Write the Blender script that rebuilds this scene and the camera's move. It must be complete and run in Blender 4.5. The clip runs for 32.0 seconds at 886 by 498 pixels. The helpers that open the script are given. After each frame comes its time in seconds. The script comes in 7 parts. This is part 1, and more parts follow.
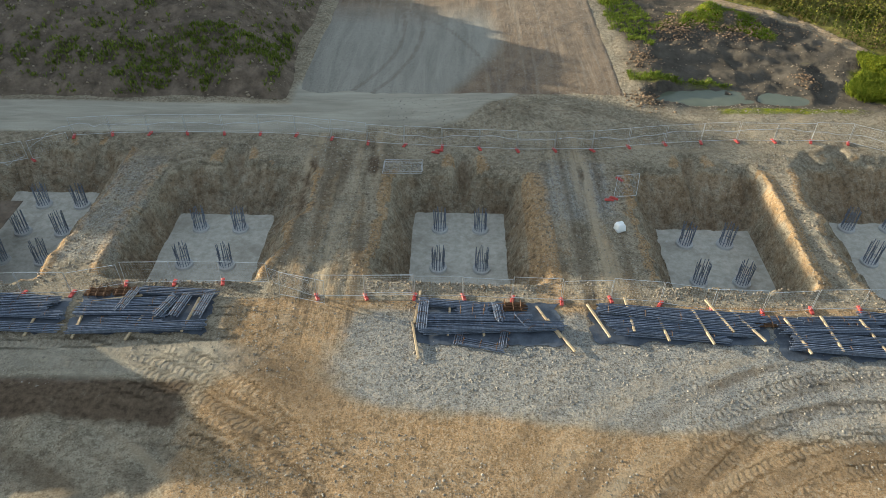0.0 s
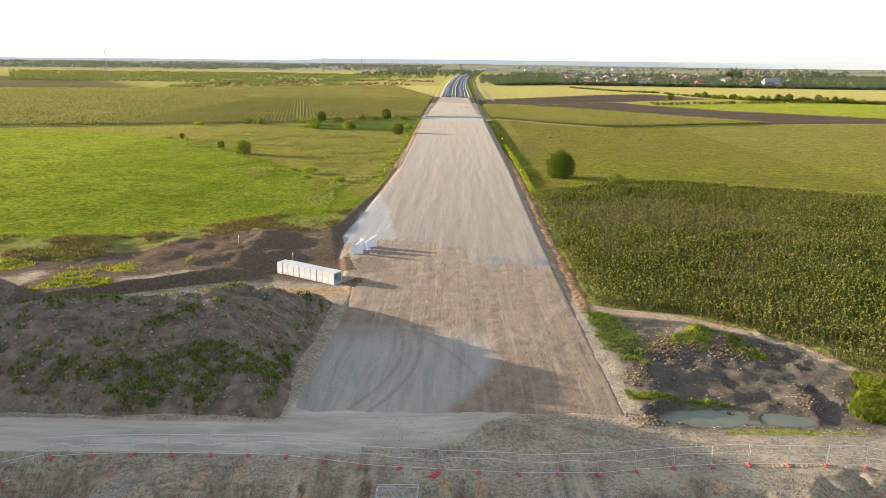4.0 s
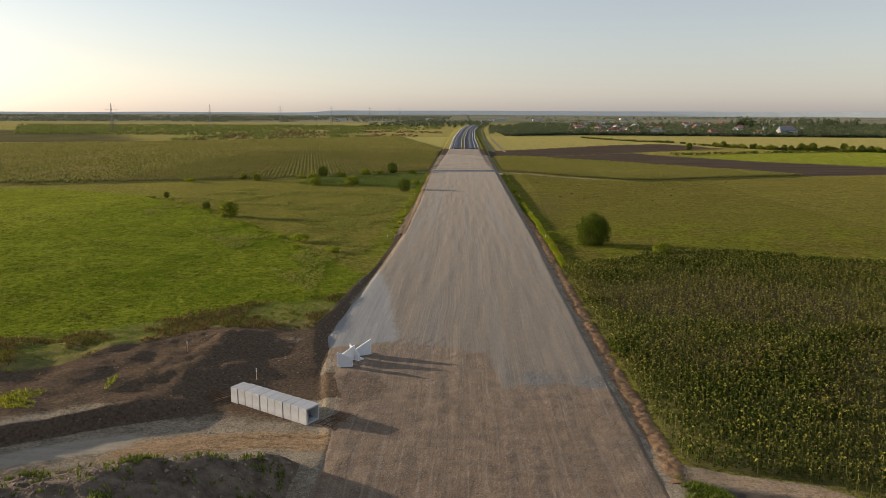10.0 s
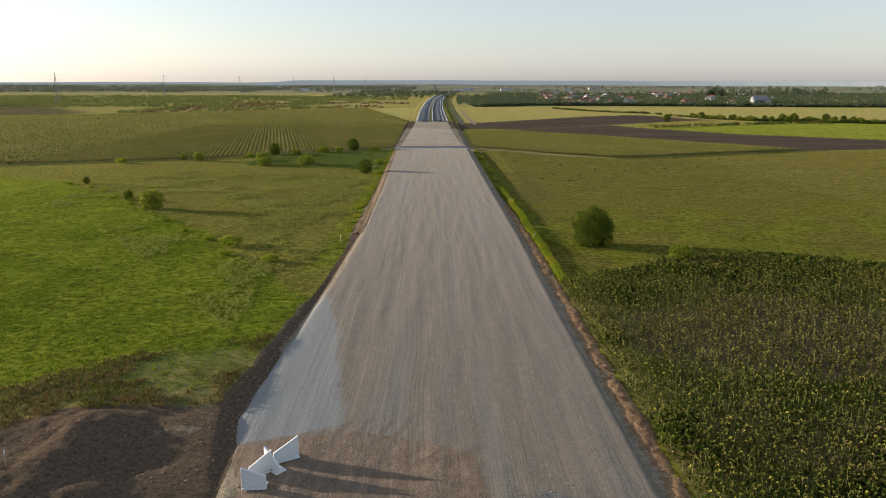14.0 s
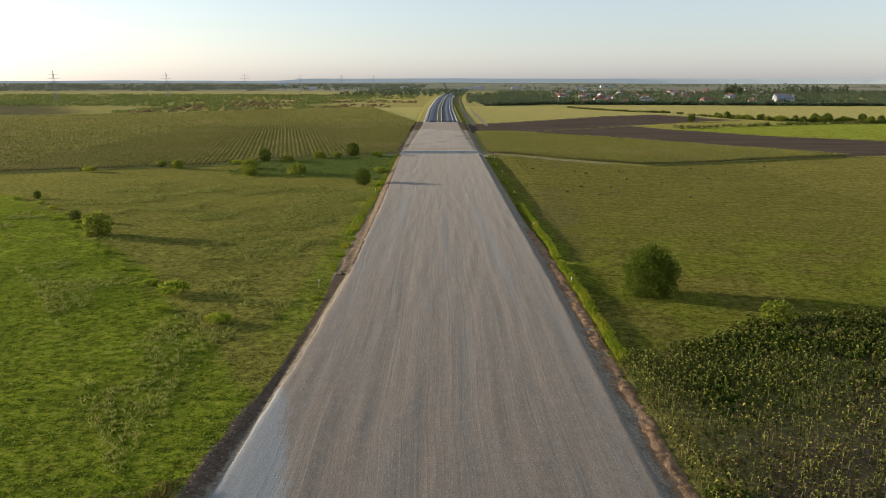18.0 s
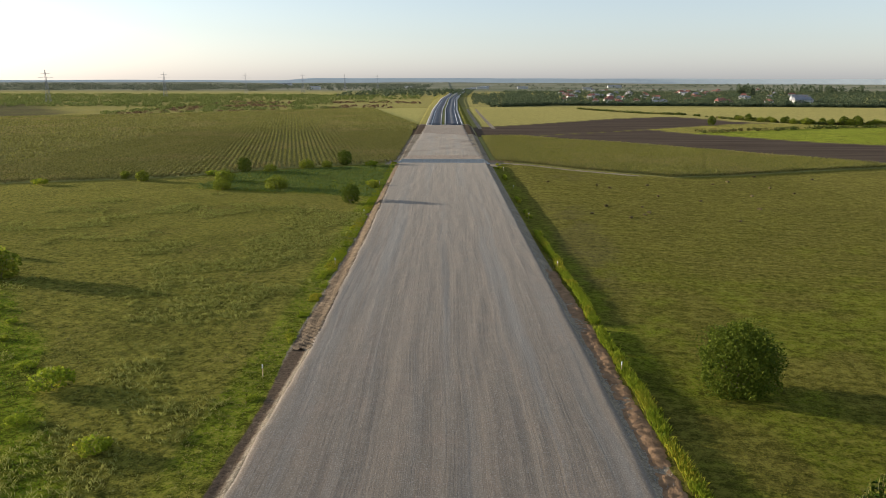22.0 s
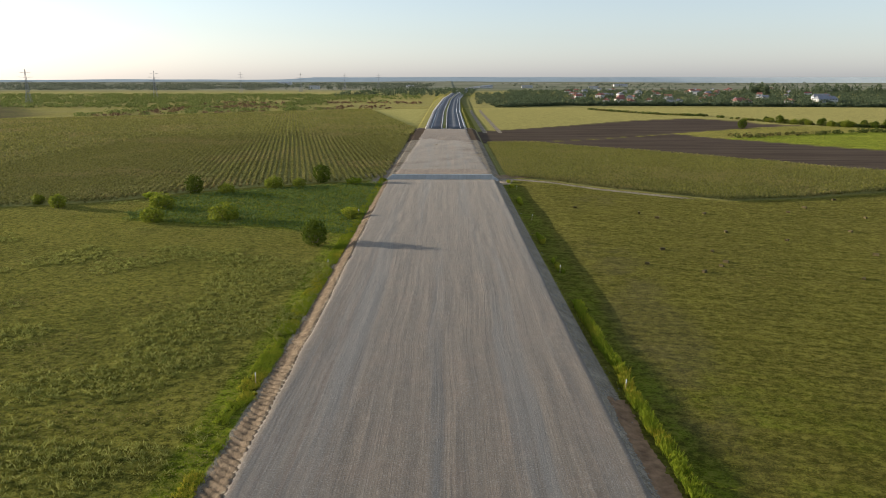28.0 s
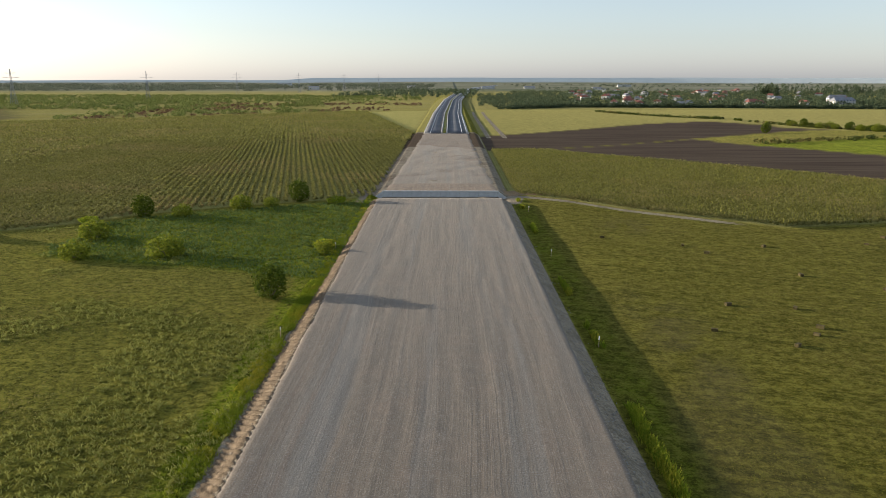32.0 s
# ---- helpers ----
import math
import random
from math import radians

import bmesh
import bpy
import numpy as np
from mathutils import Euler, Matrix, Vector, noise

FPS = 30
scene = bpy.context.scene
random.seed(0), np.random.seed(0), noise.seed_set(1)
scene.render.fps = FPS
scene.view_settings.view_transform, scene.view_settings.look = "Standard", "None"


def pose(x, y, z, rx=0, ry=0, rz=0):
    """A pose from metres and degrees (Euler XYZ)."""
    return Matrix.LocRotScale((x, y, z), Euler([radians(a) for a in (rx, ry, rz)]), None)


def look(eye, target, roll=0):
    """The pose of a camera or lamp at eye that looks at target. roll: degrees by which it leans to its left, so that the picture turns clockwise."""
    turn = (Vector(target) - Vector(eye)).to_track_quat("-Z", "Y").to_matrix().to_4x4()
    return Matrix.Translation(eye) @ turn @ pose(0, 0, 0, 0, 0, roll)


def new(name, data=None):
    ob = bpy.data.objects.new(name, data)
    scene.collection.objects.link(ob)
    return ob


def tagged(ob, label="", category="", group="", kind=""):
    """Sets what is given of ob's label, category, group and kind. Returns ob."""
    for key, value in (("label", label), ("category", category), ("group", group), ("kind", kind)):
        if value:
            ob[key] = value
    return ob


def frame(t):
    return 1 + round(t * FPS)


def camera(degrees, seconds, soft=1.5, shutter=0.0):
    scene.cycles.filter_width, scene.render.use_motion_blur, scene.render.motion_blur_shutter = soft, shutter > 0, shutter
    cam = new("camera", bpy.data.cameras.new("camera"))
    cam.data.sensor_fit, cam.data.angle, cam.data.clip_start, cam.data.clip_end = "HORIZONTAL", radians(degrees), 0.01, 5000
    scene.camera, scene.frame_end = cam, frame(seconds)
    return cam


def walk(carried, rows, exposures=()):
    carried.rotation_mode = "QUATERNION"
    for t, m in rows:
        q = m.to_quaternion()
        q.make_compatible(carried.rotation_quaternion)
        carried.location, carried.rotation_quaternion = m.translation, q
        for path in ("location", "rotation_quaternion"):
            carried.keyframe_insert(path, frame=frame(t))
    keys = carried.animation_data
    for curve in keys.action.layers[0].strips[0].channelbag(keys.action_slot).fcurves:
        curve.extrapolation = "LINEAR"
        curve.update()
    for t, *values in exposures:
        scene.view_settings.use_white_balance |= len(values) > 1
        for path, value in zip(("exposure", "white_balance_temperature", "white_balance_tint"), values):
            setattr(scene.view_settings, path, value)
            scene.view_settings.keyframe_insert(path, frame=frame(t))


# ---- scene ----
cam = camera(64.1, 32.0, soft=0.65)
PATH = [
    (0.0, pose(-0.047, -0.198, 33.002, 50.092, -0.311, 1.290)),
    (0.5, pose(-0.057, -0.168, 33.050, 53.319, -0.386, 1.242)),
    (1.0, pose(-0.067, 0.035, 33.162, 57.134, -0.456, 1.194)),
    (1.5, pose(-0.088, 0.194, 33.255, 60.981, -0.508, 1.144)),
    (2.0, pose(-0.111, 0.302, 33.302, 64.506, -0.544, 1.093)),
    (2.5, pose(-0.132, 0.398, 33.284, 67.520, -0.571, 1.059)),
    (3.0, pose(-0.131, 0.501, 33.193, 70.086, -0.602, 1.049)),
    (3.5, pose(-0.161, 0.712, 33.059, 72.518, -0.629, 1.053)),
    (4.0, pose(-0.215, 1.215, 32.933, 75.021, -0.635, 1.069)),
    (4.5, pose(-0.269, 2.214, 32.870, 77.362, -0.594, 1.072)),
    (5.0, pose(-0.333, 3.619, 32.820, 78.967, -0.550, 1.100)),
    (6.0, pose(-0.516, 7.489, 32.748, 80.571, -0.459, 1.208)),
    (6.5, pose(-0.647, 9.880, 32.725, 80.860, -0.416, 1.276)),
    (7.0, pose(-0.812, 12.532, 32.706, 80.995, -0.379, 1.347)),
    (7.5, pose(-1.021, 15.404, 32.675, 80.952, -0.321, 1.402)),
    (8.0, pose(-1.230, 18.537, 32.682, 81.025, -0.274, 1.455)),
    (8.5, pose(-1.406, 21.932, 32.725, 81.164, -0.246, 1.497)),
    (9.0, pose(-1.537, 25.557, 32.777, 81.223, -0.231, 1.520)),
    (9.5, pose(-1.681, 29.332, 32.762, 80.470, -0.210, 1.592)),
    (10.0, pose(-1.825, 33.256, 32.708, 78.948, -0.186, 1.673)),
    (10.5, pose(-1.976, 37.308, 32.655, 77.277, -0.163, 1.711)),
    (11.0, pose(-2.139, 41.514, 32.676, 76.770, -0.149, 1.607)),
    (11.5, pose(-2.224, 45.777, 32.721, 76.732, -0.144, 1.230)),
    (12.0, pose(-2.270, 50.035, 32.757, 76.717, -0.135, 0.704)),
    (12.5, pose(-2.319, 54.310, 32.790, 76.690, -0.118, 0.153)),
    (13.0, pose(-2.356, 58.645, 32.812, 76.635, -0.100, -0.377)),
    (13.5, pose(-2.325, 63.155, 32.838, 76.642, -0.106, -0.835)),
    (14.0, pose(-2.372, 67.713, 32.852, 76.601, -0.093, -0.963)),
    (14.5, pose(-2.401, 72.280, 32.858, 76.604, -0.065, -0.958)),
    (15.0, pose(-2.346, 76.824, 32.845, 76.584, -0.036, -0.938)),
    (16.0, pose(-2.107, 85.853, 32.789, 76.524, 0.004, -0.831)),
    (16.5, pose(-1.984, 90.338, 32.753, 76.507, 0.007, -0.734)),
    (17.0, pose(-1.897, 94.800, 32.716, 76.517, -0.005, -0.600)),
    (17.5, pose(-1.869, 99.260, 32.667, 76.473, -0.016, -0.376)),
    (18.0, pose(-1.821, 103.723, 32.614, 76.461, -0.017, -0.216)),
    (18.5, pose(-1.732, 108.178, 32.565, 76.439, -0.011, -0.139)),
    (19.0, pose(-1.603, 112.631, 32.537, 76.468, -0.011, -0.096)),
    (19.5, pose(-1.456, 117.102, 32.536, 76.456, -0.035, -0.030)),
    (20.0, pose(-1.298, 121.549, 32.563, 76.447, -0.070, 0.036)),
    (20.5, pose(-1.135, 125.940, 32.613, 76.471, -0.108, 0.094)),
    (21.0, pose(-0.986, 130.273, 32.667, 76.471, -0.127, 0.139)),
    (21.5, pose(-0.846, 134.562, 32.714, 76.445, -0.121, 0.178)),
    (22.0, pose(-0.712, 138.877, 32.756, 76.437, -0.096, 0.206)),
    (22.5, pose(-0.587, 143.220, 32.784, 76.420, -0.061, 0.228)),
    (23.0, pose(-0.465, 147.573, 32.789, 76.411, -0.023, 0.252)),
    (23.5, pose(-0.329, 151.898, 32.760, 76.411, 0.008, 0.283)),
    (24.0, pose(-0.196, 156.247, 32.714, 76.409, 0.029, 0.312)),
    (24.5, pose(-0.074, 160.664, 32.670, 76.385, 0.035, 0.335)),
    (25.0, pose(0.023, 165.181, 32.640, 76.381, 0.026, 0.355)),
    (25.5, pose(0.104, 169.734, 32.609, 76.376, 0.014, 0.374)),
    (26.0, pose(0.165, 174.260, 32.565, 76.370, 0.008, 0.395)),
    (27.0, pose(0.261, 183.252, 32.466, 76.360, 0.006, 0.429)),
    (27.5, pose(0.308, 187.728, 32.424, 76.359, 0.006, 0.436)),
    (28.0, pose(0.365, 192.197, 32.394, 76.365, 0.003, 0.430)),
    (28.5, pose(0.425, 196.659, 32.381, 76.350, -0.002, 0.443)),
    (29.0, pose(0.484, 201.116, 32.383, 76.343, -0.008, 0.470)),
    (29.5, pose(0.552, 205.568, 32.393, 76.354, -0.013, 0.481)),
    (30.0, pose(0.629, 210.016, 32.407, 76.366, -0.016, 0.474)),
    (30.5, pose(0.711, 214.456, 32.419, 76.397, -0.012, 0.500)),
    (31.0, pose(0.803, 218.890, 32.427, 76.456, -0.006, 0.521)),
    (31.5, pose(0.904, 223.313, 32.420, 76.476, -0.000, 0.537)),
    (32.0, pose(1.005, 227.723, 32.397, 76.403, 0.004, 0.560)),
]
walk(cam, PATH, [(0.0, 1.71, 6000, 2), (1.5, 1.99, 5950, 4), (3.0, 2.2, 5950, 7), (3.7, 2.15, 6100, 10), (4.5, 2.0, 6300, 13), (6.5, 1.45, 6300, 14), (7.5, 1.27, 6350, 14), (9.0, 0.92, 6400, 15), (10.0, 0.87, 6400, 14), (11.0, 0.94, 6300, 14), (13.0, 1.08, 6050, 11), (32.0, 1.10, 5760, 9)])

# ---- world, sun and exposure ----
SUN_AZ, SUN_EL = -72.5, 8.8          # degrees: clockwise from +y, above the horizon
world = bpy.data.worlds.new("world")
scene.world = world
world.use_nodes = True
wn = world.node_tree
sky = wn.nodes.new("ShaderNodeTexSky")
sky.sky_type = 'NISHITA'
sky.sun_disc = False
sky.sun_elevation = radians(SUN_EL)
sky.sun_rotation = radians(SUN_AZ)
sky.air_density, sky.dust_density, sky.ozone_density = 1.0, 0.8, 1.0
haze = wn.nodes.new("ShaderNodeHueSaturation")      # thin summer haze takes the colour out of the sky
haze.inputs["Saturation"].default_value = 0.64
wn.links.new(sky.outputs[0], haze.inputs["Color"])
veil = wn.nodes.new("ShaderNodeMix")          # even pale veil over the whole sky
veil.data_type = 'RGBA'
veil.inputs[0].default_value = 0.34
veil.inputs[7].default_value = (2.15, 2.30, 2.75, 1)
wn.links.new(haze.outputs[0], veil.inputs[6])
wn.links.new(veil.outputs[2], wn.nodes["Background"].inputs[0])
wn.nodes["Background"].inputs[1].default_value = 0.112
sun_data = bpy.data.lights.new("sun", 'SUN')
sun_data.energy, sun_data.angle, sun_data.color = 3.8, radians(0.6), (1.0, 0.83, 0.62)
sun = new("sun", sun_data)
saz, sel = radians(SUN_AZ), radians(SUN_EL)
SUN_DIR = Vector((math.sin(saz) * math.cos(sel), math.cos(saz) * math.cos(sel), math.sin(sel)))
sun.matrix_world = look((0, 0, 300), Vector((0, 0, 300)) - SUN_DIR)

# ---- helpers of this place ----
rng = np.random.default_rng(7)


TABLES = {}


def lattice(seed):
    if seed not in TABLES:
        TABLES[seed] = np.random.default_rng(seed).random((256, 256))
    return TABLES[seed]


def vnoise(x, y, scale, seed, octaves=3):
    """Smooth noise between about -1 and 1."""
    tab = lattice(seed)
    out, amp, tot = 0.0, 1.0, 0.0
    x = np.asarray(x, float) / scale
    y = np.asarray(y, float) / scale
    for o in range(octaves):
        xi, yi = np.floor(x), np.floor(y)
        fx, fy = x - xi, y - yi
        fx, fy = fx * fx * (3 - 2 * fx), fy * fy * (3 - 2 * fy)
        a, b = xi.astype(int) & 255, yi.astype(int) & 255
        a1, b1 = (a + 1) & 255, (b + 1) & 255
        v = (tab[a, b] * (1 - fx) + tab[a1, b] * fx) * (1 - fy) + (tab[a, b1] * (1 - fx) + tab[a1, b1] * fx) * fy
        out = out + amp * (v * 2 - 1)
        tot += amp
        amp *= 0.5
        x, y = x * 2.03 + 17.3, y * 2.03 + 9.1
    return out / tot


def sst(a, b, v):
    t = np.clip((v - a) / (b - a), 0, 1)
    return t * t * (3 - 2 * t)


def band(v, a, b, soft):
    return sst(a - soft, a + soft, v) * (1 - sst(b - soft, b + soft, v))


def mesh_of(name, verts, faces):
    """A mesh from arrays; faces is an (n, 3) or (n, 4) array."""
    verts = np.asarray(verts, np.float32)
    faces = np.asarray(faces, np.int32)
    k = faces.shape[1]
    me = bpy.data.meshes.new(name)
    me.vertices.add(len(verts))
    me.vertices.foreach_set("co", verts.ravel())
    me.loops.add(faces.size)
    me.loops.foreach_set("vertex_index", faces.ravel())
    me.polygons.add(len(faces))
    me.polygons.foreach_set("loop_start", np.arange(len(faces), dtype=np.int32) * k)
    me.polygons.foreach_set("loop_total", np.full(len(faces), k, np.int32))
    me.update(calc_edges=True)
    return me


def part(name, bm, material, parent=None, label="", smooth=False):
    """Links a bmesh or a mesh as one mesh object, under a thing or a part."""
    if isinstance(bm, bmesh.types.BMesh):
        me = bpy.data.meshes.new(name)
        bm.to_mesh(me)
        bm.free()
    else:
        me = bm
    if material and not me.materials:
        me.materials.append(material)
    if smooth:
        me.polygons.foreach_set("use_smooth", np.ones(len(me.polygons), bool))
    ob = new(name, me)
    if parent:
        ob.parent = parent
    return tagged(ob, label)


def thing(name, m, label, category, group="", kind=""):
    ob = new(name)
    ob.empty_display_size = 0.3
    ob.matrix_world = m
    return tagged(ob, label, category, group, kind)


def box(bm, x0, x1, y0, y1, z0, z1, m=None):
    vs = [bm.verts.new((x, y, z)) for z in (z0, z1) for x, y in ((x0, y0), (x1, y0), (x1, y1), (x0, y1))]
    if m:
        for v in vs:
            v.co = m @ v.co
    for f in ((3, 2, 1, 0), (4, 5, 6, 7), (0, 1, 5, 4), (1, 2, 6, 5), (2, 3, 7, 6), (3, 0, 4, 7)):
        bm.faces.new([vs[i] for i in f])
    return vs


def bevelled(bm, w):
    bmesh.ops.bevel(bm, geom=bm.edges[:], offset=w, segments=1, affect='EDGES')
    return bm


def tube(bm, a, b, r, n=6, r2=None):
    """A closed round bar from a to b."""
    a, b = Vector(a), Vector(b)
    q = (b - a).to_track_quat('Z', 'Y').to_matrix()
    r2 = r if r2 is None else r2
    ring = []
    for p, rr in ((a, r), (b, r2)):
        ring.append([bm.verts.new(p + q @ Vector((rr * math.cos(2 * math.pi * i / n), rr * math.sin(2 * math.pi * i / n), 0))) for i in range(n)])
    for i in range(n):
        bm.faces.new((ring[0][i], ring[0][(i + 1) % n], ring[1][(i + 1) % n], ring[1][i]))
    bm.faces.new(ring[0][::-1])
    bm.faces.new(ring[1])


# ---- materials ----
def material(name, rough=0.9, metal=0.0, spec=0.3):
    m = bpy.data.materials.new(name)
    m.use_nodes = True
    b = m.node_tree.nodes["Principled BSDF"]
    b.inputs["Roughness"].default_value = rough
    b.inputs["Metallic"].default_value = metal
    b.inputs["Specular IOR Level"].default_value = spec
    return m


class Net:
    """Short calls for building node trees."""

    def __init__(self, m):
        self.t = m.node_tree
        self.b = self.t.nodes["Principled BSDF"]

    def node(self, kind, **ins):
        n = self.t.nodes.new(kind)
        for k, v in ins.items():
            self.put(n, k, v)
        return n

    def put(self, n, k, v):
        s = n.inputs[int(k[1:])] if k[0] == "i" and k[1:].isdigit() else n.inputs[k.replace("_", " ")]
        if isinstance(v, bpy.types.NodeSocket):
            self.t.links.new(v, s)
        else:
            s.default_value = v

    def place(self):
        g = self.node("ShaderNodeNewGeometry")
        return g.outputs["Position"]

    def noise(self, vec, scale, detail=4, rough=0.55, dist=0.0):
        n = self.node("ShaderNodeTexNoise", Vector=vec, Scale=scale, Detail=detail, Roughness=rough, Distortion=dist)
        return n.outputs["Fac"]

    def scaled(self, vec, s):
        n = self.node("ShaderNodeVectorMath", i0=vec, i1=s)
        n.operation = 'MULTIPLY'
        return n.outputs[0]

    def ramp(self, v, a, b, lo=0.0, hi=1.0):
        n = self.node("ShaderNodeMapRange", Value=v, From_Min=a, From_Max=b, To_Min=lo, To_Max=hi)
        return n.outputs[0]

    def math(self, op, a, b=0.0, c=0.0):
        n = self.node("ShaderNodeMath", i0=a, i1=b, i2=c)
        n.operation = op
        return n.outputs[0]

    def mix(self, f, a, b):
        n = self.node("ShaderNodeMix")
        n.data_type = 'RGBA'
        self.put(n, "i0", f)
        for i, v in ((6, a), (7, b)):
            self.put(n, "i%d" % i, v if isinstance(v, bpy.types.NodeSocket) else (*v, 1))
        return n.outputs[2]

    def attr(self, name):
        n = self.node("ShaderNodeAttribute")
        n.attribute_name = name
        return n.outputs["Fac"]

    def bump(self, h, strength, dist, before=None):
        n = self.node("ShaderNodeBump", Height=h, Strength=strength, Distance=dist)
        if before:
            self.put(n, "Normal", before)
        return n.outputs[0]

    def done(self, colour, normal=None, rough=None):
        self.put(self.b, "Base_Color", colour)
        if normal:
            self.put(self.b, "Normal", normal)
        if rough is not None:
            self.put(self.b, "Roughness", rough)


def plain(name, c1, c2, scale=3.0, rough=0.85, metal=0.0, bump=0.3, dist=0.01, spec=0.3, fine=30.0):
    """Two-scale mottled paint, concrete, timber or steel."""
    m = material(name, rough, metal, spec)
    n = Net(m)
    p = n.node("ShaderNodeTexCoord").outputs["Object"]
    a = n.noise(p, scale, 5)
    b = n.noise(p, fine, 3)
    info = n.node("ShaderNodeObjectInfo")
    f = n.math('ADD', n.ramp(a, 0.3, 0.7), n.math('MULTIPLY', n.math('SUBTRACT', b, 0.5), 0.7))
    f = n.math('ADD', f, n.math('MULTIPLY', n.math('SUBTRACT', info.outputs["Random"], 0.5), 0.35))
    f = n.node("ShaderNodeClamp", Value=f).outputs[0]
    n.done(n.mix(f, c1, c2), n.bump(b, bump, dist))
    return m


def leafy(name, c1, c2, patch=None, scale=0.03, trans=0.25, rough=0.6):
    """Leaves: each one a little different, with patches over the plot."""
    m = material(name, rough, 0, 0.05)
    n = Net(m)
    g = n.node("ShaderNodeNewGeometry")
    col = n.mix(g.outputs["Random Per Island"], c1, c2)
    if patch:
        w = n.ramp(n.noise(g.outputs["Position"], scale, 3), 0.5, 0.62)
        w = n.math('MULTIPLY', w, n.ramp(g.outputs["Random Per Island"], 0.1, 0.8))
        col = n.mix(w, col, patch)
    n.done(col)
    tr = n.node("ShaderNodeBsdfTranslucent", Color=col)
    mx = n.node("ShaderNodeMixShader", i0=trans, i1=n.b.outputs[0], i2=tr.outputs[0])
    n.t.links.new(mx.outputs[0], n.t.nodes["Material Output"].inputs[0])
    return m


def ground_material():
    m = material("earth_and_fields", 1.0, 0, 0.0)
    n = Net(m)
    p = n.place()
    big = n.noise(p, 0.035, 4)
    mid = n.noise(p, 0.35, 5, 0.6)
    fine = n.noise(p, 2.6, 6, 0.65)
    grit = n.noise(p, 9.0, 4, 0.7)
    # grass: lush and dry
    blade = n.noise(p, 4.2, 6, 0.75)
    lush = n.mix(n.ramp(mid, 0.3, 0.7), (0.088, 0.130, 0.006), (0.212, 0.265, 0.014))
    lush = n.mix(n.ramp(n.noise(p, 0.075, 5, 0.65), 0.50, 0.40, 0, 0.75), lush, (0.045, 0.07, 0.010))
    lush = n.mix(n.ramp(n.noise(p, 0.12, 5, 0.65), 0.46, 0.62), lush, (0.235, 0.30, 0.018))
    dry = n.mix(n.ramp(mid, 0.32, 0.68), (0.143, 0.136, 0.028), (0.295, 0.26, 0.058))
    dry = n.mix(n.ramp(big, 0.4, 0.65), dry, n.mix(n.ramp(fine, 0.3, 0.7), (0.085, 0.092, 0.020), (0.205, 0.185, 0.042)))
    # mowing lines across the hay field
    rot = n.node("ShaderNodeMapping", Vector=p)
    rot.inputs["Rotation"].default_value = (0, 0, radians(17))
    lines = n.noise(n.scaled(rot.outputs[0], (0.035, 0.95, 1)), 1.0, 4, 0.65, 0.9)
    dry = n.mix(n.math('MULTIPLY', n.ramp(n.noise(p, 0.045, 4, 0.6), 0.44, 0.64, 0.15, 0.8), n.attr("mown")), dry, (0.15, 0.122, 0.044))
    dry = n.mix(n.math('MULTIPLY', n.ramp(lines, 0.47, 0.58, 0, 0.8), n.attr("mown")), dry, (0.085, 0.082, 0.016))
    col = n.mix(n.ramp(n.math('ADD', n.attr("lush"), n.math('MULTIPLY', n.math('SUBTRACT', mid, 0.5), 0.9)), 0.3, 0.7), dry, lush)
    col = n.mix(n.ramp(fine, 0.5, 0.62, 0, 0.55), col, (0.042, 0.055, 0.010))
    col = n.mix(n.ramp(blade, 0.50, 0.60, 0, 0.6), col, (0.29, 0.26, 0.055))
    col = n.mix(n.ramp(blade, 0.49, 0.39, 0, 0.8), col, (0.028, 0.034, 0.007))
    clump = n.noise(p, 0.95, 6, 0.75)
    col = n.mix(n.ramp(clump, 0.49, 0.40, 0, 0.85), col, (0.045, 0.05, 0.012))
    col = n.mix(n.ramp(clump, 0.52, 0.61, 0, 0.72), col, (0.28, 0.255, 0.06))
    col = n.mix(n.math('MULTIPLY', n.attr("mown"), 0.30), col, n.mix(n.ramp(lines, 0.44, 0.60), (0.150, 0.118, 0.036), (0.075, 0.066, 0.018)))
    tone = n.node("ShaderNodeVectorMath", i0=col, i1=(0.69, 0.705, 0.41))
    tone.operation = 'MULTIPLY'
    col = tone.outputs[0]
    # crops far off, seen as rows
    rows = n.node("ShaderNodeTexWave", Vector=p, Scale=0.42, Distortion=0.6, Detail=1.0)
    crop = n.mix(n.ramp(mid, 0.3, 0.7), (0.20, 0.19, 0.058), (0.31, 0.28, 0.095))
    crop = n.mix(n.math('MULTIPLY', n.ramp(rows.outputs["Fac"], 0.2, 0.7), 0.35), crop, (0.075, 0.088, 0.02))
    col = n.mix(n.attr("crop"), col, crop)
    col = n.mix(n.attr("gold"), col, n.mix(n.ramp(n.math('ADD', n.math('MULTIPLY', mid, 0.6), n.math('MULTIPLY', blade, 0.4)), 0.38, 0.62), (0.13, 0.122, 0.040), (0.26, 0.23, 0.072)))
    furrow = n.noise(n.scaled(p, (0.02, 0.5, 1)), 1.0, 4)
    col = n.mix(n.attr("plough"), col, n.mix(n.ramp(furrow, 0.35, 0.65), (0.072, 0.053, 0.038), (0.118, 0.09, 0.064)))
    col = n.mix(n.attr("scrub"), col, n.mix(n.ramp(mid, 0.35, 0.65), (0.085, 0.098, 0.035), (0.19, 0.16, 0.07)))
    # far plain: haze put into the ground colour as paler, greyer strips
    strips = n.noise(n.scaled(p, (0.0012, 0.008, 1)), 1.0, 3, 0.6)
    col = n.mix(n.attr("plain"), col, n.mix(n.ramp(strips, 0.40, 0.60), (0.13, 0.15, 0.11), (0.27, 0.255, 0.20)))
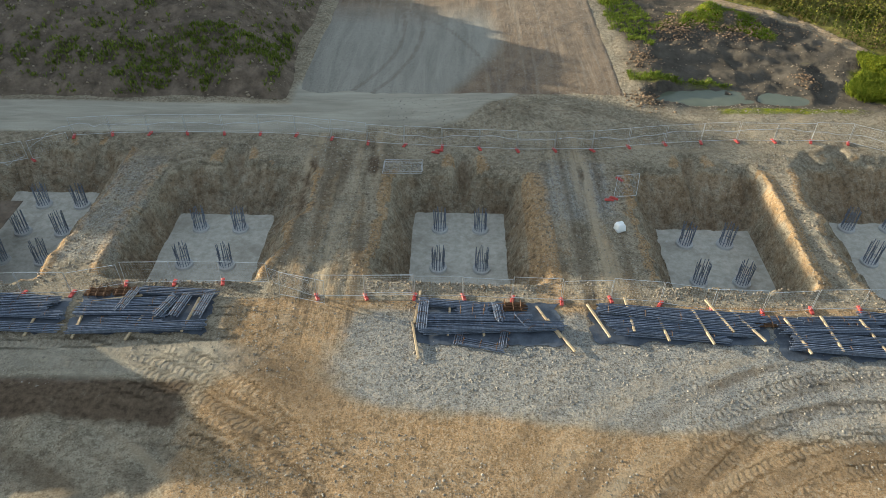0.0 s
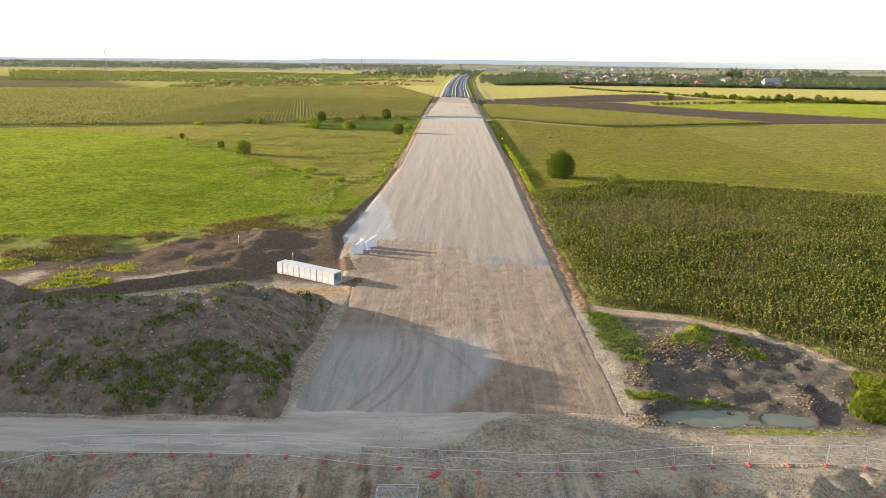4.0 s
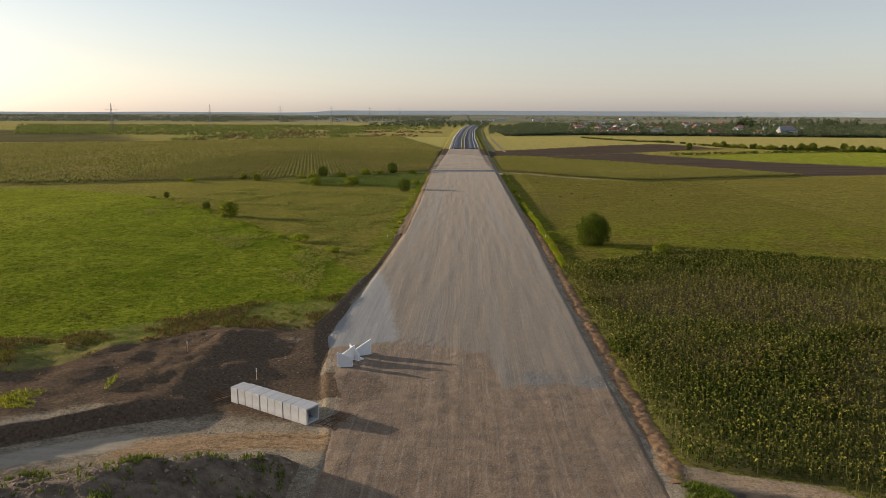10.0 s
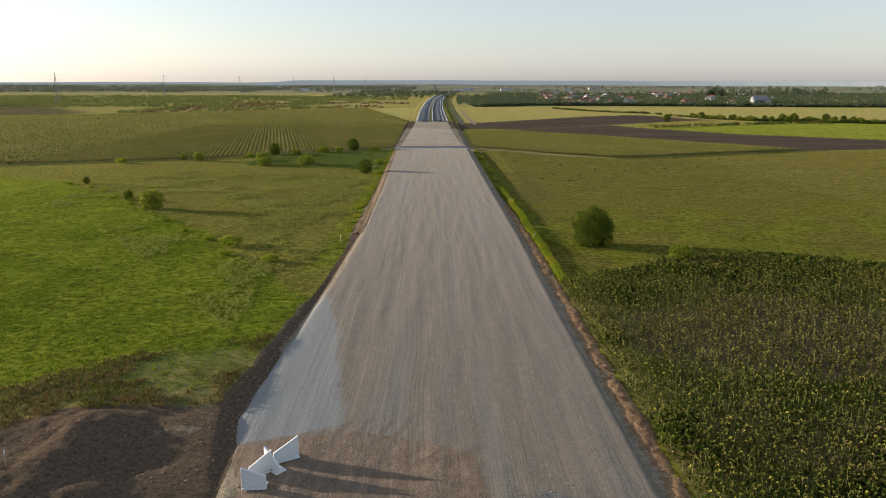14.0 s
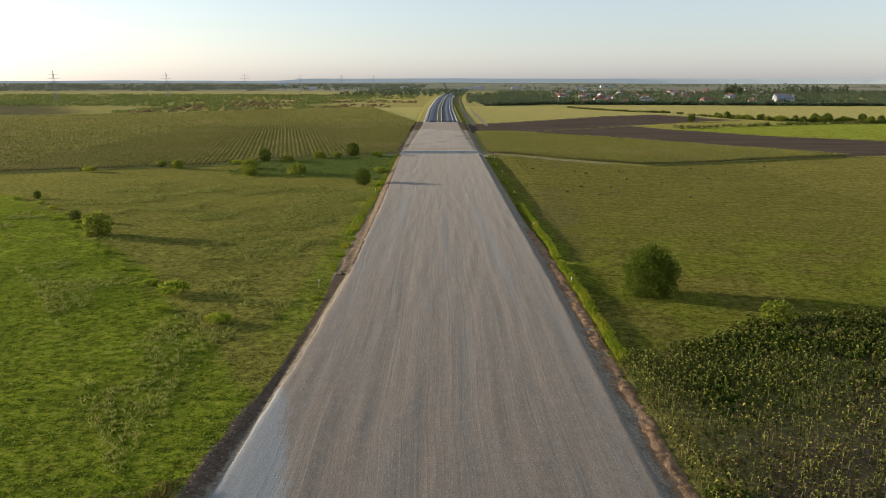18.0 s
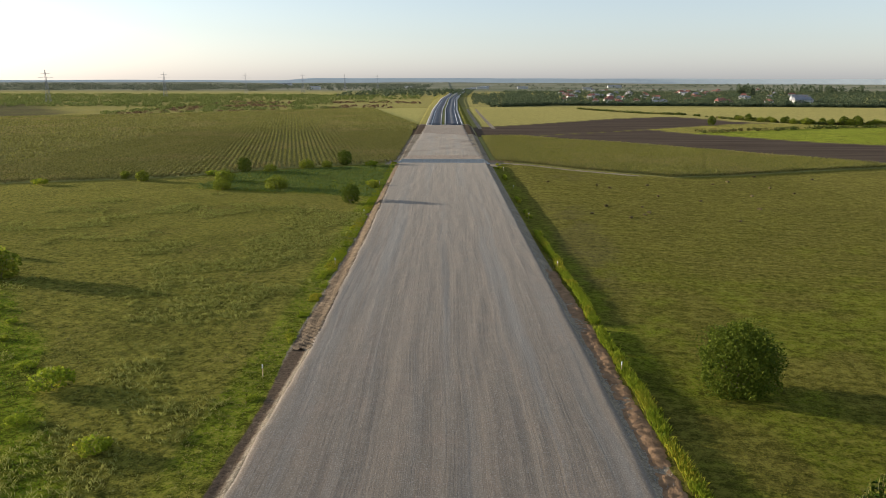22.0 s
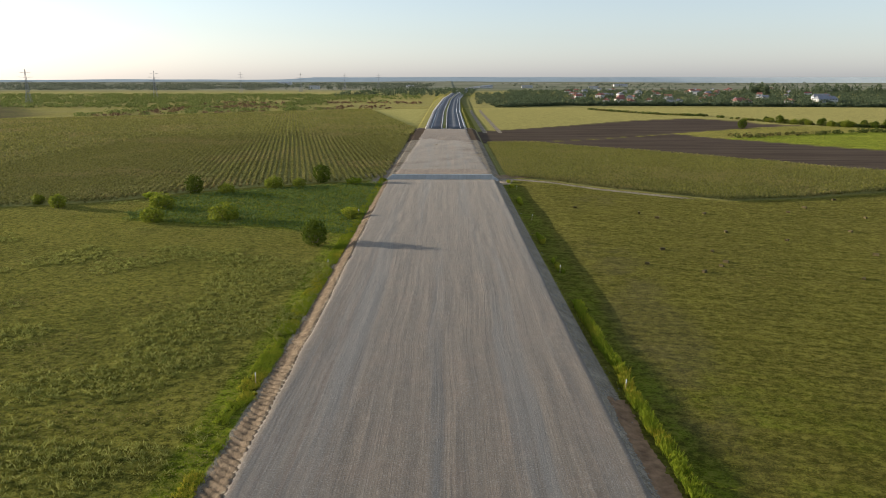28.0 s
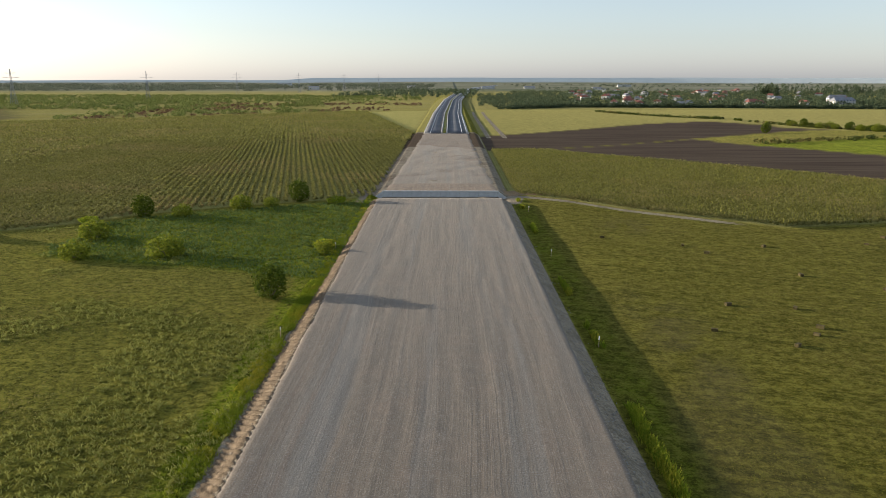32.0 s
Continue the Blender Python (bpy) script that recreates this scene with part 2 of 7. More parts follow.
    # earth: brown soil, tan clay, grey gravel
    soil = n.mix(n.ramp(mid, 0.3, 0.7), (0.15, 0.134, 0.103), (0.32, 0.288, 0.225))
    soil = n.mix(n.ramp(n.noise(p, 0.9, 6, 0.7), 0.52, 0.72), soil, (0.31, 0.262, 0.195))
    clay = n.mix(n.ramp(mid, 0.3, 0.72), (0.245, 0.165, 0.088), (0.37, 0.262, 0.155))
    grav = n.mix(n.ramp(grit, 0.3, 0.72), (0.145, 0.15, 0.15), (0.315, 0.325, 0.322))
    edge = n.math('MULTIPLY', n.math('SUBTRACT', n.noise(p, 0.8, 6, 0.7), 0.5), 0.9)
    soil = n.mix(n.ramp(n.math('ADD', n.attr("clay"), edge), 0.35, 0.65), soil, clay)
    soil = n.mix(n.ramp(n.math('ADD', n.attr("gravel"), edge), 0.35, 0.65), soil, grav)
    soil = n.mix(n.ramp(grit, 0.54, 0.66, 0, 0.7), soil, (0.40, 0.37, 0.31))
    soil = n.mix(n.ramp(grit, 0.47, 0.36, 0, 0.8), soil, (0.09, 0.074, 0.056))
    soil = n.mix(n.ramp(fine, 0.48, 0.38, 0, 0.55), soil, (0.105, 0.085, 0.062))
    soil = n.mix(n.ramp(fine, 0.53, 0.63, 0, 0.45), soil, (0.37, 0.325, 0.255))
    soil = n.mix(n.ramp(n.attr("rake"), 0.08, 0.45, 0, 0.6), soil, (0.36, 0.30, 0.215))
    soil = n.mix(n.ramp(n.attr("rake"), -0.08, -0.45, 0, 0.6), soil, (0.105, 0.082, 0.058))
    lift = n.node("ShaderNodeVectorMath", i0=soil, i1=(1.14, 1.07, 0.97))
    lift.operation = 'MULTIPLY'
    soil = lift.outputs[0]
    # dark earth; on the spoil and banks this tone also carries shade
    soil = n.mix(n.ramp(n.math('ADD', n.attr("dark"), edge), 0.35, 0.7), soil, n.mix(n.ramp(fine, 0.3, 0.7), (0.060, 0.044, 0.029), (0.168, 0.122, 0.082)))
    muddy = n.mix(n.ramp(n.noise(p, 0.5, 6, 0.68), 0.34, 0.66), n.mix(grit, (0.040, 0.034, 0.026), (0.085, 0.072, 0.057)), n.mix(grit, (0.080, 0.068, 0.053), (0.165, 0.142, 0.112)))
    soil = n.mix(n.attr("mud"), soil, muddy)
    # dusty haul roads, rolled smooth
    dusty = n.ramp(n.math('ADD', n.attr("dust"), n.math('MULTIPLY', edge, 0.45)), 0.3, 0.7)
    swept = n.noise(n.scaled(p, (0.12, 0.9, 1)), 1.0, 5, 0.65, 0.6)
    soil = n.mix(dusty, soil, n.mix(n.ramp(swept, 0.34, 0.66), (0.29, 0.262, 0.205), (0.42, 0.38, 0.30)))
    # marks of the bucket's teeth down the pit walls, and wheel lines
    zed = n.node("ShaderNodeSeparateXYZ", Vector=p).outputs["Z"]
    tv = n.node("ShaderNodeCombineXYZ", X=n.math('MULTIPLY', n.attr("rk_a"), 1.0), Y=n.math('MULTIPLY', zed, 0.22), Z=n.math('MULTIPLY', mid, 0.5)).outputs[0]
    teeth = n.noise(tv, 1.5, 5, 0.7)
    tm2 = n.attr("rk_m")
    soil = n.mix(n.math('MULTIPLY', n.ramp(teeth, 0.54, 0.70, 0, 0.32), tm2), soil, (0.40, 0.33, 0.235))
    soil = n.mix(n.math('MULTIPLY', n.ramp(teeth, 0.48, 0.34, 0, 0.40), tm2), soil, (0.10, 0.076, 0.05))
    # tyre treads pressed into the soil
    s, tm = n.attr("tread_s"), n.attr("tread")
    wave = n.math('SINE', n.math('MULTIPLY', s, 2 * math.pi / 0.42))
    tread = n.math('MULTIPLY', n.math('MULTIPLY', n.ramp(wave, -0.4, 0.5), tm), n.ramp(n.noise(p, 0.35, 3), 0.38, 0.6))
    soil = n.mix(n.math('MULTIPLY', tread, 0.35), soil, (0.17, 0.13, 0.09))
    bare = n.ramp(n.math('ADD', n.attr("bare"), edge), 0.35, 0.65)
    col = n.mix(bare, col, soil)
    nb = n.bump(mid, 0.35, 0.5)
    nb = n.bump(fine, 0.6, 0.15, nb)
    nb = n.bump(grit, 0.5, 0.06, nb)
    nb = n.bump(blade, 0.7, 0.16, nb)
    nb = n.bump(tread, 0.8, 0.09, nb)
    nb = n.bump(n.math('MULTIPLY', teeth, tm2), 0.8, 0.22, nb)
    n.done(col, nb)
    growth = n.math('MULTIPLY', n.math('SUBTRACT', 1.0, bare), n.math('SUBTRACT', 1.0, n.math('MAXIMUM', n.attr("plough"), n.attr("plain"))))
    growth = n.math('MULTIPLY', growth, n.math('SUBTRACT', 1.0, n.math('MULTIPLY', n.attr("mown"), 0.35)))
    n.put(n.b, "Sheen_Weight", n.math('MULTIPLY', growth, n.ramp(clump, 0.35, 0.65, 0.06, 0.17)))
    n.put(n.b, "Sheen_Roughness", 0.5)
    n.put(n.b, "Sheen_Tint", n.mix(n.attr("lush"), (0.88, 0.77, 0.28), (0.72, 0.78, 0.15)))
    return m


def road_material():
    m = material("compacted_road_bed", 0.95, 0, 0.06)
    n = Net(m)
    p = n.place()
    warp = n.node("ShaderNodeVectorMath", i0=n.scaled(p, (1, 1, 0)), i1=n.scaled(n.node("ShaderNodeTexNoise", Vector=p, Scale=0.028, Detail=3.0).outputs["Color"], (2.4, 0, 0)))
    warp.operation = 'ADD'
    q = warp.outputs[0]
    long1 = n.noise(n.scaled(q, (0.5, 0.008, 1)), 1.0, 6, 0.62)
    long2 = n.noise(n.scaled(q, (2.1, 0.014, 1)), 1.0, 6, 0.68, 0.25)
    worn = n.ramp(n.noise(n.scaled(q, (0.16, 0.012, 1)), 1.0, 4, 0.6), 0.36, 0.62, 0.25, 1.0)
    mid = n.noise(p, 0.25, 5, 0.6)
    grit = n.noise(p, 6.0, 4, 0.7)
    long3 = n.noise(n.scaled(q, (6.5, 0.0045, 1)), 1.0, 3, 0.7)
    speck = n.noise(n.scaled(p, (1.0, 0.55, 1)), 1.3, 6, 0.78)
    col = n.mix(n.ramp(long1, 0.32, 0.68), (0.158, 0.136, 0.107), (0.248, 0.205, 0.154))
    col = n.mix(n.math('MULTIPLY', n.ramp(long2, 0.54, 0.72, 0, 0.55), worn), col, (0.365, 0.32, 0.26))
    col = n.mix(n.math('MULTIPLY', n.ramp(long2, 0.45, 0.30, 0, 0.5), worn), col, (0.105, 0.09, 0.078))
    col = n.mix(n.ramp(long3, 0.54, 0.70, 0, 0.14), col, (0.36, 0.315, 0.255))
    col = n.mix(n.ramp(long3, 0.46, 0.32, 0, 0.14), col, (0.10, 0.088, 0.076))
    col = n.mix(n.ramp(mid, 0.45, 0.75, 0, 0.5), col, (0.26, 0.197, 0.148))
    col = n.mix(n.ramp(speck, 0.52, 0.66, 0, 0.4), col, (0.345, 0.30, 0.24))
    col = n.mix(n.ramp(speck, 0.47, 0.34, 0, 0.26), col, (0.105, 0.088, 0.07))
    cool = n.noise(n.scaled(q, (0.22, 0.006, 1)), 1.0, 4, 0.6)
    col = n.mix(n.ramp(cool, 0.50, 0.66, 0, 0.6), col, n.mix(grit, (0.165, 0.168, 0.158), (0.245, 0.245, 0.23)))
    edge = n.math('MULTIPLY', n.math('SUBTRACT', n.noise(p, 0.7, 6, 0.7), 0.5), 0.8)
    soil = n.mix(n.ramp(n.noise(p, 0.5, 6, 0.65), 0.32, 0.68), (0.135, 0.092, 0.058), (0.262, 0.186, 0.120))
    soil = n.mix(n.ramp(n.noise(n.scaled(p, (1.6, 0.10, 1)), 1.0, 4, 0.6, 0.8), 0.52, 0.7, 0, 0.7), soil, (0.13, 0.094, 0.064))
    soil = n.mix(n.ramp(n.noise(n.scaled(q, (1.9, 0.05, 1)), 1.0, 5, 0.65, 0.5), 0.53, 0.68, 0, 0.5), soil, (0.33, 0.272, 0.205))
    col = n.mix(n.ramp(n.math('ADD', n.attr("soil"), edge), 0.35, 0.65), col, soil)
    swept = n.noise(n.scaled(q, (0.9, 0.10, 1)), 1.0, 5, 0.65, 0.5)
    col = n.mix(n.ramp(n.math('ADD', n.attr("dust"), n.math('MULTIPLY', edge, 0.2)), 0.15, 0.85), col, n.mix(n.ramp(swept, 0.34, 0.66), (0.235, 0.222, 0.188), (0.335, 0.316, 0.268)))
    col = n.mix(n.ramp(n.math('ADD', n.attr("pale"), edge), 0.35, 0.7), col, n.mix(grit, (0.205, 0.22, 0.225), (0.30, 0.318, 0.318)))
    col = n.mix(n.ramp(n.math('ADD', n.attr("stone"), edge), 0.35, 0.65), col, n.mix(n.ramp(grit, 0.3, 0.7), (0.10, 0.098, 0.092), (0.26, 0.25, 0.235)))
    col = n.mix(n.ramp(n.math('ADD', n.attr("dug"), edge), 0.3, 0.7), col, n.mix(n.ramp(n.noise(p, 0.9, 5, 0.7), 0.35, 0.65), (0.075, 0.045, 0.026), (0.155, 0.10, 0.062)))
    col = n.mix(n.ramp(n.math('ADD', n.attr("rut"), edge), 0.3, 0.8, 0, 0.75), col, (0.155, 0.118, 0.09))
    col = n.mix(n.ramp(grit, 0.53, 0.66, 0, 0.6), col, (0.36, 0.34, 0.31))
    col = n.mix(n.ramp(grit, 0.46, 0.34, 0, 0.42), col, (0.095, 0.085, 0.074))
    nb = n.bump(long2, 0.5, 0.08)
    nb = n.bump(grit, 0.5, 0.05, nb)
    nb = n.bump(n.noise(p, 0.9, 5, 0.7), n.ramp(n.attr("soil"), 0, 1, 0.05, 0.6), 0.25, nb)
    tone = n.node("ShaderNodeVectorMath", i0=col, i1=(0.85, 0.825, 0.79))
    tone.operation = 'MULTIPLY'
    col = tone.outputs[0]
    n.done(col, nb)
    n.put(n.b, "Sheen_Weight", 0.10)
    n.put(n.b, "Sheen_Roughness", 0.5)
    n.put(n.b, "Sheen_Tint", (1.0, 0.93, 0.82, 1))
    return m


M_GROUND = ground_material()
M_ROAD = road_material()
M_CONCRETE = plain("grey_concrete", (0.38, 0.375, 0.355), (0.52, 0.51, 0.48), 0.7, 0.85, bump=0.25, fine=14)
def dirty_concrete():
    m = material("muddy_blinding_concrete", 0.75, 0, 0.35)
    n = Net(m)
    p = n.place()
    a, b, c = n.noise(p, 0.45, 6, 0.65), n.noise(p, 1.7, 6, 0.7), n.noise(p, 9.0, 4, 0.7)
    col = n.mix(n.ramp(b, 0.36, 0.64), (0.37, 0.338, 0.27), (0.52, 0.478, 0.395))
    col = n.mix(n.ramp(a, 0.52, 0.70, 0, 0.6), col, n.mix(c, (0.19, 0.165, 0.12), (0.31, 0.27, 0.205)))
    col = n.mix(n.ramp(b, 0.62, 0.72, 0, 0.8), col, (0.54, 0.53, 0.49))
    n.done(col, n.bump(c, 0.4, 0.03))
    return m


M_BLINDING = dirty_concrete()
M_PRECAST = plain("pale_precast_concrete", (0.40, 0.405, 0.40), (0.54, 0.54, 0.53), 0.8, 0.8, bump=0.2, fine=10)
M_STEEL = plain("dark_steel_bar", (0.09, 0.108, 0.14), (0.235, 0.262, 0.32), 4.0, 0.45, 0.35, 0.4, spec=0.5, fine=20)
M_RUST = plain("rusty_steel", (0.10, 0.055, 0.03), (0.21, 0.115, 0.06), 3.0, 0.75, 0.3, 0.5, fine=25)
M_GALV = plain("galvanised_steel", (0.42, 0.43, 0.44), (0.58, 0.59, 0.60), 3.0, 0.45, 0.7, 0.1, spec=0.5)
M_RED = plain("red_plastic", (0.36, 0.045, 0.038), (0.50, 0.085, 0.07), 3.0, 0.5, bump=0.1)
M_WOOD = plain("raw_timber", (0.36, 0.26, 0.15), (0.52, 0.40, 0.25), 2.0, 0.8, bump=0.3)
M_WHITE = plain("white_sheet", (0.72, 0.72, 0.70), (0.82, 0.82, 0.80), 2.0, 0.5, bump=0.1)
M_ASPHALT = plain("asphalt", (0.075, 0.078, 0.085), (0.115, 0.117, 0.125), 0.05, 0.85, bump=0.1, fine=1.5)
M_MOUND = plain("mound_soil", (0.066, 0.051, 0.037), (0.185, 0.142, 0.104), 0.7, 0.95, bump=1.0, dist=0.3, spec=0.1, fine=2.6)
M_BARK = plain("bark", (0.10, 0.075, 0.05), (0.19, 0.15, 0.11), 3.0, 0.9, bump=0.6)
M_LEAF = leafy("tree_leaves", (0.055, 0.085, 0.008), (0.13, 0.155, 0.015), trans=0.3)
M_BUSH = leafy("bush_leaves", (0.11, 0.145, 0.014), (0.25, 0.265, 0.026), trans=0.45)
M_MAIZE = leafy("maize_leaves", (0.032, 0.060, 0.007), (0.122, 0.15, 0.016), (0.16, 0.13, 0.03), 0.035, 0.4)
M_MAIZE_DRY = leafy("ripening_maize", (0.165, 0.17, 0.05), (0.37, 0.335, 0.115), (0.40, 0.32, 0.135), 0.02, 0.5)
M_WEED = leafy("weeds", (0.14, 0.20, 0.012), (0.30, 0.33, 0.022), (0.40, 0.34, 0.03), 0.1, 0.45)
M_GRASS = leafy("tall_grass", (0.125, 0.145, 0.022), (0.27, 0.25, 0.055), (0.28, 0.23, 0.07), 0.06, 0.35)
# leaves far off: paler and bluer green, with the haze put into the colour
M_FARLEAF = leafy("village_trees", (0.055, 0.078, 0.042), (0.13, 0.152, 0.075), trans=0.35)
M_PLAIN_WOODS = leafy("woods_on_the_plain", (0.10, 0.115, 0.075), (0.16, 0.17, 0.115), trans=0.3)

# ---- the lie of the land ----
PITS = [  # foot x0 x1 y0 y1; rim south-west x, north-west x, south-east x, north-east x, y0, y1; notch x0 x1, y end
    (-38.5, -31.0, 36.0, 50.2, -41.5, -41.5, -28.7, -27.6, 34.6, 53.9, -33.4, -31.6, 55.2),
    (-23.3, -15.4, 36.8, 47.4, -24.8, -25.0, -13.2, -10.6, 35.2, 51.4, -20.2, -17.7, 54.4),
    (-3.3, 4.2, 36.8, 48.2, -6.1, -5.3, 6.8, 6.6, 35.6, 50.2, -0.2, 1.8, 53.2),
    (16.8, 24.5, 36.6, 46.4, 13.9, 13.9, 25.0, 25.8, 35.4, 51.9, 19.2, 21.2, 54.2),
    (31.3, 38.8, 36.4, 47.7, 28.0, 28.2, 41.5, 41.5, 34.2, 53.0, 32.6, 34.4, 54.6),
]
PIT_Z = -3.6


def pits(x, y):
    out = np.zeros_like(x)
    k = (y > 33) & (y < 56) & (np.abs(x) < 44)
    if np.any(k):
        out[k] = pit_depth(x[k], y[k])
    return out


def pit_depth(x, y):
    z = np.zeros_like(x)
    for (fx0, fx1, fy0, fy1, sw, nw, se, ne, ry0, ry1, n0, n1, ny) in PITS:
        t = np.clip((y - ry0) / (ry1 - ry0), 0, 1)
        wob = 0.35 * vnoise(x, y, 2.2, 31, 3)
        rw, re = sw + (nw - sw) * t + wob, se + (ne - se) * t - wob
        sides = [(fx0 - x) / (fx0 - rw), (x - fx1) / (re - fx1), (fy0 - y) / (fy0 - ry0 + wob * .5), (y - fy1) / (ry1 - fy1 + wob)]
        k = sum(np.clip(s, 0, 3) ** 2.3 for s in sides) ** (1 / 2.3)
        k = np.clip(k + (0.13 * vnoise(x, y, 0.9, 32, 3) + 0.17 * vnoise(x, y, 2.6, 33, 3)) * (k > 0.05), 0, 1)
        pz = PIT_Z * (1 - sst(-0.12, 1.08, k ** 0.9)) / (1 - sst(-0.12, 1.08, np.array(0.0)))
        mid, half = (n0 + n1) / 2, (n1 - n0) / 2
        u = sst(0.0, 1.25, np.abs(x - mid + 0.5 * wob) / half)
        v = np.clip((ny - y) / (ny - fy1), 0, 1)
        nz = PIT_Z * np.where((y > fy1 - 1) & (y < ny), v * 0.9, 0) * (1 - u)
        z = np.minimum(z, np.minimum(pz, nz))
    return z


TRACK_X = [17, 18.9, 30.3, 41.0, 46.5, 52, 62, 90]
TRACK_Y = [95.6, 94.2, 91.0, 81.5, 69.8, 62, 50, 22]
ROAD_W_Y = [58, 62, 83, 100, 120, 133, 150, 165, 180, 222, 290, 345, 430]
ROAD_W_X = [-16.4, -16.4, -15.6, -15.5, -19.5, -21.8, -20.9, -19.9, -19.0, -17.6, -17.7, -18.4, -19.2]


def road_west(y):
    return np.interp(y, ROAD_W_Y, ROAD_W_X)


def road_east(y):
    return np.interp(y, [60, 115, 165, 222, 300, 425], [16.8, 16.3, 16.5, 16.8, 16.3, 15.7])


END_Y = 421.5     # the road bed stops at the trench of the culvert


def field_level(x, y):
    right = -0.35 - 1.15 * sst(215, 300, y)
    left = -0.45 - 0.65 * sst(210, 300, y)
    side = sst(-20, 20, x)
    return left * (1 - side) + right * side


def bank_y(x):
    """Foot of the cut bank beside the lane to the west."""
    return np.interp(x, [-110, -75, -54.6, -47.6, -39.1, -33, -28], [70, 78, 90.5, 96.5, 102.0, 105.5, 108])


def land(x, y):
    """Height of the ground."""
    fld = field_level(x, y) + 0.12 * vnoise(x, y, 14, 3) * sst(120, 150, y)
    site = 0.10 * vnoise(x, y, 6, 5) + 0.05 * vnoise(x, y, 1.3, 6, 3)
    north = sst(92, 108, y)
    z = site * (1 - north) + fld * north
    far_r = sst(18, 24, x) * sst(85, 97, y)
    z = z * (1 - far_r) + fld * far_r
    # spoil heaps, trench and berm beside the road, west
    wst = road_west(y)
    rough = vnoise(x, y, 5, 11, 4)
    heap = band(y, 112 + 0.2 * (x + 50), 133 + 0.25 * (x + 50), 6) * band(x, -75, -24, 4)
    z = z + heap * np.clip(0.05 + 0.5 * rough, -0.4, 0.7)
    z = z + 1.5 * sst(0.2, 2.4, y - bank_y(x) + 0.5 * rough) * (1 - sst(116, 142, y)) * sst(-28, -37, x) * (1 + 0.25 * rough)
    z = z + 0.8 * np.exp(-(((x + 34.5) / 4.2) ** 2 + ((y - 130.0) / 3.0) ** 2)) * (1 + 0.5 * rough)
    z = z - 0.6 * np.exp(-(((x + 29.0) / 3.2) ** 2 + ((y - 123.5 - 0.3 * (x + 29)) / 1.5) ** 2)) - 0.5 * band(y, 108.5, 114, 1.5) * band(x, -40, -29, 3)
    z = z - 0.35 * band(y, 112, 119, 1.5) * band(x, -27, -12, 2)
    berm_h = np.interp(y, [116, 124, 132, 150, 170, 195, 215], [0.0, 0.5, 0.95, 0.85, 0.5, 0.15, 0.0])
    back = (wst - 2.0 + 0.35 * rough) - x
    z = z + berm_h * np.where(back > 0, np.exp(-(back / 26.0) ** 2), np.exp(-(back / 1.5) ** 2)) * (1 + 0.03 * rough) * (x < wst + 1)
    # embankment under the road
    inside = np.minimum(x - wst, road_east(y) - x)
    slope = np.where(x > 0, 1.7, 1.5)
    up = np.clip(1 + inside / (slope * np.maximum(-fld, 0.3)), 0, 1)
    on = sst(96, 104, y) * (1 - sst(END_Y - 0.3, END_Y + 2.2, y)) + sst(432.7, 434.2, y)
    z = np.where(inside > -6, z * (1 - up * on) + (-0.09) * up * on, z)
    sink = sst(62.5, 66, y) * (1 - sst(104, 108, y)) * sst(0.2, 1.0, inside)
    z = z * (1 - sink) - 0.3 * sink
    trench = band(y, END_Y + 1.4, 433.7, 1.2) * band(x, -20.5, 17.2, 1.5)
    z = z * (1 - trench) + trench * (-2.35)
    heaps = np.exp(-(((x + 1.5) / 2.6) ** 2 + ((y - 430.3) / 1.3) ** 2)) + 1.6 * np.exp(-(((x - 11.0) / 4.0) ** 2 + ((y - 430.3) / 1.5) ** 2))
    z = z + heaps * (0.8 + 0.2 * rough)
    # hollow with the pool
    hol = band(y, 62, 77, 2.0) * band(x, 22, 39, 2.5) * sst(-0.5, 0.4, 0.4 + rough)
    z = z - 0.4 * hol + 1.3 * np.exp(-(((x - 31) / 6.5) ** 2 + ((y - 82) / 2.6) ** 2)) * (1 + 0.7 * rough) + 0.8 * np.exp(-(((x - 20.3) / 2.0) ** 2 + ((y - 68) / 5) ** 2)) * (1 + 0.8 * rough) + (1.1 * np.clip(rough, 0, 1) + 0.35 * vnoise(x, y, 1.6, 27, 3)) * band(y, 62, 88, 3) * band(x, 19, 44, 3)
    ph = np.maximum(1 - (((x - 24.0) / 4.6) ** 2 + ((y - 63.6) / 1.6) ** 2), 1 - (((x - 32.2) / 2.4) ** 2 + ((y - 63.4) / 1.1) ** 2))
    ph = ph + 0.55 * vnoise(x, y, 1.8, 20, 3)
    z = np.where(ph > -0.6, np.minimum(z, -0.15 - 0.55 * np.clip(ph + 0.25, 0, 1)), z)
    # low spoil rise in front of the platform
    z = z + np.exp(-(((x - 4.5) / 7.5) ** 2 + ((y - 59.0) / 2.6) ** 2)) * (0.9 + 0.5 * rough) * (1 - sst(62, 65, y))
    # spoil lips round the pits, and the pits
    pz = pits(x, y)
    near = pits(x + 0.9, y) + pits(x - 0.9, y) + pits(x, y + 0.9) + pits(x, y - 0.9)
    lip = (pz > -0.05) * np.clip(-near / 3.0, 0, 1)
    z = z * (pz > -0.3) + pz + lip * (0.22 + 0.3 * np.clip(vnoise(x, y, 1.0, 15), 0, 1)) + 0.1 * vnoise(x * 3, y, 1.4, 16) * (pz < -0.2) * (pz > -3.5)
    # wheel ruts between the pits
    rut = (band(x, -12.0, -6.5, 0.8) + band(x, 8.0, 12.5, 0.8)) * band(y, 34, 50, 2) * (pz > -0.05)
    z = z + rut * (0.12 * vnoise(x * 4.0, y * 0.35, 3.0, 18, 3) + 0.10 * vnoise(x, y, 0.8, 17, 2))
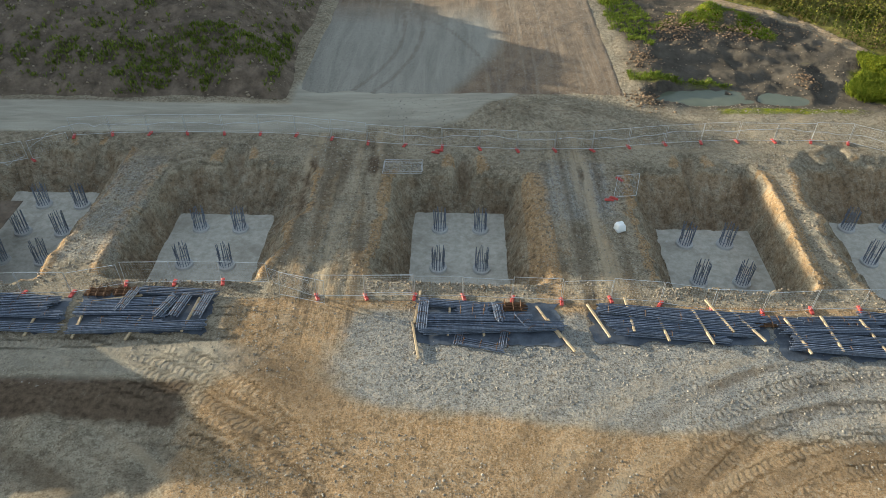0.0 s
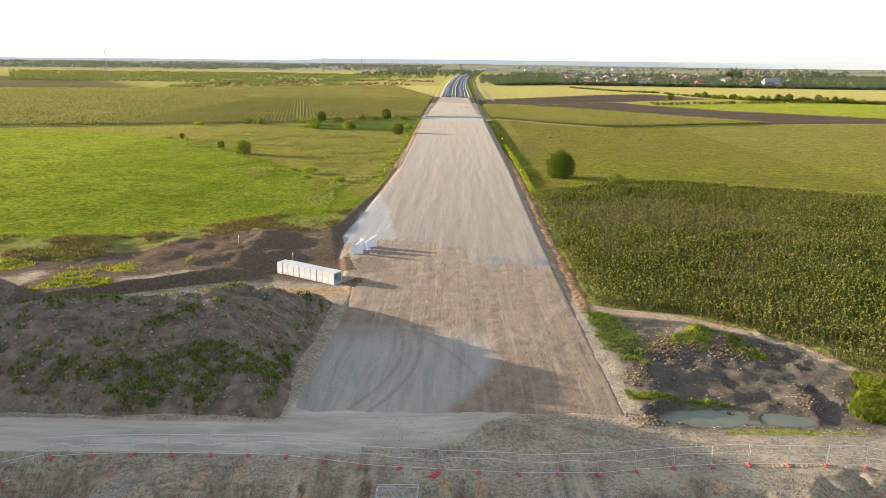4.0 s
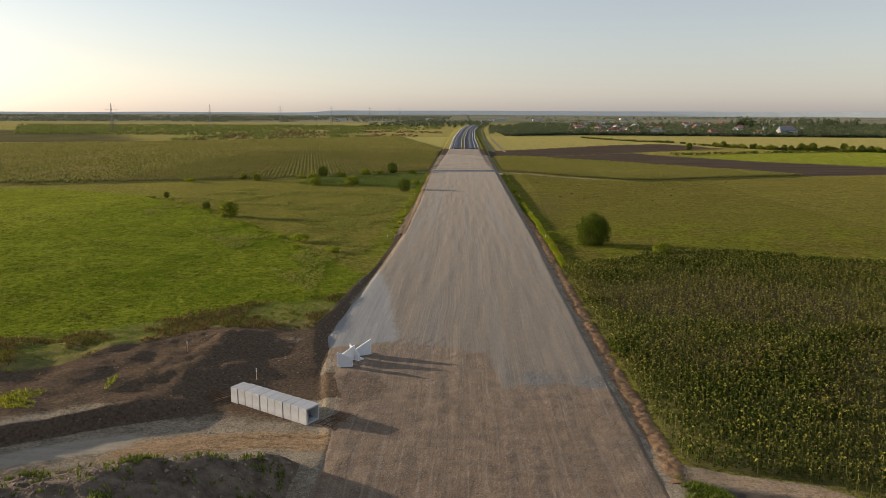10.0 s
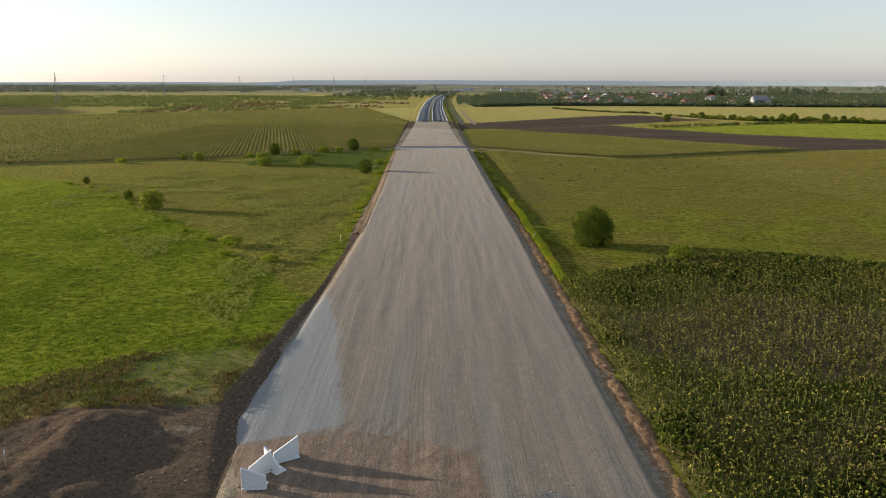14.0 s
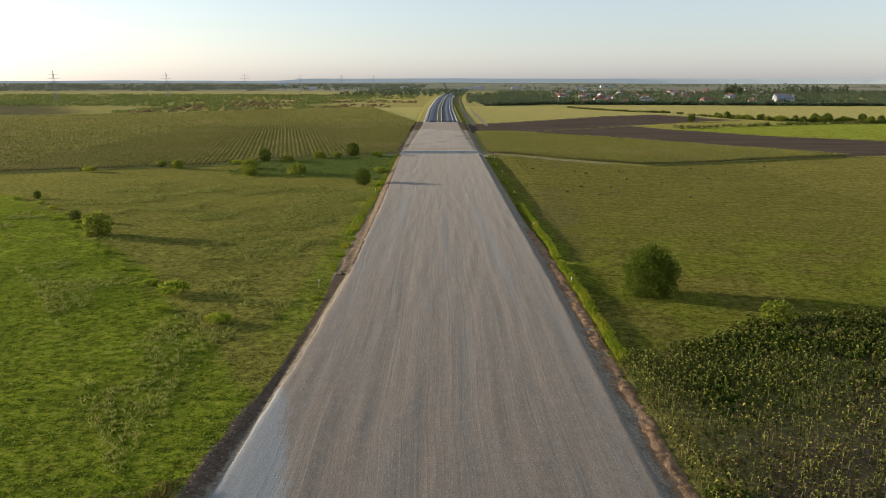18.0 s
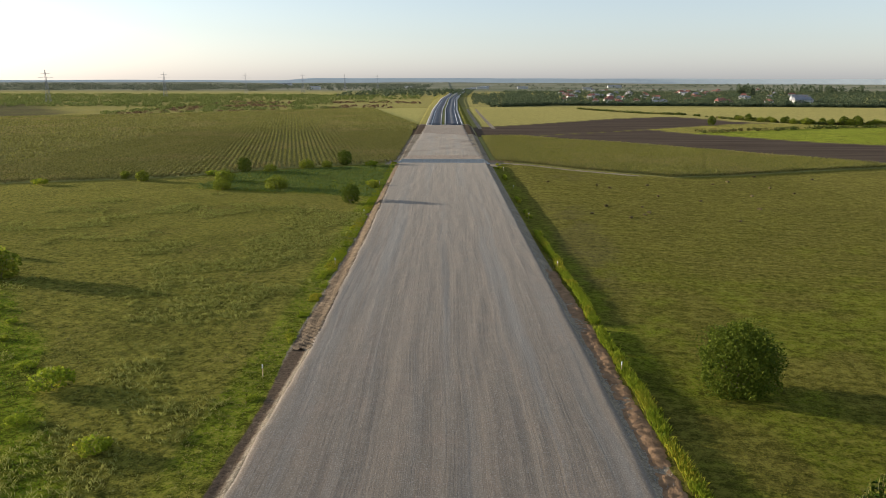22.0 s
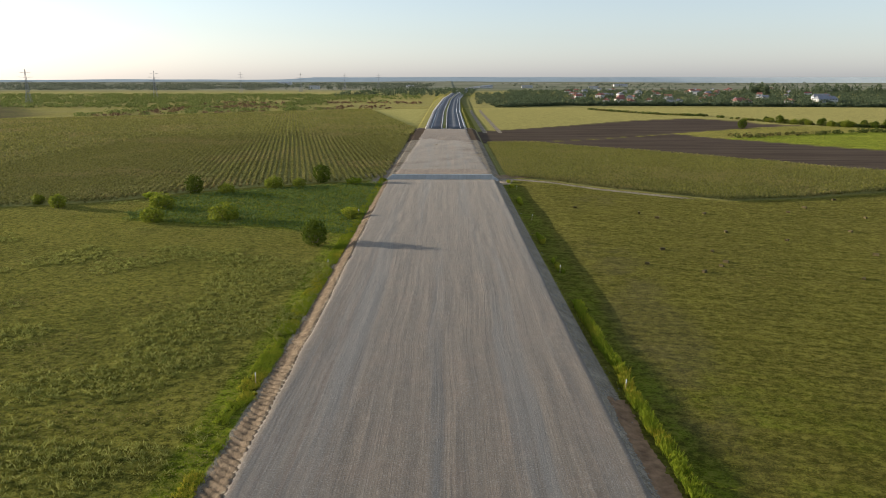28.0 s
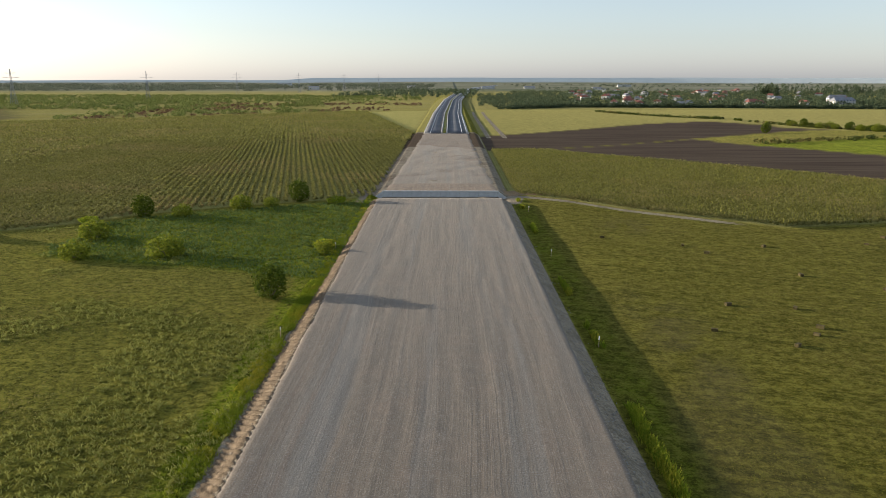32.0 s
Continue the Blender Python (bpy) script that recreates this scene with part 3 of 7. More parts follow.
    # broken bank, low on the near west
    lowb = band(y, 0, 25.2 + 0.9 * rough, 0.5) * sst(-13.5, -16.0, x + 1.2 * rough)
    z = z - lowb * (0.22 - 0.55 * vnoise(x, y, 2.6, 14, 4))
    hills = 14 * sst(2500, 4800, np.hypot(x, y))
    return z + hills * (0.5 + 0.5 * vnoise(x, y, 900, 19))


# lines that part the fields
def hedge_y(x):
    return np.interp(x, [-400, -98, -88, -76, -58, -30, -18], [290, 380, 388, 400, 411, 423, 430])


def hay_y(x):
    return np.interp(x, [17, 23, 34, 47, 64, 79, 104, 138, 181, 260, 500], [437, 434, 427, 413.5, 399.6, 388, 393, 406, 420, 434, 468])


def crop_top(x):
    return np.interp(x, [19, 31, 45, 74, 112, 146, 183, 260, 500], [567, 567, 567, 536, 502, 463, 422, 436, 470])


def hedgerow_y(x):
    return np.interp(x, [145, 165, 186, 208, 232, 242, 253, 277, 297, 400], [990, 933, 887, 856, 837, 779, 737, 706, 694, 650])


def crop_near(x, y):
    north = np.interp(x, [18, 21, 42, 57, 74, 86, 140], [181, 183, 195.5, 199.5, 195, 190, 172])
    south = np.interp(x, TRACK_X, TRACK_Y) + 2.0
    return (x > 19.4) & (x < 118) & (y < north + 1.5 * vnoise(x, y, 8, 41)) & (y > south) & (y > 40)


def zones(x, y):
    w1 = vnoise(x, y, 9, 21, 4)
    w2 = vnoise(x, y, 40, 22, 3)
    r = {}
    west_edge = np.interp(x, [-200, -61, -51, -46, -37, -24, -20], [102, 111, 120, 127, 135, 136, 139]) + 2.5 * w1
    bare = 1 - sst(-2, 2, y - np.where(x < 0, west_edge, 94))
    track = np.abs(y - np.interp(x, TRACK_X, TRACK_Y)) / np.where(x > 40, 2.4, 1.6)
    trk = (x > 16.5) * (1 - sst(0.7, 1.15, track))
    beyond = (x > 17.5) * sst(0, 2, y - np.interp(x, TRACK_X, TRACK_Y))
    bare = bare * (1 - beyond)
    green = np.clip(band(x, 17.6, 46, 1) * band(y, 66, 93, 3) * (1 - sst(-0.15, 0.2, w1 + 0.12 + 0.02 * (x - 24))), 0, 1)
    green = np.maximum(green, 0.6 * band(x, 24, 40, 3) * band(y, 59.8 + 0.8 * w1, 61.4 + 0.5 * w1, 0.5))
    green = np.maximum(green, 0.8 * (1 - sst(0.7, 1.2, np.hypot((x - 44) / 4.5, (y - 66) / 5.5) + 0.3 * w1)))
    terrace = band(x, -95, -43, 3) * sst(1, 3, y - bank_y(x)) * (1 - sst(110, 116, y)) * sst(-0.05, 0.15, w1 + 0.02)
    bare = np.maximum(bare * (1 - green) * (1 - terrace), trk)
    edge_l, edge_r = x - road_west(y), x - road_east(y)
    bare = np.maximum(bare, (band(edge_l, -1.6 - 1.2 * sst(205, 225, y), 1, 0.5) * band(y, 100, 440, 4)))
    bare = np.maximum(bare, (band(edge_l, -2.4 + 1.0 * w1, 1, 0.5) * band(y, 100, 172, 12)))
    bare = np.maximum(bare, (band(edge_r, -1, 2.2, 0.4) * band(y, 90, 440, 4)))
    bare = np.maximum(bare, band(y, END_Y - 1, 441, 1.5) * band(x, -25, 21 + 3 * w1, 3))
    bare = np.maximum(bare, (1 - sst(1.2, 2.6, np.abs(y - hay_y(x) + 1.5))) * band(x, 17, 70, 8))
    bare = np.maximum(bare, band(x, -23, 18.5, 2) * band(y, 436, 666, 2))
    ring = band(y, 436, 445 + 2 * w1, 2) * band(x, -30, 32, 5)
    for lx in (23.5, 33.0):
        bare = np.maximum(bare, (1 - sst(0.9, 2.0, np.abs(x - lx - bend(y)))) * band(y, 640, 960, 8))
    r["bare"] = np.maximum(bare, ring * 0.9)
    wedge = (x > 139) * band(y, np.interp(x, [139, 149, 167, 185, 203, 270, 400], [634, 610, 585, 563, 538, 490, 400]), np.interp(x, [139, 200, 239, 300, 400], [636, 680, 706, 699, 650]), 1.5)
    wedge_low = wedge * (1 - sst(-4, 4, y - np.interp(x, [159, 199, 233, 273, 400], [603, 621, 637, 654, 680])))
    r["lush"] = np.clip((x < -18) * (1 - sst(-5, 5, y - np.interp(x, [-400, -175, -128, -90, -59, -29, -20], [345, 335, 313, 272, 232, 186, 172]) + 6 * w1)) * sst(-4, 10, y - west_edge - 6)
                        + 0.6 * (x > 21) * (y > 178) * sst(330, 230, y + 30 * w2) * sst(-0.35, 0.25, w1 + 0.5 * w2) + wedge_low + (x < -21) * band(y, 350 - 0.25 * (x + 40), hedge_y(x) - 2, 5) * band(x, -80, -18, 6)
                        + 0.5 * band(edge_r, 2.5, 7.5 + 1.5 * w1, 1) * band(y, 215, 436, 10) + 0.8 * band(edge_l, -7, -1.8, 1) * band(y, 190, 430, 10) + green, 0, 1)
    r["mown"] = (x > 19) * (y > 180) * (y < hay_y(x)) * 1.0
    crop_l = (x < -21) * sst(-1, 1, y - hedge_y(x) - 3) * (1 - sst(-3, 3, y - np.interp(x, [-900, -340, -236, -81, -51], [560, 774, 840, 960, 975])))
    top_r = crop_top(x)
    crop_r = (x > 19) * (x < 184) * sst(-1, 1, y - hay_y(x) - 2) * (1 - sst(-1, 1, y - top_r))
    r["crop"] = np.clip(crop_l + crop_r + crop_near(x, y) * 0.3, 0, 1)
    pl_top = np.interp(x, [19, 34, 85, 147, 205, 231, 239, 260, 330, 600], [652, 662, 708, 770, 803, 764, 724, 706, 690, 560])
    lane_y = np.interp(x, [24, 63, 97, 142], [562, 584, 604, 636])
    plough = (x > 19) * sst(0, 2, y - top_r) * (1 - sst(-2, 2, y - pl_top))
    dryp = 1 - sst(0.6, 1.1, np.hypot((x - 46) / 25, (y - 157) / 19) + 0.35 * w1)
    r["plough"] = np.clip(plough * (1 - wedge) * (1 - 0.8 * (1 - sst(0.8, 2.0, np.abs(y - lane_y))) * band(x, 26, 140, 3)) + crop_near(x, y) * 0.3 + 0.22 * (1 - sst(0.5, 1.1, np.hypot((x - 30) / 7, (y - 288) / 24) + 0.4 * w1)), 0, 1) + sst(-368, -376, x - 2 * w1) * band(y, np.interp(x, [-900, -440, -372], [720, 776, 785]), np.interp(x, [-900, -640, -541, -371], [1250, 1176, 1090, 845]), 6) * 0.9
    r["gold"] = band(x - bend(y), -24, -15, 1) * band(y, 655, 1500, 5) * 0.8 + (x > 19) * sst(-2, 2, y - np.maximum(pl_top, 600)) * (1 - sst(1010, 1030, y)) * 0.9 + band(y, 2050, 2400, 40) * (x < -300) + band(y, 1000, 1500, 20) * band(x, -190, -22, 10) * 0.15 + band(y, 2600, 3600, 80) * (x > 200) * (w2 > -0.2)
    # grows with distance, so far land pales as in haze
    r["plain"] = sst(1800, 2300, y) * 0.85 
    r["scrub"] = np.clip(0.75 * (x < -20) * band(y - west_edge, -2, 15 + 5 * w1, 3) + (x < -21) * sst(-3, 3, y - np.interp(x, [-900, -340, -236, -81, -51], [560, 774, 840, 960, 975])) * (1 - sst(-40, 40, y - 2020)) * (0.45 + 0.4 * sst(-0.2, 0.3, w2))
                         + sst(1500, 1700, y) * (1 - sst(2000, 2080, y)) * 0.6 + sst(2400, 2600, y) * 0.4 + (x > 19) * band(y, 1025, 1500, 15) * 0.85, 0, 1)
    gv = sst(-11, -4, x + 2.2 * w1) * band(y, 24.9 - 0.09 * x + 1.6 * w1, 33, 1.7) * 0.8
    haul = np.maximum(band(y, 55.6 + 0.02 * x, 60.6, 0.8) * (x < -8), band(x, -16, 6 - 0.9 * np.abs(y - 63), 1.5) * band(y, 56.5, 66, 2))
    haul2 = 0.42 * band(y, 26.3 + 0.6 * w1, 30.2, 1.3) * sst(-6, -15, x)
    lane_w = (x < -24) * (1 - sst(1.6, 2.8, np.abs(y - np.interp(x, [-110, -75, -54, -44, -36, -28], [66, 77, 88.8, 94.8, 98.6, 99.3]))))
    tyre_road = band(x, -37, -13, 3) * (1 - sst(1.5, 3.5, np.abs(y - np.interp(x, [-37, -30, -22, -8], [95.5, 98.2, 99.6, 98.9]))))
    r["dust"] = np.clip(haul + 0.6 * lane_w * sst(-30, -37, x) + haul2 * 1.1 + 0.35 * trk, 0, 1)
    r["gravel"] = np.clip(gv + trk * 0.35 + band(x, 7, 13, 1) * band(y, 42, 52, 2) * 0.6 + band(x, -29, -24, 1) * band(y, 36, 52, 2) * 0.5
                          + 0.25 * (y < 24) * sst(-13.5, -15.5, x + 1.5 * w1), 0, 1)
    r["clay"] = np.clip(0.12 * band(x, 14, 60, 3) * band(y, 48, 62, 3) + 0.7 * tyre_road + 0.42 * sst(0.2, 0.8, -pits(x, y)) * (y > 34) + (y < 34) * (1 - gv) * (1 - haul2) * sst(-17, -13, x) * 0.85 + 0.55 * band(x, 17.4, 18.9, 0.3) * band(y, 90, 190, 3) * (w1 > -0.3) + band(x, -20, -18, 0.3) * band(y, 345, 425, 12) * 0.5
                        + trk * 0.6 + band(y, 34, 49, 1) * (np.abs(x - 6.6) < 1.0) * 0.8 + band(y, 434, 445, 2) * (x > 17) * 0.6, 0, 1)
    # spoil, cut bank and road bank: dark earth with their shade painted in
    dk = 0.5 * band(y, 84, 95, 3) * (x < -17) * (1 - lane_w) * (1 - tyre_road) + 0.9 * band(y - bank_y(x), 0.0, 2.6, 0.5) * sst(-27, -34, x) + 0.95 * band(x, -25, -12.5, 1) * band(y + 0.8 * w1, 110.5, 118.5, 0.8) + 0.85 * band(y, np.minimum(104, bank_y(x) + 4), 150, 3) * (x < -20) * sst(-0.7, 0.1, w1 + 0.2) + band(edge_l, -3, -0.4, 0.6) * band(y, 125, 245, 10) * 0.4
    for off in (0.0, 2.2):
        dk = dk + 0.6 * (1 - sst(0.3, 0.7, np.abs(y - np.interp(x, [-70, -55, -38, -24], [128, 139, 148, 158]) - off - 0.6 * w1))) * band(x, -70, -23, 2)
    dk = dk + (0.75 * band(y + 0.8 * w1, 23.6, 26.6, 0.5) + 0.35 * (y < 24) * sst(-0.4, 0.3, w1)) * sst(-14.0, -16.5, x + 1.5 * w1) + band(x, -15, -11, 1) * band(y, 108, 122, 3)
    dk = dk + band(x, -23, 18, 1) * band(y, 575, 664, 4) * 0.8 + 0.35 * band(edge_l, -2.4, -0.2, 0.4) * band(y, 150, 425, 10)
    lane = (band(x, -12.6, -6.2, 0.6) + band(x, 7.6, 12.8, 0.6)) * band(y, 30, 52, 3)
    lines = vnoise(x * 4.0, y * 0.35, 3.0, 18, 3)
    dk = dk + lane * sst(0.0, 0.4, -lines) * 0.35
    r["clay"] = np.clip(r["clay"] + lane * sst(0.05, 0.35, lines) * 0.45, 0, 1)
    r["bare"] = np.maximum(r["bare"], crop_near(x, y) * (0.12 + dryp * 0.45))
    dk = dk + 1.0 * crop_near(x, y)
    dk = dk + band(x, -23, 18, 1) * band(y, 441, 600, 3) * (0.36 + 0.5 * w1)
    # pit soil below the rim, the spoil rise and the rubble strip go darker
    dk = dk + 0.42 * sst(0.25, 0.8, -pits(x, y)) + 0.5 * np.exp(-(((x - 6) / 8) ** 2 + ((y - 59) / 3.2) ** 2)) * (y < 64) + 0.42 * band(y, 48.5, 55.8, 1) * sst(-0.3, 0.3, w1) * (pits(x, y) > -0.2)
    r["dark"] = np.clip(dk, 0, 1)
    worn = np.exp(-(((x - 32) / 5) ** 2 + ((y - 320) / 16) ** 2)) + np.exp(-(((x - 27) / 3.5) ** 2 + ((y - 262) / 14) ** 2)) + 0.8 * np.exp(-(((x - 44) / 9) ** 2 + ((y - 392) / 9) ** 2))
    r["plough"] = r["plough"] + 0.3 * worn * sst(-0.5, 0.3, vnoise(x, y, 3.0, 28, 3)) * (x > 19) * (y < hay_y(x))
    r["clay"] = np.clip(r["clay"] + 0.75 * (pits(x, y) > -0.25) * sst(0.3, 1.2, -pits(x - 1.3, y) - pits(x + 1.3, y)), 0, 1)
    r["mud"] = np.clip(band(x, 18.3, 47, 1.2) * band(y, 60.5, 92, 1.5) * (1 - trk), 0, 1)
    # tyre treads: rings and lanes
    tread, ts = np.zeros_like(x), np.zeros_like(x)
    for a, b, c, x0, x1, y0, y1 in (((10.6, 19.7), (19.3, 24.9), (25.1, 25.8), 9, 40, 14, 30), ((14.6, 19.8), (18.5, 22.6), (24.2, 23.9), 12, 40, 14, 30), ((12, 21.8), (18, 26.4), (26, 28.2), 13, 40, 20, 31), ((-18.7, 29.4), (-13.5, 27.3), (-6.9, 19.9), -24, -5, 15, 31),
                                  ((-16, 27.3), (-10.9, 24.9), (-3.9, 19.7), -20, -2, 14, 29), ((-14, 24.6), (-9.5, 22.4), (-6.5, 18.5), -16, -5, 14, 26), ((5.6, 71.9), (12, 61.3), (30, 55.2), 5, 42, 52, 70), ((-35.3, 95.2), (-24, 99.9), (-8.2, 98.9), -37, -12, 92, 103), ((-60, 31.0), (-25, 29.4), (-12, 30.8), -45, -12, 26, 33)):
        (ax, ay), (bx, by), (qx, qy) = a, b, c
        det = 2 * (ax * (by - qy) + bx * (qy - ay) + qx * (ay - by))
        sa, sb, sq = ax * ax + ay * ay, bx * bx + by * by, qx * qx + qy * qy
        cx, cy = (sa * (by - qy) + sb * (qy - ay) + sq * (ay - by)) / det, (sa * (qx - bx) + sb * (ax - qx) + sq * (bx - ax)) / det
        rad0 = math.hypot(ax - cx, ay - cy)
        dx, dy = x - cx, y - cy
        win = band(x, x0, x1, 1.5) * band(y, y0, y1, 1.0)
        for rad in (rad0, rad0 - 2.1):
            d = np.hypot(dx, dy) - rad
            mk = (1 - sst(0.30, 0.44, np.abs(d))) * win
            ts = np.where(mk > tread, np.arctan2(dy, dx) * rad + 0.5 * np.abs(d), ts)
            tread = np.maximum(tread, mk)
    # scrapes left by wheels and by the digger's bucket
    rake = np.zeros_like(x)
    for cx, cy, x0, x1, y0, y1 in ((-34.0, -4.0, -45, -4, 10, 33), (27.0, 2.5, 3, 40, 10, 31), (20, 78, 8, 34, 52, 62), (-60, 110, -16, 6, 57, 68)):
        rad, arc = np.hypot(x - cx, y - cy), np.arctan2(y - cy, x - cx) * 30
        rake = rake + vnoise(rad * 1.1, arc * 0.06, 1.0, 23, 2) * (0.35 + 0.65 * sst(-0.2, 0.4, w1)) * band(x, x0, x1, 3) * band(y, y0, y1, 1.5)
    rake = rake + vnoise(x * 1.2, y * 0.08, 1.0, 24, 2) * (band(x, -12.6, -6.2, 0.6) + band(x, 7.6, 12.8, 0.6)) * band(y, 31, 56, 2)
    rake = rake + 0.7 * vnoise(x * 0.05, y * 1.1, 1.0, 25, 2) * band(y, 55.5, 61, 0.8) * (x < -12)
    lanes = (band(x, -12.6, -6.2, 0.6) + band(x, 7.6, 12.8, 0.6)) * band(y, 30, 56, 2) * (pits(x, y) > -0.1)
    rk_a, rk_m = x * 1.4, 0.8 * lanes
    for p in PITS:
        mx, my = (p[0] + p[1]) / 2, (p[2] + p[3]) / 2
        wall = band(x, p[4], p[6], 0.6) * band(y, p[8], p[12], 0.6) * sst(0.2, 0.5, -pits(x, y))
        rk_a, rk_m = np.where(wall > 0.3, np.arctan2(x - mx, y - my) * 11.0, rk_a), np.maximum(rk_m, wall)
        rake = rake + vnoise(np.arctan2(y - my, (x - mx) * 1.3) * 14, np.hypot(x - mx, y - my) * 0.1, 1.0, 26, 2) * 0.25 * band(x, p[4], p[6], 0.3) * band(y, p[8], p[12], 0.3) * sst(0.3, 0.7, -pits(x, y))
    r["rake"] = rake
    r["tread"], r["tread_s"] = tread, ts
    r["rk_a"], r["rk_m"] = rk_a, np.clip(rk_m, 0, 1)
    return r


def bend(y):
    return np.interp(y, [0, 900, 1300, 1700, 2200, 2800, 3600, 4600], [0, 0, 6, 22, 48, 110, 230, 430])


def spread(a, b, step):
    return list(np.arange(a, b, step))


def growing(a, step, k, end):
    out, v = [], a
    while v < end:
        out.append(v)
        v += step
        step *= k
    return out + [end]


gx = spread(-42, 45, 0.27)
gx = [-v for v in growing(42.5, 0.5, 1.055, 4300)][::-1] + gx + growing(45.3, 0.5, 1.055, 4300)
gy = [-v for v in growing(-13, 1.5, 1.25, 900)][::-1] + spread(15, 64, 0.25) + spread(64, 150, 0.5) + spread(150, 445, 1.1) + growing(445, 1.3, 1.035, 4850)
gx, gy = np.array(gx), np.array(sorted(set(gy)))
X, Y = np.meshgrid(gx, gy)
XF, YF = X.ravel(), Y.ravel()
ZF = land(XF, YF)
nx, ny = len(gx), len(gy)
ii = (np.arange(ny - 1)[:, None] * nx + np.arange(nx - 1)[None, :]).ravel()
gme = mesh_of("ground", np.stack([XF, YF, ZF], 1), np.stack([ii, ii + 1, ii + nx + 1, ii + nx], 1))
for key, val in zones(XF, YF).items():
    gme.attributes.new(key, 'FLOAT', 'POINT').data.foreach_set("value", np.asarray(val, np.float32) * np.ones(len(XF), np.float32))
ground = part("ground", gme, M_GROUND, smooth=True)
tagged(ground, "bare brown building-site earth giving way to green and ripening fields", "ground", kind="structure")


def level(x, y):
    return float(land(np.array([float(x)]), np.array([float(y)]))[0])


# ---- the road bed ----
def road_bed():
    us = np.linspace(0, 1, 90)
    vs = np.concatenate([np.arange(60, 140, 0.7), np.arange(140, END_Y, 2.0), [END_Y]])
    U, V = np.meshgrid(us, vs)
    wv = road_west(V) + 0.25 * vnoise(V, V * 0, 4, 51, 3)
    ev = road_east(V) + 0.12 * vnoise(V, V * 0, 5, 52, 3)
    x = wv + (ev - wv) * U
    y = V.copy()
    z = 0.02 + 0.05 * vnoise(x, y * 0.1, 1.2, 53, 3) + 0.10 * vnoise(x, y, 3, 54, 4) * (1 - sst(112, 132, y))
    z -= 0.22 * (1 - sst(60, 64.5 + 2 * vnoise(x, y, 4, 55), y)) + 0.15 * (1 - sst(0, 0.012, np.minimum(U, 1 - U))) + 0.22 * (1 - sst(0, 0.07, U)) * (1 - sst(118, 130, y))
    k, m = len(us), len(vs)
    i = (np.arange(m - 1)[:, None] * k + np.arange(k - 1)[None, :]).ravel()
    verts = np.stack([x.ravel(), y.ravel(), z.ravel()], 1)
    faces = np.stack([i, i + 1, i + k + 1, i + k], 1)
    # skirt
    rim = np.concatenate([np.arange(k), np.arange(1, m) * k + k - 1, (m - 1) * k + np.arange(k - 2, -1, -1), np.arange(m - 2, 0, -1) * k])
    low = verts[rim].copy()
    low[:, 2] -= 0.45
    b = len(verts)
    j = np.arange(len(rim))
    jn = (j + 1) % len(rim)
    faces = np.concatenate([faces, np.stack([rim[j], b + j, b + jn, rim[jn]], 1)])
    verts = np.concatenate([verts, low])
    me = mesh_of("road", verts, faces)
    xx, yy = verts[:, 0], verts[:, 1]
    w = vnoise(xx, yy, 6, 56, 4)
    soil = 1 - sst(-1.5, 1.5, yy - np.interp(xx, [-22, -10, -6, 1.5, 3, 9, 17], [128, 130, 129, 126, 113.5, 116, 114]) + 1.0 * w)
    pale = np.clip(0.9 * (1 - sst(-2.2, 2.2, xx - np.interp(yy, [126, 131, 140, 155, 170, 185], [-24, -11, -12, -14.3, -17.2, -23]) + 0.8 * w)) * (yy > 124), 0, 1)
    dust = (1 - sst(-1.8, 1.8, xx - np.interp(yy, [57, 60.4, 66.4, 71.8, 76.3, 90], [-9, -2.5, 1.3, 3.8, 5.0, 3]) + 0.6 * w)) * (1 - sst(76, 92, yy + 2 * w))
    stone = np.exp(-(((xx - 7.5) / 2.4) ** 2 + ((yy - 117) / 3.0) ** 2)) + np.exp(-(((xx - 14.0) / 3.0) ** 2 + ((yy - 116) / 2.5) ** 2)) * 0.9
    rut = np.zeros_like(xx)
    for cx in (-13.2, -11.3, -9.0, -7.4):
        rut = np.maximum(rut, (1 - sst(0.25, 0.5, np.abs(xx - cx - 0.014 * (yy - 118) ** 2))) * band(yy, 117, 133, 2))
    for k, cy in enumerate((92.5, 94.6, 97.0, 99.0)):
        rut = np.maximum(rut, 0.7 * (1 - sst(0.2, 0.45, np.abs(yy - cy - 0.010 * (xx - 4 * k) ** 2 + 0.5 * w))))
    for rx, ry, rad in ((-32, 78, 26.0), (-32, 78, 28.0), (34, 60, 27.5), (34, 60, 29.6), (-26, 62, 30), (30, 118, 24), (30, 118, 26)):
        rut = np.maximum(rut, 0.6 * (1 - sst(0.2, 0.5, np.abs(np.hypot(xx - rx, yy - ry) - rad))) * (yy < 116))
    for cx in (-15.2, -13.0):
        rut = np.maximum(rut, 0.6 * (1 - sst(0.2, 0.45, np.abs(xx - cx - 0.4 * vnoise(yy, yy * 0, 30, 57)))) * band(yy, 225, 330, 10))
    dug = 1.1 * np.exp(-(((xx + 15.0) / 4.2) ** 2 + ((yy - 113.5) / 5.0) ** 2) ** 2) + 0.35 * np.exp(-(((xx + 10) / 5) ** 2 + ((yy - 107) / 5) ** 2))
    for key, val in (("dug", dug), ("soil", soil), ("dust", dust), ("pale", pale), ("stone", stone), ("rut", rut)):
        me.attributes.new(key, 'FLOAT', 'POINT').data.foreach_set("value", val.astype(np.float32))
    return part("road", me, M_ROAD, smooth=True)


tagged(road_bed(), "wide straight unpaved road bed of compacted grey-brown gravel", "road", kind="structure")


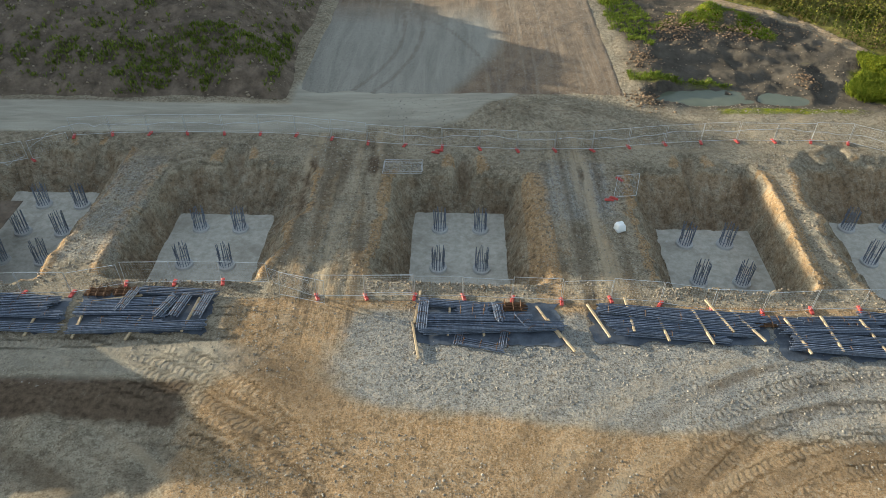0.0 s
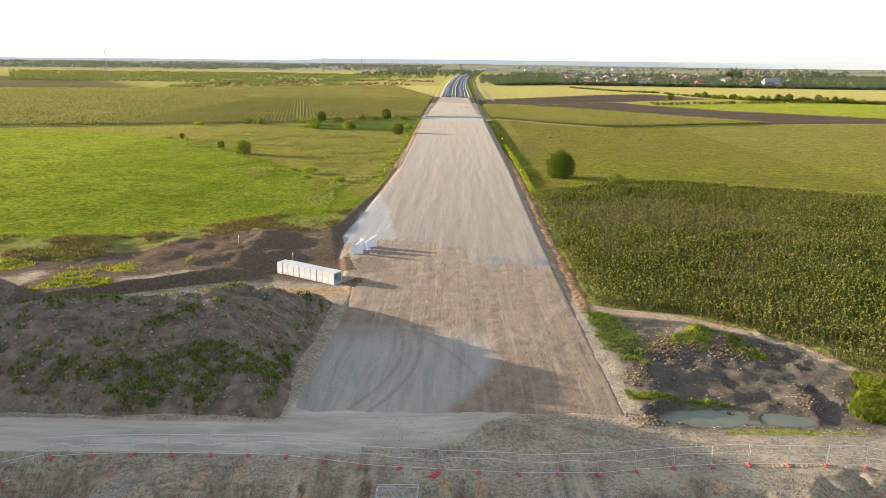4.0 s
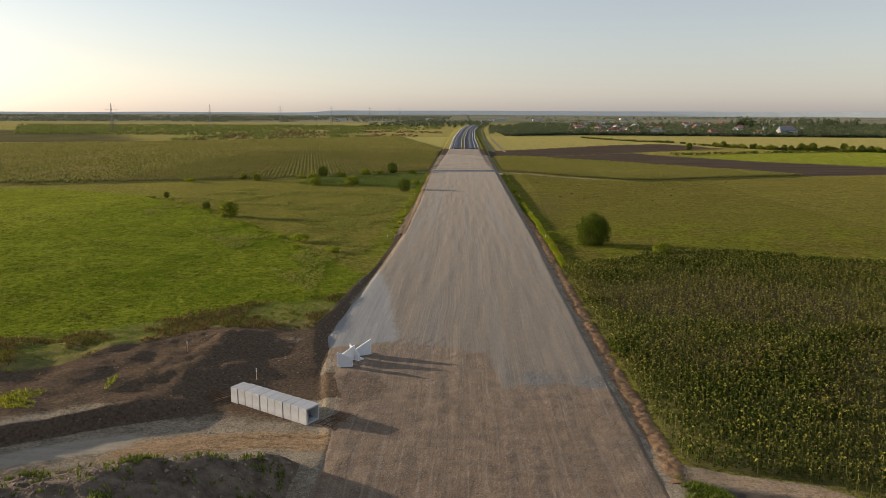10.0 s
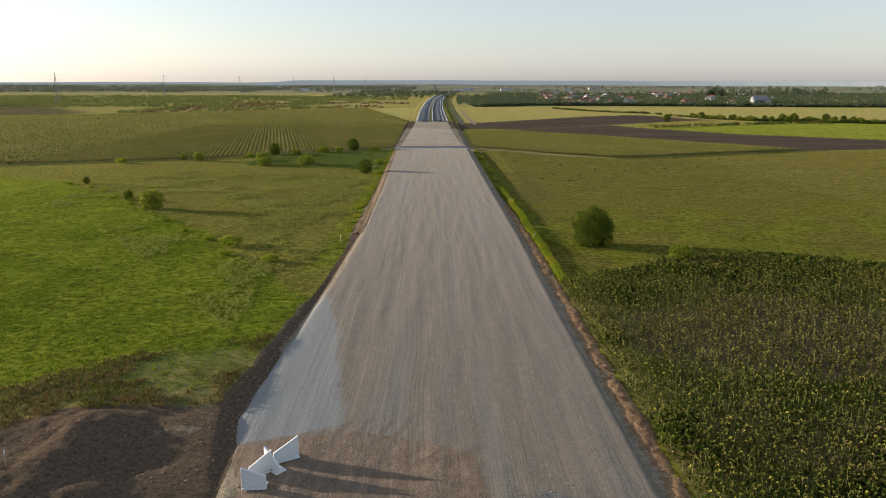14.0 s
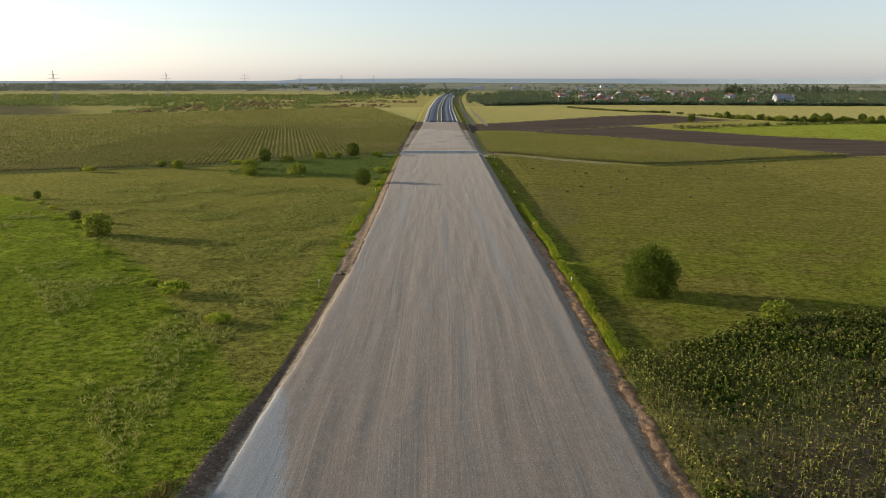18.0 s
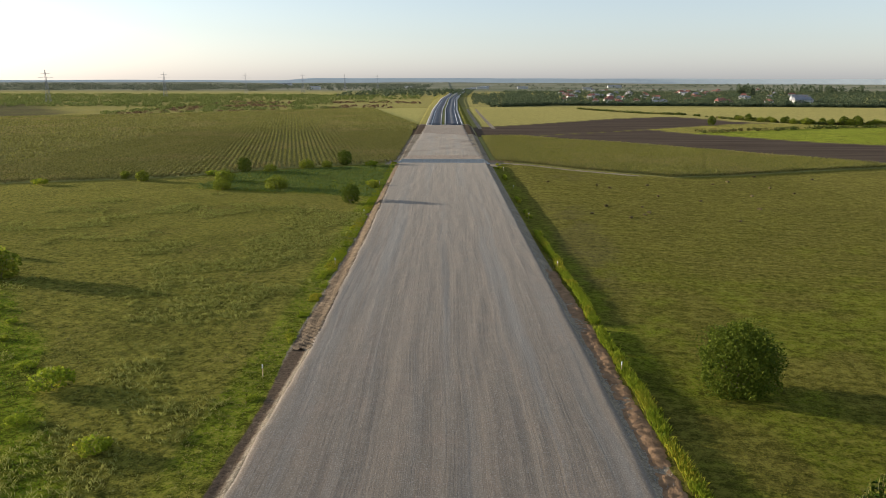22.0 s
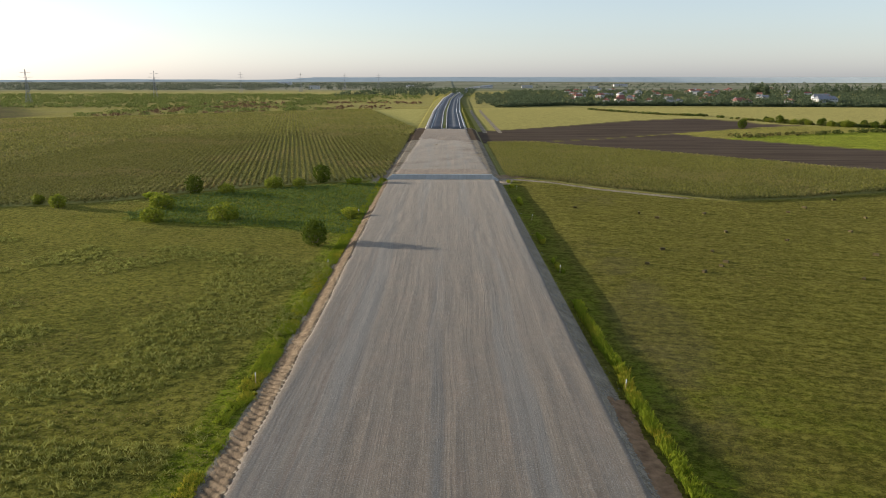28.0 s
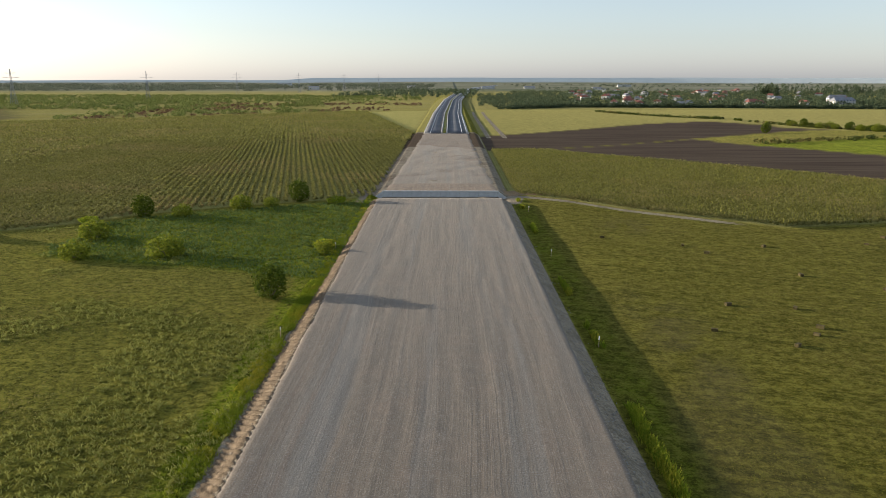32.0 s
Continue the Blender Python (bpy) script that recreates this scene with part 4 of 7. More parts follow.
def far_road():
    """Beyond the culvert: rough sub-base, then two finished asphalt carriageways that bend away."""
    ys = np.concatenate([np.arange(434.5, 655, 3.0), [655]])
    us = np.linspace(-1, 1, 30)
    U, V = np.meshgrid(us, ys)
    x = -1.5 + U * np.interp(V, [434, 500, 655], [16.9, 15.4, 13.4])
    z = 0.05 + 0.25 * vnoise(x, V, 6, 61, 3) * band(V, 445, 660, 8)
    z -= 0.2 * (np.abs(U) > 0.97)
    k, m = len(us), len(ys)
    i = (np.arange(m - 1)[:, None] * k + np.arange(k - 1)[None, :]).ravel()
    me = mesh_of("road", np.stack([x.ravel(), V.ravel(), z.ravel()], 1), np.stack([i, i + 1, i + k + 1, i + k], 1))
    n = len(x.ravel())
    yy, xx = V.ravel(), x.ravel()
    w = vnoise(xx, yy, 12, 62, 3)
    val = sst(570, 576, yy + 14 * w + 0.6 * xx) + 0.7 * (1 - sst(448, 452, yy))
    me.attributes.new("soil", 'FLOAT', 'POINT').data.foreach_set("value", val.astype(np.float32))
    me.attributes.new("rut", 'FLOAT', 'POINT').data.foreach_set("value", (0.75 * sst(570, 576, yy + 14 * w + 0.6 * xx)).astype(np.float32))
    me.attributes.new("dug", 'FLOAT', 'POINT').data.foreach_set("value", ((0.25 + 0.5 * w) * sst(455, 470, yy) + 0.3 * sst(570, 576, yy + 14 * w + 0.6 * xx)).astype(np.float32))
    tagged(part("road", me, M_ROAD, smooth=True), "rough brown sub-base of the road beyond the culvert", "road", kind="structure")


def ribbon(name, x0, x1, z, y0, y1, mat, thick, parent=None, label=""):
    ys = np.concatenate([np.arange(y0, min(y1, 1500), 25.0), np.arange(1500, max(y1, 1501), 80.0)]) if y1 > 1500 else np.arange(y0, y1 + 1, 25.0)
    c = bend(ys)
    v = []
    for yv, cv in zip(ys, c):
        v += [(x0 + cv, yv, z - thick), (x0 + cv, yv, z), (x1 + cv, yv, z), (x1 + cv, yv, z - thick)]
    f = []
    for a in range(len(ys) - 1):
        for b in range(3):
            f.append((a * 4 + b, a * 4 + b + 1, a * 4 + b + 5, a * 4 + b + 4))
    f += [(3, 2, 1, 0)]
    return part(name, mesh_of(name, v, f), mat, parent, label)


far_road()
M_LINE = plain("white_line_paint", (0.62, 0.62, 0.60), (0.75, 0.75, 0.72), 2.0, 0.6)
M_KERB = plain("median_concrete", (0.40, 0.39, 0.37), (0.52, 0.51, 0.48), 0.2, 0.8)
M_VERGE = plain("verge_grass", (0.16, 0.17, 0.03), (0.26, 0.23, 0.05), 0.05, 0.95, fine=1.0)
M_SHOULDER = plain("gravel_shoulder", (0.30, 0.27, 0.22), (0.42, 0.38, 0.32), 0.1, 0.95, fine=1.0)
carriage = thing("finished_road", pose(0, 0, 0), "finished dark asphalt carriageways with pale median and guard rails", "road", kind="structure")
ribbon("shoulder", -14.9, 12.3, 0.12, 655, 4500, M_SHOULDER, 1.2, carriage)
ribbon("carriageway", -14.2, -4.3, 0.26, 655, 4500, M_ASPHALT, 0.2, carriage)
ribbon("carriageway", -0.6, 10.6, 0.26, 655, 4500, M_ASPHALT, 0.2, carriage)
ribbon("median", -3.3, -1.6, 0.62, 660, 4500, M_VERGE, 0.6, carriage)
for xx in (-4.3, -1.0):
    ribbon("median_edge", xx, xx + 0.45, 0.9, 660, 4500, M_KERB, 0.8, carriage, "pale concrete median barrier")
for xx in (-11.0, 8.1):
    ribbon("lane_line", xx, xx + 0.35, 0.275, 658, 4500, M_LINE, 0.01, carriage, "white painted edge line")
for xx in (10.9, -14.6):
    ribbon("guard_rail", xx, xx + 0.3, 1.0, 664, 4500, M_GALV, 0.45, carriage, "pale galvanised guard rail")


# ---- plants: building blocks ----
def kites(base, heading, length, width, rise, droop, fold=0.0):
    """Leaves as folded kites: base (n,3), heading in radians, rise and droop as heights of the middle and the tip above the base."""
    n = len(base)
    d = np.stack([np.cos(heading), np.sin(heading), np.zeros(n)], 1)
    s = np.stack([-np.sin(heading), np.cos(heading), np.zeros(n)], 1)
    up = np.array([0, 0, 1.0])
    L, W = length[:, None], width[:, None]
    midp = base + d * L * 0.5 + up * rise[:, None]
    v = np.stack([base, midp + s * W * 0.5 + up * fold, base + d * L + up * droop[:, None], midp - s * W * 0.5 + up * fold], 1)
    i = np.arange(n)[:, None] * 4
    f = np.concatenate([i + np.array([[0, 1, 2]]), i + np.array([[0, 2, 3]])])
    return v.reshape(-1, 3), f


def leaf_quads(centres, size, r):
    """Small leaf sprays: bent quads at random turns."""
    n = len(centres)
    a = r.normal(size=(n, 3))
    a /= np.linalg.norm(a, axis=1)[:, None]
    b = np.cross(a, r.normal(size=(n, 3)))
    b /= np.linalg.norm(b, axis=1)[:, None]
    s = (size * r.uniform(0.6, 1.4, n))[:, None]
    c = np.cross(a, b)
    v = np.stack([centres - a * s, centres + b * s * 0.55 + c * s * 0.2, centres + a * s, centres - b * s * 0.55 + c * s * 0.2], 1)
    i = np.arange(n)[:, None] * 4
    return v.reshape(-1, 3), np.concatenate([i + np.array([[0, 1, 2]]), i + np.array([[0, 2, 3]])])


def crown_points(n, rx, rz, zc, lumps, r, base=0.0):
    """Points on and just within an uneven lumpy crown with gaps."""
    out = []
    per = n // lumps + 1
    for k in range(lumps):
        th, ph = r.uniform(0, 2 * math.pi), math.acos(r.uniform(-0.75, 1.0))
        rr = r.uniform(0.35, 0.72)
        c = np.array([rx * rr * math.sin(ph) * math.cos(th), rx * rr * math.sin(ph) * math.sin(th), zc + rz * rr * math.cos(ph)])
        q = r.normal(size=(per, 3))
        q /= np.linalg.norm(q, axis=1)[:, None]
        rad = r.uniform(0.26, 0.46) * (0.75 + 0.3 * r.random((per, 1)) ** 0.5)
        out.append(c + q * rad * np.array([rx, rx, rz]))
    p = np.concatenate(out)
    r.shuffle(p)
    half = n // 2
    q = r.normal(size=(half, 3))
    q /= np.linalg.norm(q, axis=1)[:, None]
    lump = 0.80 + 0.12 * np.sin(q[:, 0] * 5 + 1) * np.cos(q[:, 1] * 6) + 0.07 * np.sin(q[:, 2] * 9 + q[:, 0] * 7)
    p[:half] = q * (lump * r.uniform(0.85, 1.06, half))[:, None] * np.array([rx, rx, rz]) + np.array([0, 0, zc])
    p[:, 2] = np.maximum(p[:, 2], base + 0.15 * r.random(len(p)))
    return p[:n]


def tree_meshes(name, rx, height, trunk, lumps, n, leaf, mat, seed):
    r = np.random.default_rng(seed)
    bm = bmesh.new()
    rz = (height - trunk) / 2
    tr = max(0.05, height * 0.028)
    tube(bm, (0, 0, -0.3), (0.1, 0.05, trunk + rz * 0.5), tr, 8, tr * 0.6)
    for k in range(7):
        a = r.uniform(0, 2 * math.pi)
        z0 = max(0.15, trunk * r.uniform(0.5, 1.1) + 0.1)
        tube(bm, (0.05, 0, z0), (rx * 0.6 * math.cos(a), rx * 0.6 * math.sin(a), z0 + rz * r.uniform(0.5, 1.2)), tr * 0.45, 5, tr * 0.12)
    trunk_me = bpy.data.meshes.new("trunk")
    bm.to_mesh(trunk_me)
    bm.free()
    trunk_me.materials.append(M_BARK)
    v, f = leaf_quads(crown_points(n, rx, rz, trunk + rz, lumps, r, trunk * 0.6), leaf, r)
    crown_me = mesh_of("crown", v, f)
    crown_me.materials.append(mat)
    return trunk_me, crown_me


def plant(name, meshes, x, y, label, category, turn=0.0, s=1.0, group=""):
    ob = thing(name, pose(x, y, level(x, y) - 0.05, 0, 0, turn) @ Matrix.Scale(s, 4), label, category, group)
    part("trunk", meshes[0], None, ob)
    part("crown", meshes[1], None, ob)
    return ob


# ---- the spoil mound ----
def mound_height(x, y):
    n1, n2, n3 = vnoise(x, y, 9, 71, 4), vnoise(x, y, 2.4, 72, 3), vnoise(x, y, 0.9, 73, 2)
    e = np.clip((-16.6 - x + 1.2 * n1) / 13.0, 0, 1)
    s = np.clip((y - 61.3 + 0.8 * n1) / 18.0, 0, 1)
    nn = np.clip((95.0 + 0.22 * (x + 17) - y + 1.5 * n1) / 13.0, 0, 1)
    w = np.clip((x + 92) / 14, 0, 1)
    k = np.minimum(np.minimum(e, w), np.minimum(s, nn))
    h = 7.4 * (k ** 0.85) * (1 - 0.25 * k)
    # taller west end, out of view, added to throw shade over the pits
    west = 15.0 * sst(-57, -68, x) * sst(-112, -98, x) * sst(51.0, 67.0, y + 0.8 * n1) * sst(101, 84, y)
    h = np.maximum(h, west / 1.22)
    k = np.maximum(k, west / 13)
    return -0.4 + h * 1.22 + (0.7 * n1 + 0.5 * n2 + 0.26 * n3) * np.clip(k * 6, 0, 1)


def mound():
    xs, ys = np.concatenate([np.arange(-114, -50, 1.6), np.arange(-50, -14.5, 0.4)]), np.concatenate([np.arange(49, 59, 1.0), np.arange(59, 103, 0.4)])
    A, B = np.meshgrid(xs, ys)
    a, b = A.ravel(), B.ravel()
    z = mound_height(a, b)
    k, m = len(xs), len(ys)
    i = (np.arange(m - 1)[:, None] * k + np.arange(k - 1)[None, :]).ravel()
    quads = np.stack([i, i + 1, i + k + 1, i + k], 1)
    quads = quads[z[quads].max(1) > -0.36]
    me = mesh_of("soil_mound", np.stack([a, b, z], 1), quads)
    ob = part("soil_mound", me, M_MOUND, smooth=True)
    return tagged(ob, "large dark brown spoil mound with patches of weeds", "soil mound")


mound()


def shade_heap():
    """A heap out of view, added to throw shade on the near west corner."""
    xs, ys = np.arange(-60, -34, 0.6), np.arange(20, 45, 0.6)
    A, B = np.meshgrid(xs, ys)
    a, b = A.ravel(), B.ravel()
    k = np.clip(1 - np.hypot((a + 47) / 11, (b - 32) / 9.5) + 0.12 * vnoise(a, b, 4, 74, 3), 0, 1)
    z = -0.3 + 7.0 * k ** 0.8 * (1.15 - 0.25 * k) + 0.25 * vnoise(a, b, 1.5, 75, 3) * (k > 0)
    n, m = len(xs), len(ys)
    i = (np.arange(m - 1)[:, None] * n + np.arange(n - 1)[None, :]).ravel()
    me = mesh_of("soil_mound", np.stack([a, b, z], 1), np.stack([i, i + 1, i + n + 1, i + n], 1))
    tagged(part("soil_mound", me, M_MOUND, smooth=True), "unseen heap of dug soil, added to shade the near west corner", "soil mound")


shade_heap()

# ---- maize ----
def maize(name, label, x0, x1, y0, y1, row, gap, inside, mat, height, leaves, seed, turn=0.0, size=1.0, thin=lambda x, y: 0.94, upright=0.0):
    r = np.random.default_rng(seed)
    a, b = np.meshgrid(np.arange(x0, x1, row), np.arange(y0, y1, gap))
    a, b = a.ravel(), b.ravel()
    ca, sa = math.cos(turn), math.sin(turn)
    mx, my = (x0 + x1) / 2, (y0 + y1) / 2
    px = mx + (a - mx) * ca - (b - my) * sa + r.normal(0, 0.07 * size, len(a))
    py = my + (a - mx) * sa + (b - my) * ca + r.normal(0, 0.12 * size, len(a))
    keep = inside(px, py) & (r.random(len(px)) < thin(px, py))
    px, py = px[keep], py[keep]
    pz = land(px, py)
    n = len(px)
    h = height * (0.85 + 0.2 * vnoise(px, py, 12, 81) + 0.10 * r.normal(size=n))
    vs, fs, off = [], [], 0
    for k in range(leaves):
        t = (k + 0.6) / leaves
        base = np.stack([px, py, pz + h * (0.12 + 0.74 * t)], 1)
        ln = size * (0.75 - 0.25 * abs(t - 0.45)) * r.uniform(0.75, 1.2, n)
        v, f = kites(base, r.uniform(0, 2 * math.pi, n), ln, size * r.uniform(0.10, 0.17, n), ln * r.uniform(0.3 + 0.3 * upright, 0.6 + 0.3 * upright, n), ln * r.uniform(-0.35 + 0.6 * upright, 0.45 + 0.5 * upright, n))
        vs.append(v)
        fs.append(f + off)
        off += len(v)
    base = np.stack([px, py, pz], 1)
    v, f = kites(base, r.uniform(0, 6.28, n), np.full(n, 0.1), np.full(n, 0.07 * size), h * 0.5, h * 0.98)
    vs.append(v)
    fs.append(f + off)
    ob = part(name, mesh_of(name, np.concatenate(vs), np.concatenate(fs)), mat)
    tagged(ob, label, "maize field", kind="stuff")
    # tassels
    top = np.stack([px, py, pz + h * 0.9], 1)
    v, f = kites(top, r.uniform(0, 6.28, n), np.full(n, 0.16 * size), np.full(n, (0.09 + 0.02 * upright) * size), (0.2 + 0.25 * upright) * size * r.uniform(0.6, 1.3, n), (0.4 + 0.3 * upright) * size * r.uniform(0.5, 1.2, n))
    ob2 = part("tassels", mesh_of("tassels", v, f), M_TASSEL, ob)
    return ob


def crop_stand(x, y):
    """How thick the crop stands: thin in the dry patches, thick along the edges."""
    w = vnoise(x, y, 9, 21, 4)
    dry = 1 - sst(0.6, 1.1, np.hypot((x - 46) / 25, (y - 157) / 19) + 0.35 * w)
    return (1 - 0.8 * dry) * np.clip(0.72 + 0.55 * np.clip(vnoise(x, y, 5, 42, 3), -0.6, 0.5), 0.12, 0.9)


def dry_stand(x, y):
    """Where the crop has dried up."""
    w = vnoise(x, y, 9, 21, 4)
    dry = 1 - sst(0.5, 1.2, np.hypot((x - 46) / 25, (y - 157) / 19) + 0.35 * w)
    return 0.75 * np.maximum(dry, 0.75 * sst(0.15, 0.4, vnoise(x, y, 14, 43, 3)))


M_MAIZE_TAN = leafy("dried_maize", (0.12, 0.085, 0.035), (0.30, 0.22, 0.10), (0.17, 0.17, 0.03), 0.2, 0.35)
M_TASSEL = leafy("maize_tassels", (0.16, 0.165, 0.02), (0.46, 0.42, 0.075), None)


def sunflowers(row, gap, seed):
    """A ripening sunflower crop: stems, drooping leaves and hanging heads."""
    r = np.random.default_rng(seed)
    a, b = np.meshgrid(np.arange(19, 120, row), np.arange(38, 206, gap))
    px = a.ravel() + r.normal(0, 0.10, a.size)
    py = b.ravel() + r.normal(0, 0.14, a.size)
    dry = dry_stand(px, py)
    keep = crop_near(px, py) & (r.random(len(px)) < np.maximum(crop_stand(px, py), 0.6 * dry + 0.12))
    px, py, dry = px[keep], py[keep], dry[keep]
    pz, n = land(px, py), len(px)
    lush = sst(0.05, 0.45, vnoise(px, py, 7, 44, 3)) * (1 - dry) + 0.8 * sst(182, 188, py) * (1 - dry)
    h = 1.62 * (0.88 + 0.14 * vnoise(px, py, 11, 81) + 0.11 * r.normal(size=n)) * (1 - 0.16 * dry)
    sets = {"leaves": ([], []), "dry_leaves": ([], []), "stems": ([], []), "heads": ([], [])}

    def put(key, v, f):
        vs, fs = sets[key]
        fs.append(f + sum(len(q) for q in vs))
        vs.append(v)

    for k in range(6):
        t = (k + 0.5) / 6
        base = np.stack([px, py, pz + h * (0.10 + 0.74 * t)], 1)
        ln = (0.34 + 0.30 * lush) * (1.05 - 0.35 * abs(t - 0.5)) * r.uniform(0.7, 1.25, n)
        here = r.random(n) < np.where(t > 0.5, 1.0, 0.75)
        for key, sel in (("leaves", here & (r.random(n) >= dry)), ("dry_leaves", here & (r.random(n) < 0.75 * dry + 0.16 * (t < 0.5)))):
            m = int(sel.sum())
            v, f = kites(base[sel], r.uniform(0, 6.28, m), ln[sel], ln[sel] * r.uniform(0.45, 0.75, m), ln[sel] * r.uniform(0.05, 0.35, m), ln[sel] * r.uniform(-0.75, -0.1, m))
            put(key, v, f)
    lean = r.uniform(0, 6.28, n)
    side = np.stack([-np.sin(lean), np.cos(lean), np.zeros(n)], 1) * 0.022
    foot = np.stack([px, py, pz], 1)
    top = foot + np.stack([0.10 * np.cos(lean), 0.10 * np.sin(lean), h], 1)
    v = np.stack([foot - side, foot + side, top + side, top - side], 1).reshape(-1, 3)
    i = np.arange(n)[:, None] * 4
    put("stems", v, np.concatenate([i + np.array([[0, 1, 2]]), i + np.array([[0, 2, 3]])]))
    hs = r.uniform(0.17, 0.32, n)
    v, f = kites(top, lean + r.normal(0, 0.6, n), hs, hs * 1.05, hs * 0.28, -hs * r.uniform(0.05, 0.8, n))
    put("heads", v, f)
    field = None
    for key, mat in (("leaves", M_MAIZE), ("dry_leaves", M_MAIZE_TAN), ("stems", M_STALK), ("heads", M_HEAD)):
        vs, fs = sets[key]
        ob = part("sunflower_field" if field is None else key, mesh_of(key, np.concatenate(vs), np.concatenate(fs)), mat, field)
        if field is None:
            field = tagged(ob, "ripening sunflower crop, dark green leaves with dried brown patches", "sunflower field", kind="stuff")


M_STALK = leafy("sunflower_stems", (0.10, 0.115, 0.028), (0.25, 0.23, 0.075), None, trans=0.1)
M_HEAD = leafy("sunflower_heads", (0.14, 0.14, 0.025), (0.42, 0.38, 0.06), None, trans=0.35)
sunflowers(0.74, 0.38, 101)


def maize_left(x, y):
    return (x < -21.5) & (x > -170) & (y > hedge_y(x) + 3) & (y < 600)


def maize_left_far(x, y):
    return (x < -21.5) & (y > hedge_y(x) + 3) & (y < np.interp(x, [-900, -340, -236, -81, -51], [560, 774, 840, 960, 975])) & ~((x > -170) & (y < 600)) & ((np.abs(y - (612 - 0.2 * (x + 87))) > 2.5) | (x < -95))


def maize_right(x, y):
    return (x > 21) & (x < 182) & (y > hay_y(x) + 1.5) & (y < crop_top(x) - 1)


maize("maize_field", "ripening yellow-green maize crop in long rows", -215, 25, 350, 640, 2.0, 0.62, maize_left, M_MAIZE_DRY, 1.7, 4, 102, 0.21, 1.15)
maize("maize_field", "distant ripening maize crop in long rows", -430, -20, 290, 980, 2.2, 2.0, maize_left_far, M_MAIZE_DRY, 1.7, 3, 104, 0.21, 2.4)
maize("maize_field", "ripening yellow-green maize crop beside the culvert", 20, 184, 390, 590, 1.05, 0.85, maize_right, M_MAIZE_DRY, 1.5, 4, 103, 0.0, 1.15, upright=0.7)


# ---- grass and weeds ----
def tufts(name, label, px, py, mat, length, blades, seed, lean=0.5, width=0.09):
    r = np.random.default_rng(seed)
    pz = land(px, py) - 0.03
    n = len(px)
    vs, fs, off = [], [], 0
    for k in range(blades):
        ln = length * r.uniform(0.6, 1.3, n)
        base = np.stack([px + r.normal(0, 0.12, n), py + r.normal(0, 0.12, n), pz], 1)
        v, f = kites(base, r.uniform(0, 6.28, n), ln * lean * r.uniform(0.5, 1.3, n), width * r.uniform(0.7, 1.5, n), ln * 0.6, ln * r.uniform(0.75, 1.1, n))
        vs.append(v)
        fs.append(f + off)
        off += len(v)
    return tagged(part(name, mesh_of(name, np.concatenate(vs), np.concatenate(fs)), mat), label, "grass", kind="stuff")


def scatter(n, x0, x1, y0, y1, test, seed):
    r = np.random.default_rng(seed)
    px, py = r.uniform(x0, x1, n), r.uniform(y0, y1, n)
    k = test(px, py, r)
    return px[k], py[k]


def west_line(x):
    return np.interp(x, [-400, -175, -128, -90, -59, -29, -20], [345, 335, 313, 272, 232, 186, 172])


def left_ok(x, y, r):
    return (x < road_west(y) - 2.6) & (y > np.interp(x, [-200, -61, -51, -46, -37, -24, -20], [108, 115, 123, 130, 137, 139, 140])) & (y < hedge_y(x) - 2)


px, py = scatter(260000, -130, -20, 112, 430, lambda x, y, r: left_ok(x, y, r) & (r.random(len(x)) < (0.35 + 0.8 * np.clip(vnoise(x, y, 11, 91, 3), 0, 1)) * np.clip((x + 150) / 90, 0, 1)), 201)
lush_k = py < west_line(px) + 6 * vnoise(px, py, 9, 92)
tufts("lush_grass", "bright lush green meadow grass in tufts", px[lush_k], py[lush_k], leafy("lush_grass", (0.080, 0.135, 0.006), (0.215, 0.285, 0.014), None, trans=0.4), 0.20, 3, 202, 1.1, 0.11)
tufts("dry_grass", "olive drying meadow grass in tufts", px[~lush_k], py[~lush_k], M_GRASS, 0.17, 3, 203, 1.1, 0.09)
px, py = scatter(42000, -110, -20, 150, 400, lambda x, y, r: left_ok(x, y, r) & (y > west_line(x) - 30) & (vnoise(x, y, 12, 93, 4) > 0.08 + 0.3 * sst(320, 345, y)), 204)
tufts("tall_weeds", "pale feathery tall weeds standing in clumps", px, py, leafy("pale_weeds", (0.20, 0.22, 0.045), (0.38, 0.37, 0.10), None, trans=0.45), 0.45, 7, 205, 0.8, 0.055)
px, py = scatter(90000, 19, 120, 182, 430, lambda x, y, r: ~crop_near(x, y) & (x > 24 + 6 * sst(260, 340, y)) & (y < hay_y(x) - 1) & (y > np.interp(x, [18, 21, 42, 57, 74, 86, 140], [181, 183, 195.5, 199.5, 195, 190, 172])), 206)
tufts("mown_grass", "short mown hay-field grass, olive green", px, py, leafy("mown_grass", (0.075, 0.090, 0.008), (0.16, 0.145, 0.02), None), 0.10, 3, 207, 1.3, 0.06)
px, py = scatter(12000, 18.9, 22.0, 183, 432, lambda x, y, r: (np.abs(x - 20.3 - 0.5 * vnoise(y, y * 0, 9, 94)) < 0.6 - 0.2 * sst(290, 310, y)) & (vnoise(x, y, 5, 95) > -0.35 + 0.5 * sst(285, 310, y)), 208)
tufts("verge_weeds", "tall yellow-green weeds along the road verge", px, py, M_WEED, 0.8, 7, 209, 0.45, 0.08)
px, py = scatter(20000, -22.6, -20.3, 205, 432, lambda x, y, r: vnoise(x, y, 4, 96) > 0.35 - 0.8 * sst(240, 280, y) + 0.3 * (x < -21.8), 210)
tufts("verge_weeds", "yellow-green weeds along the road verge", px, py, M_WEED, 0.32, 4, 211, 0.8, 0.07)
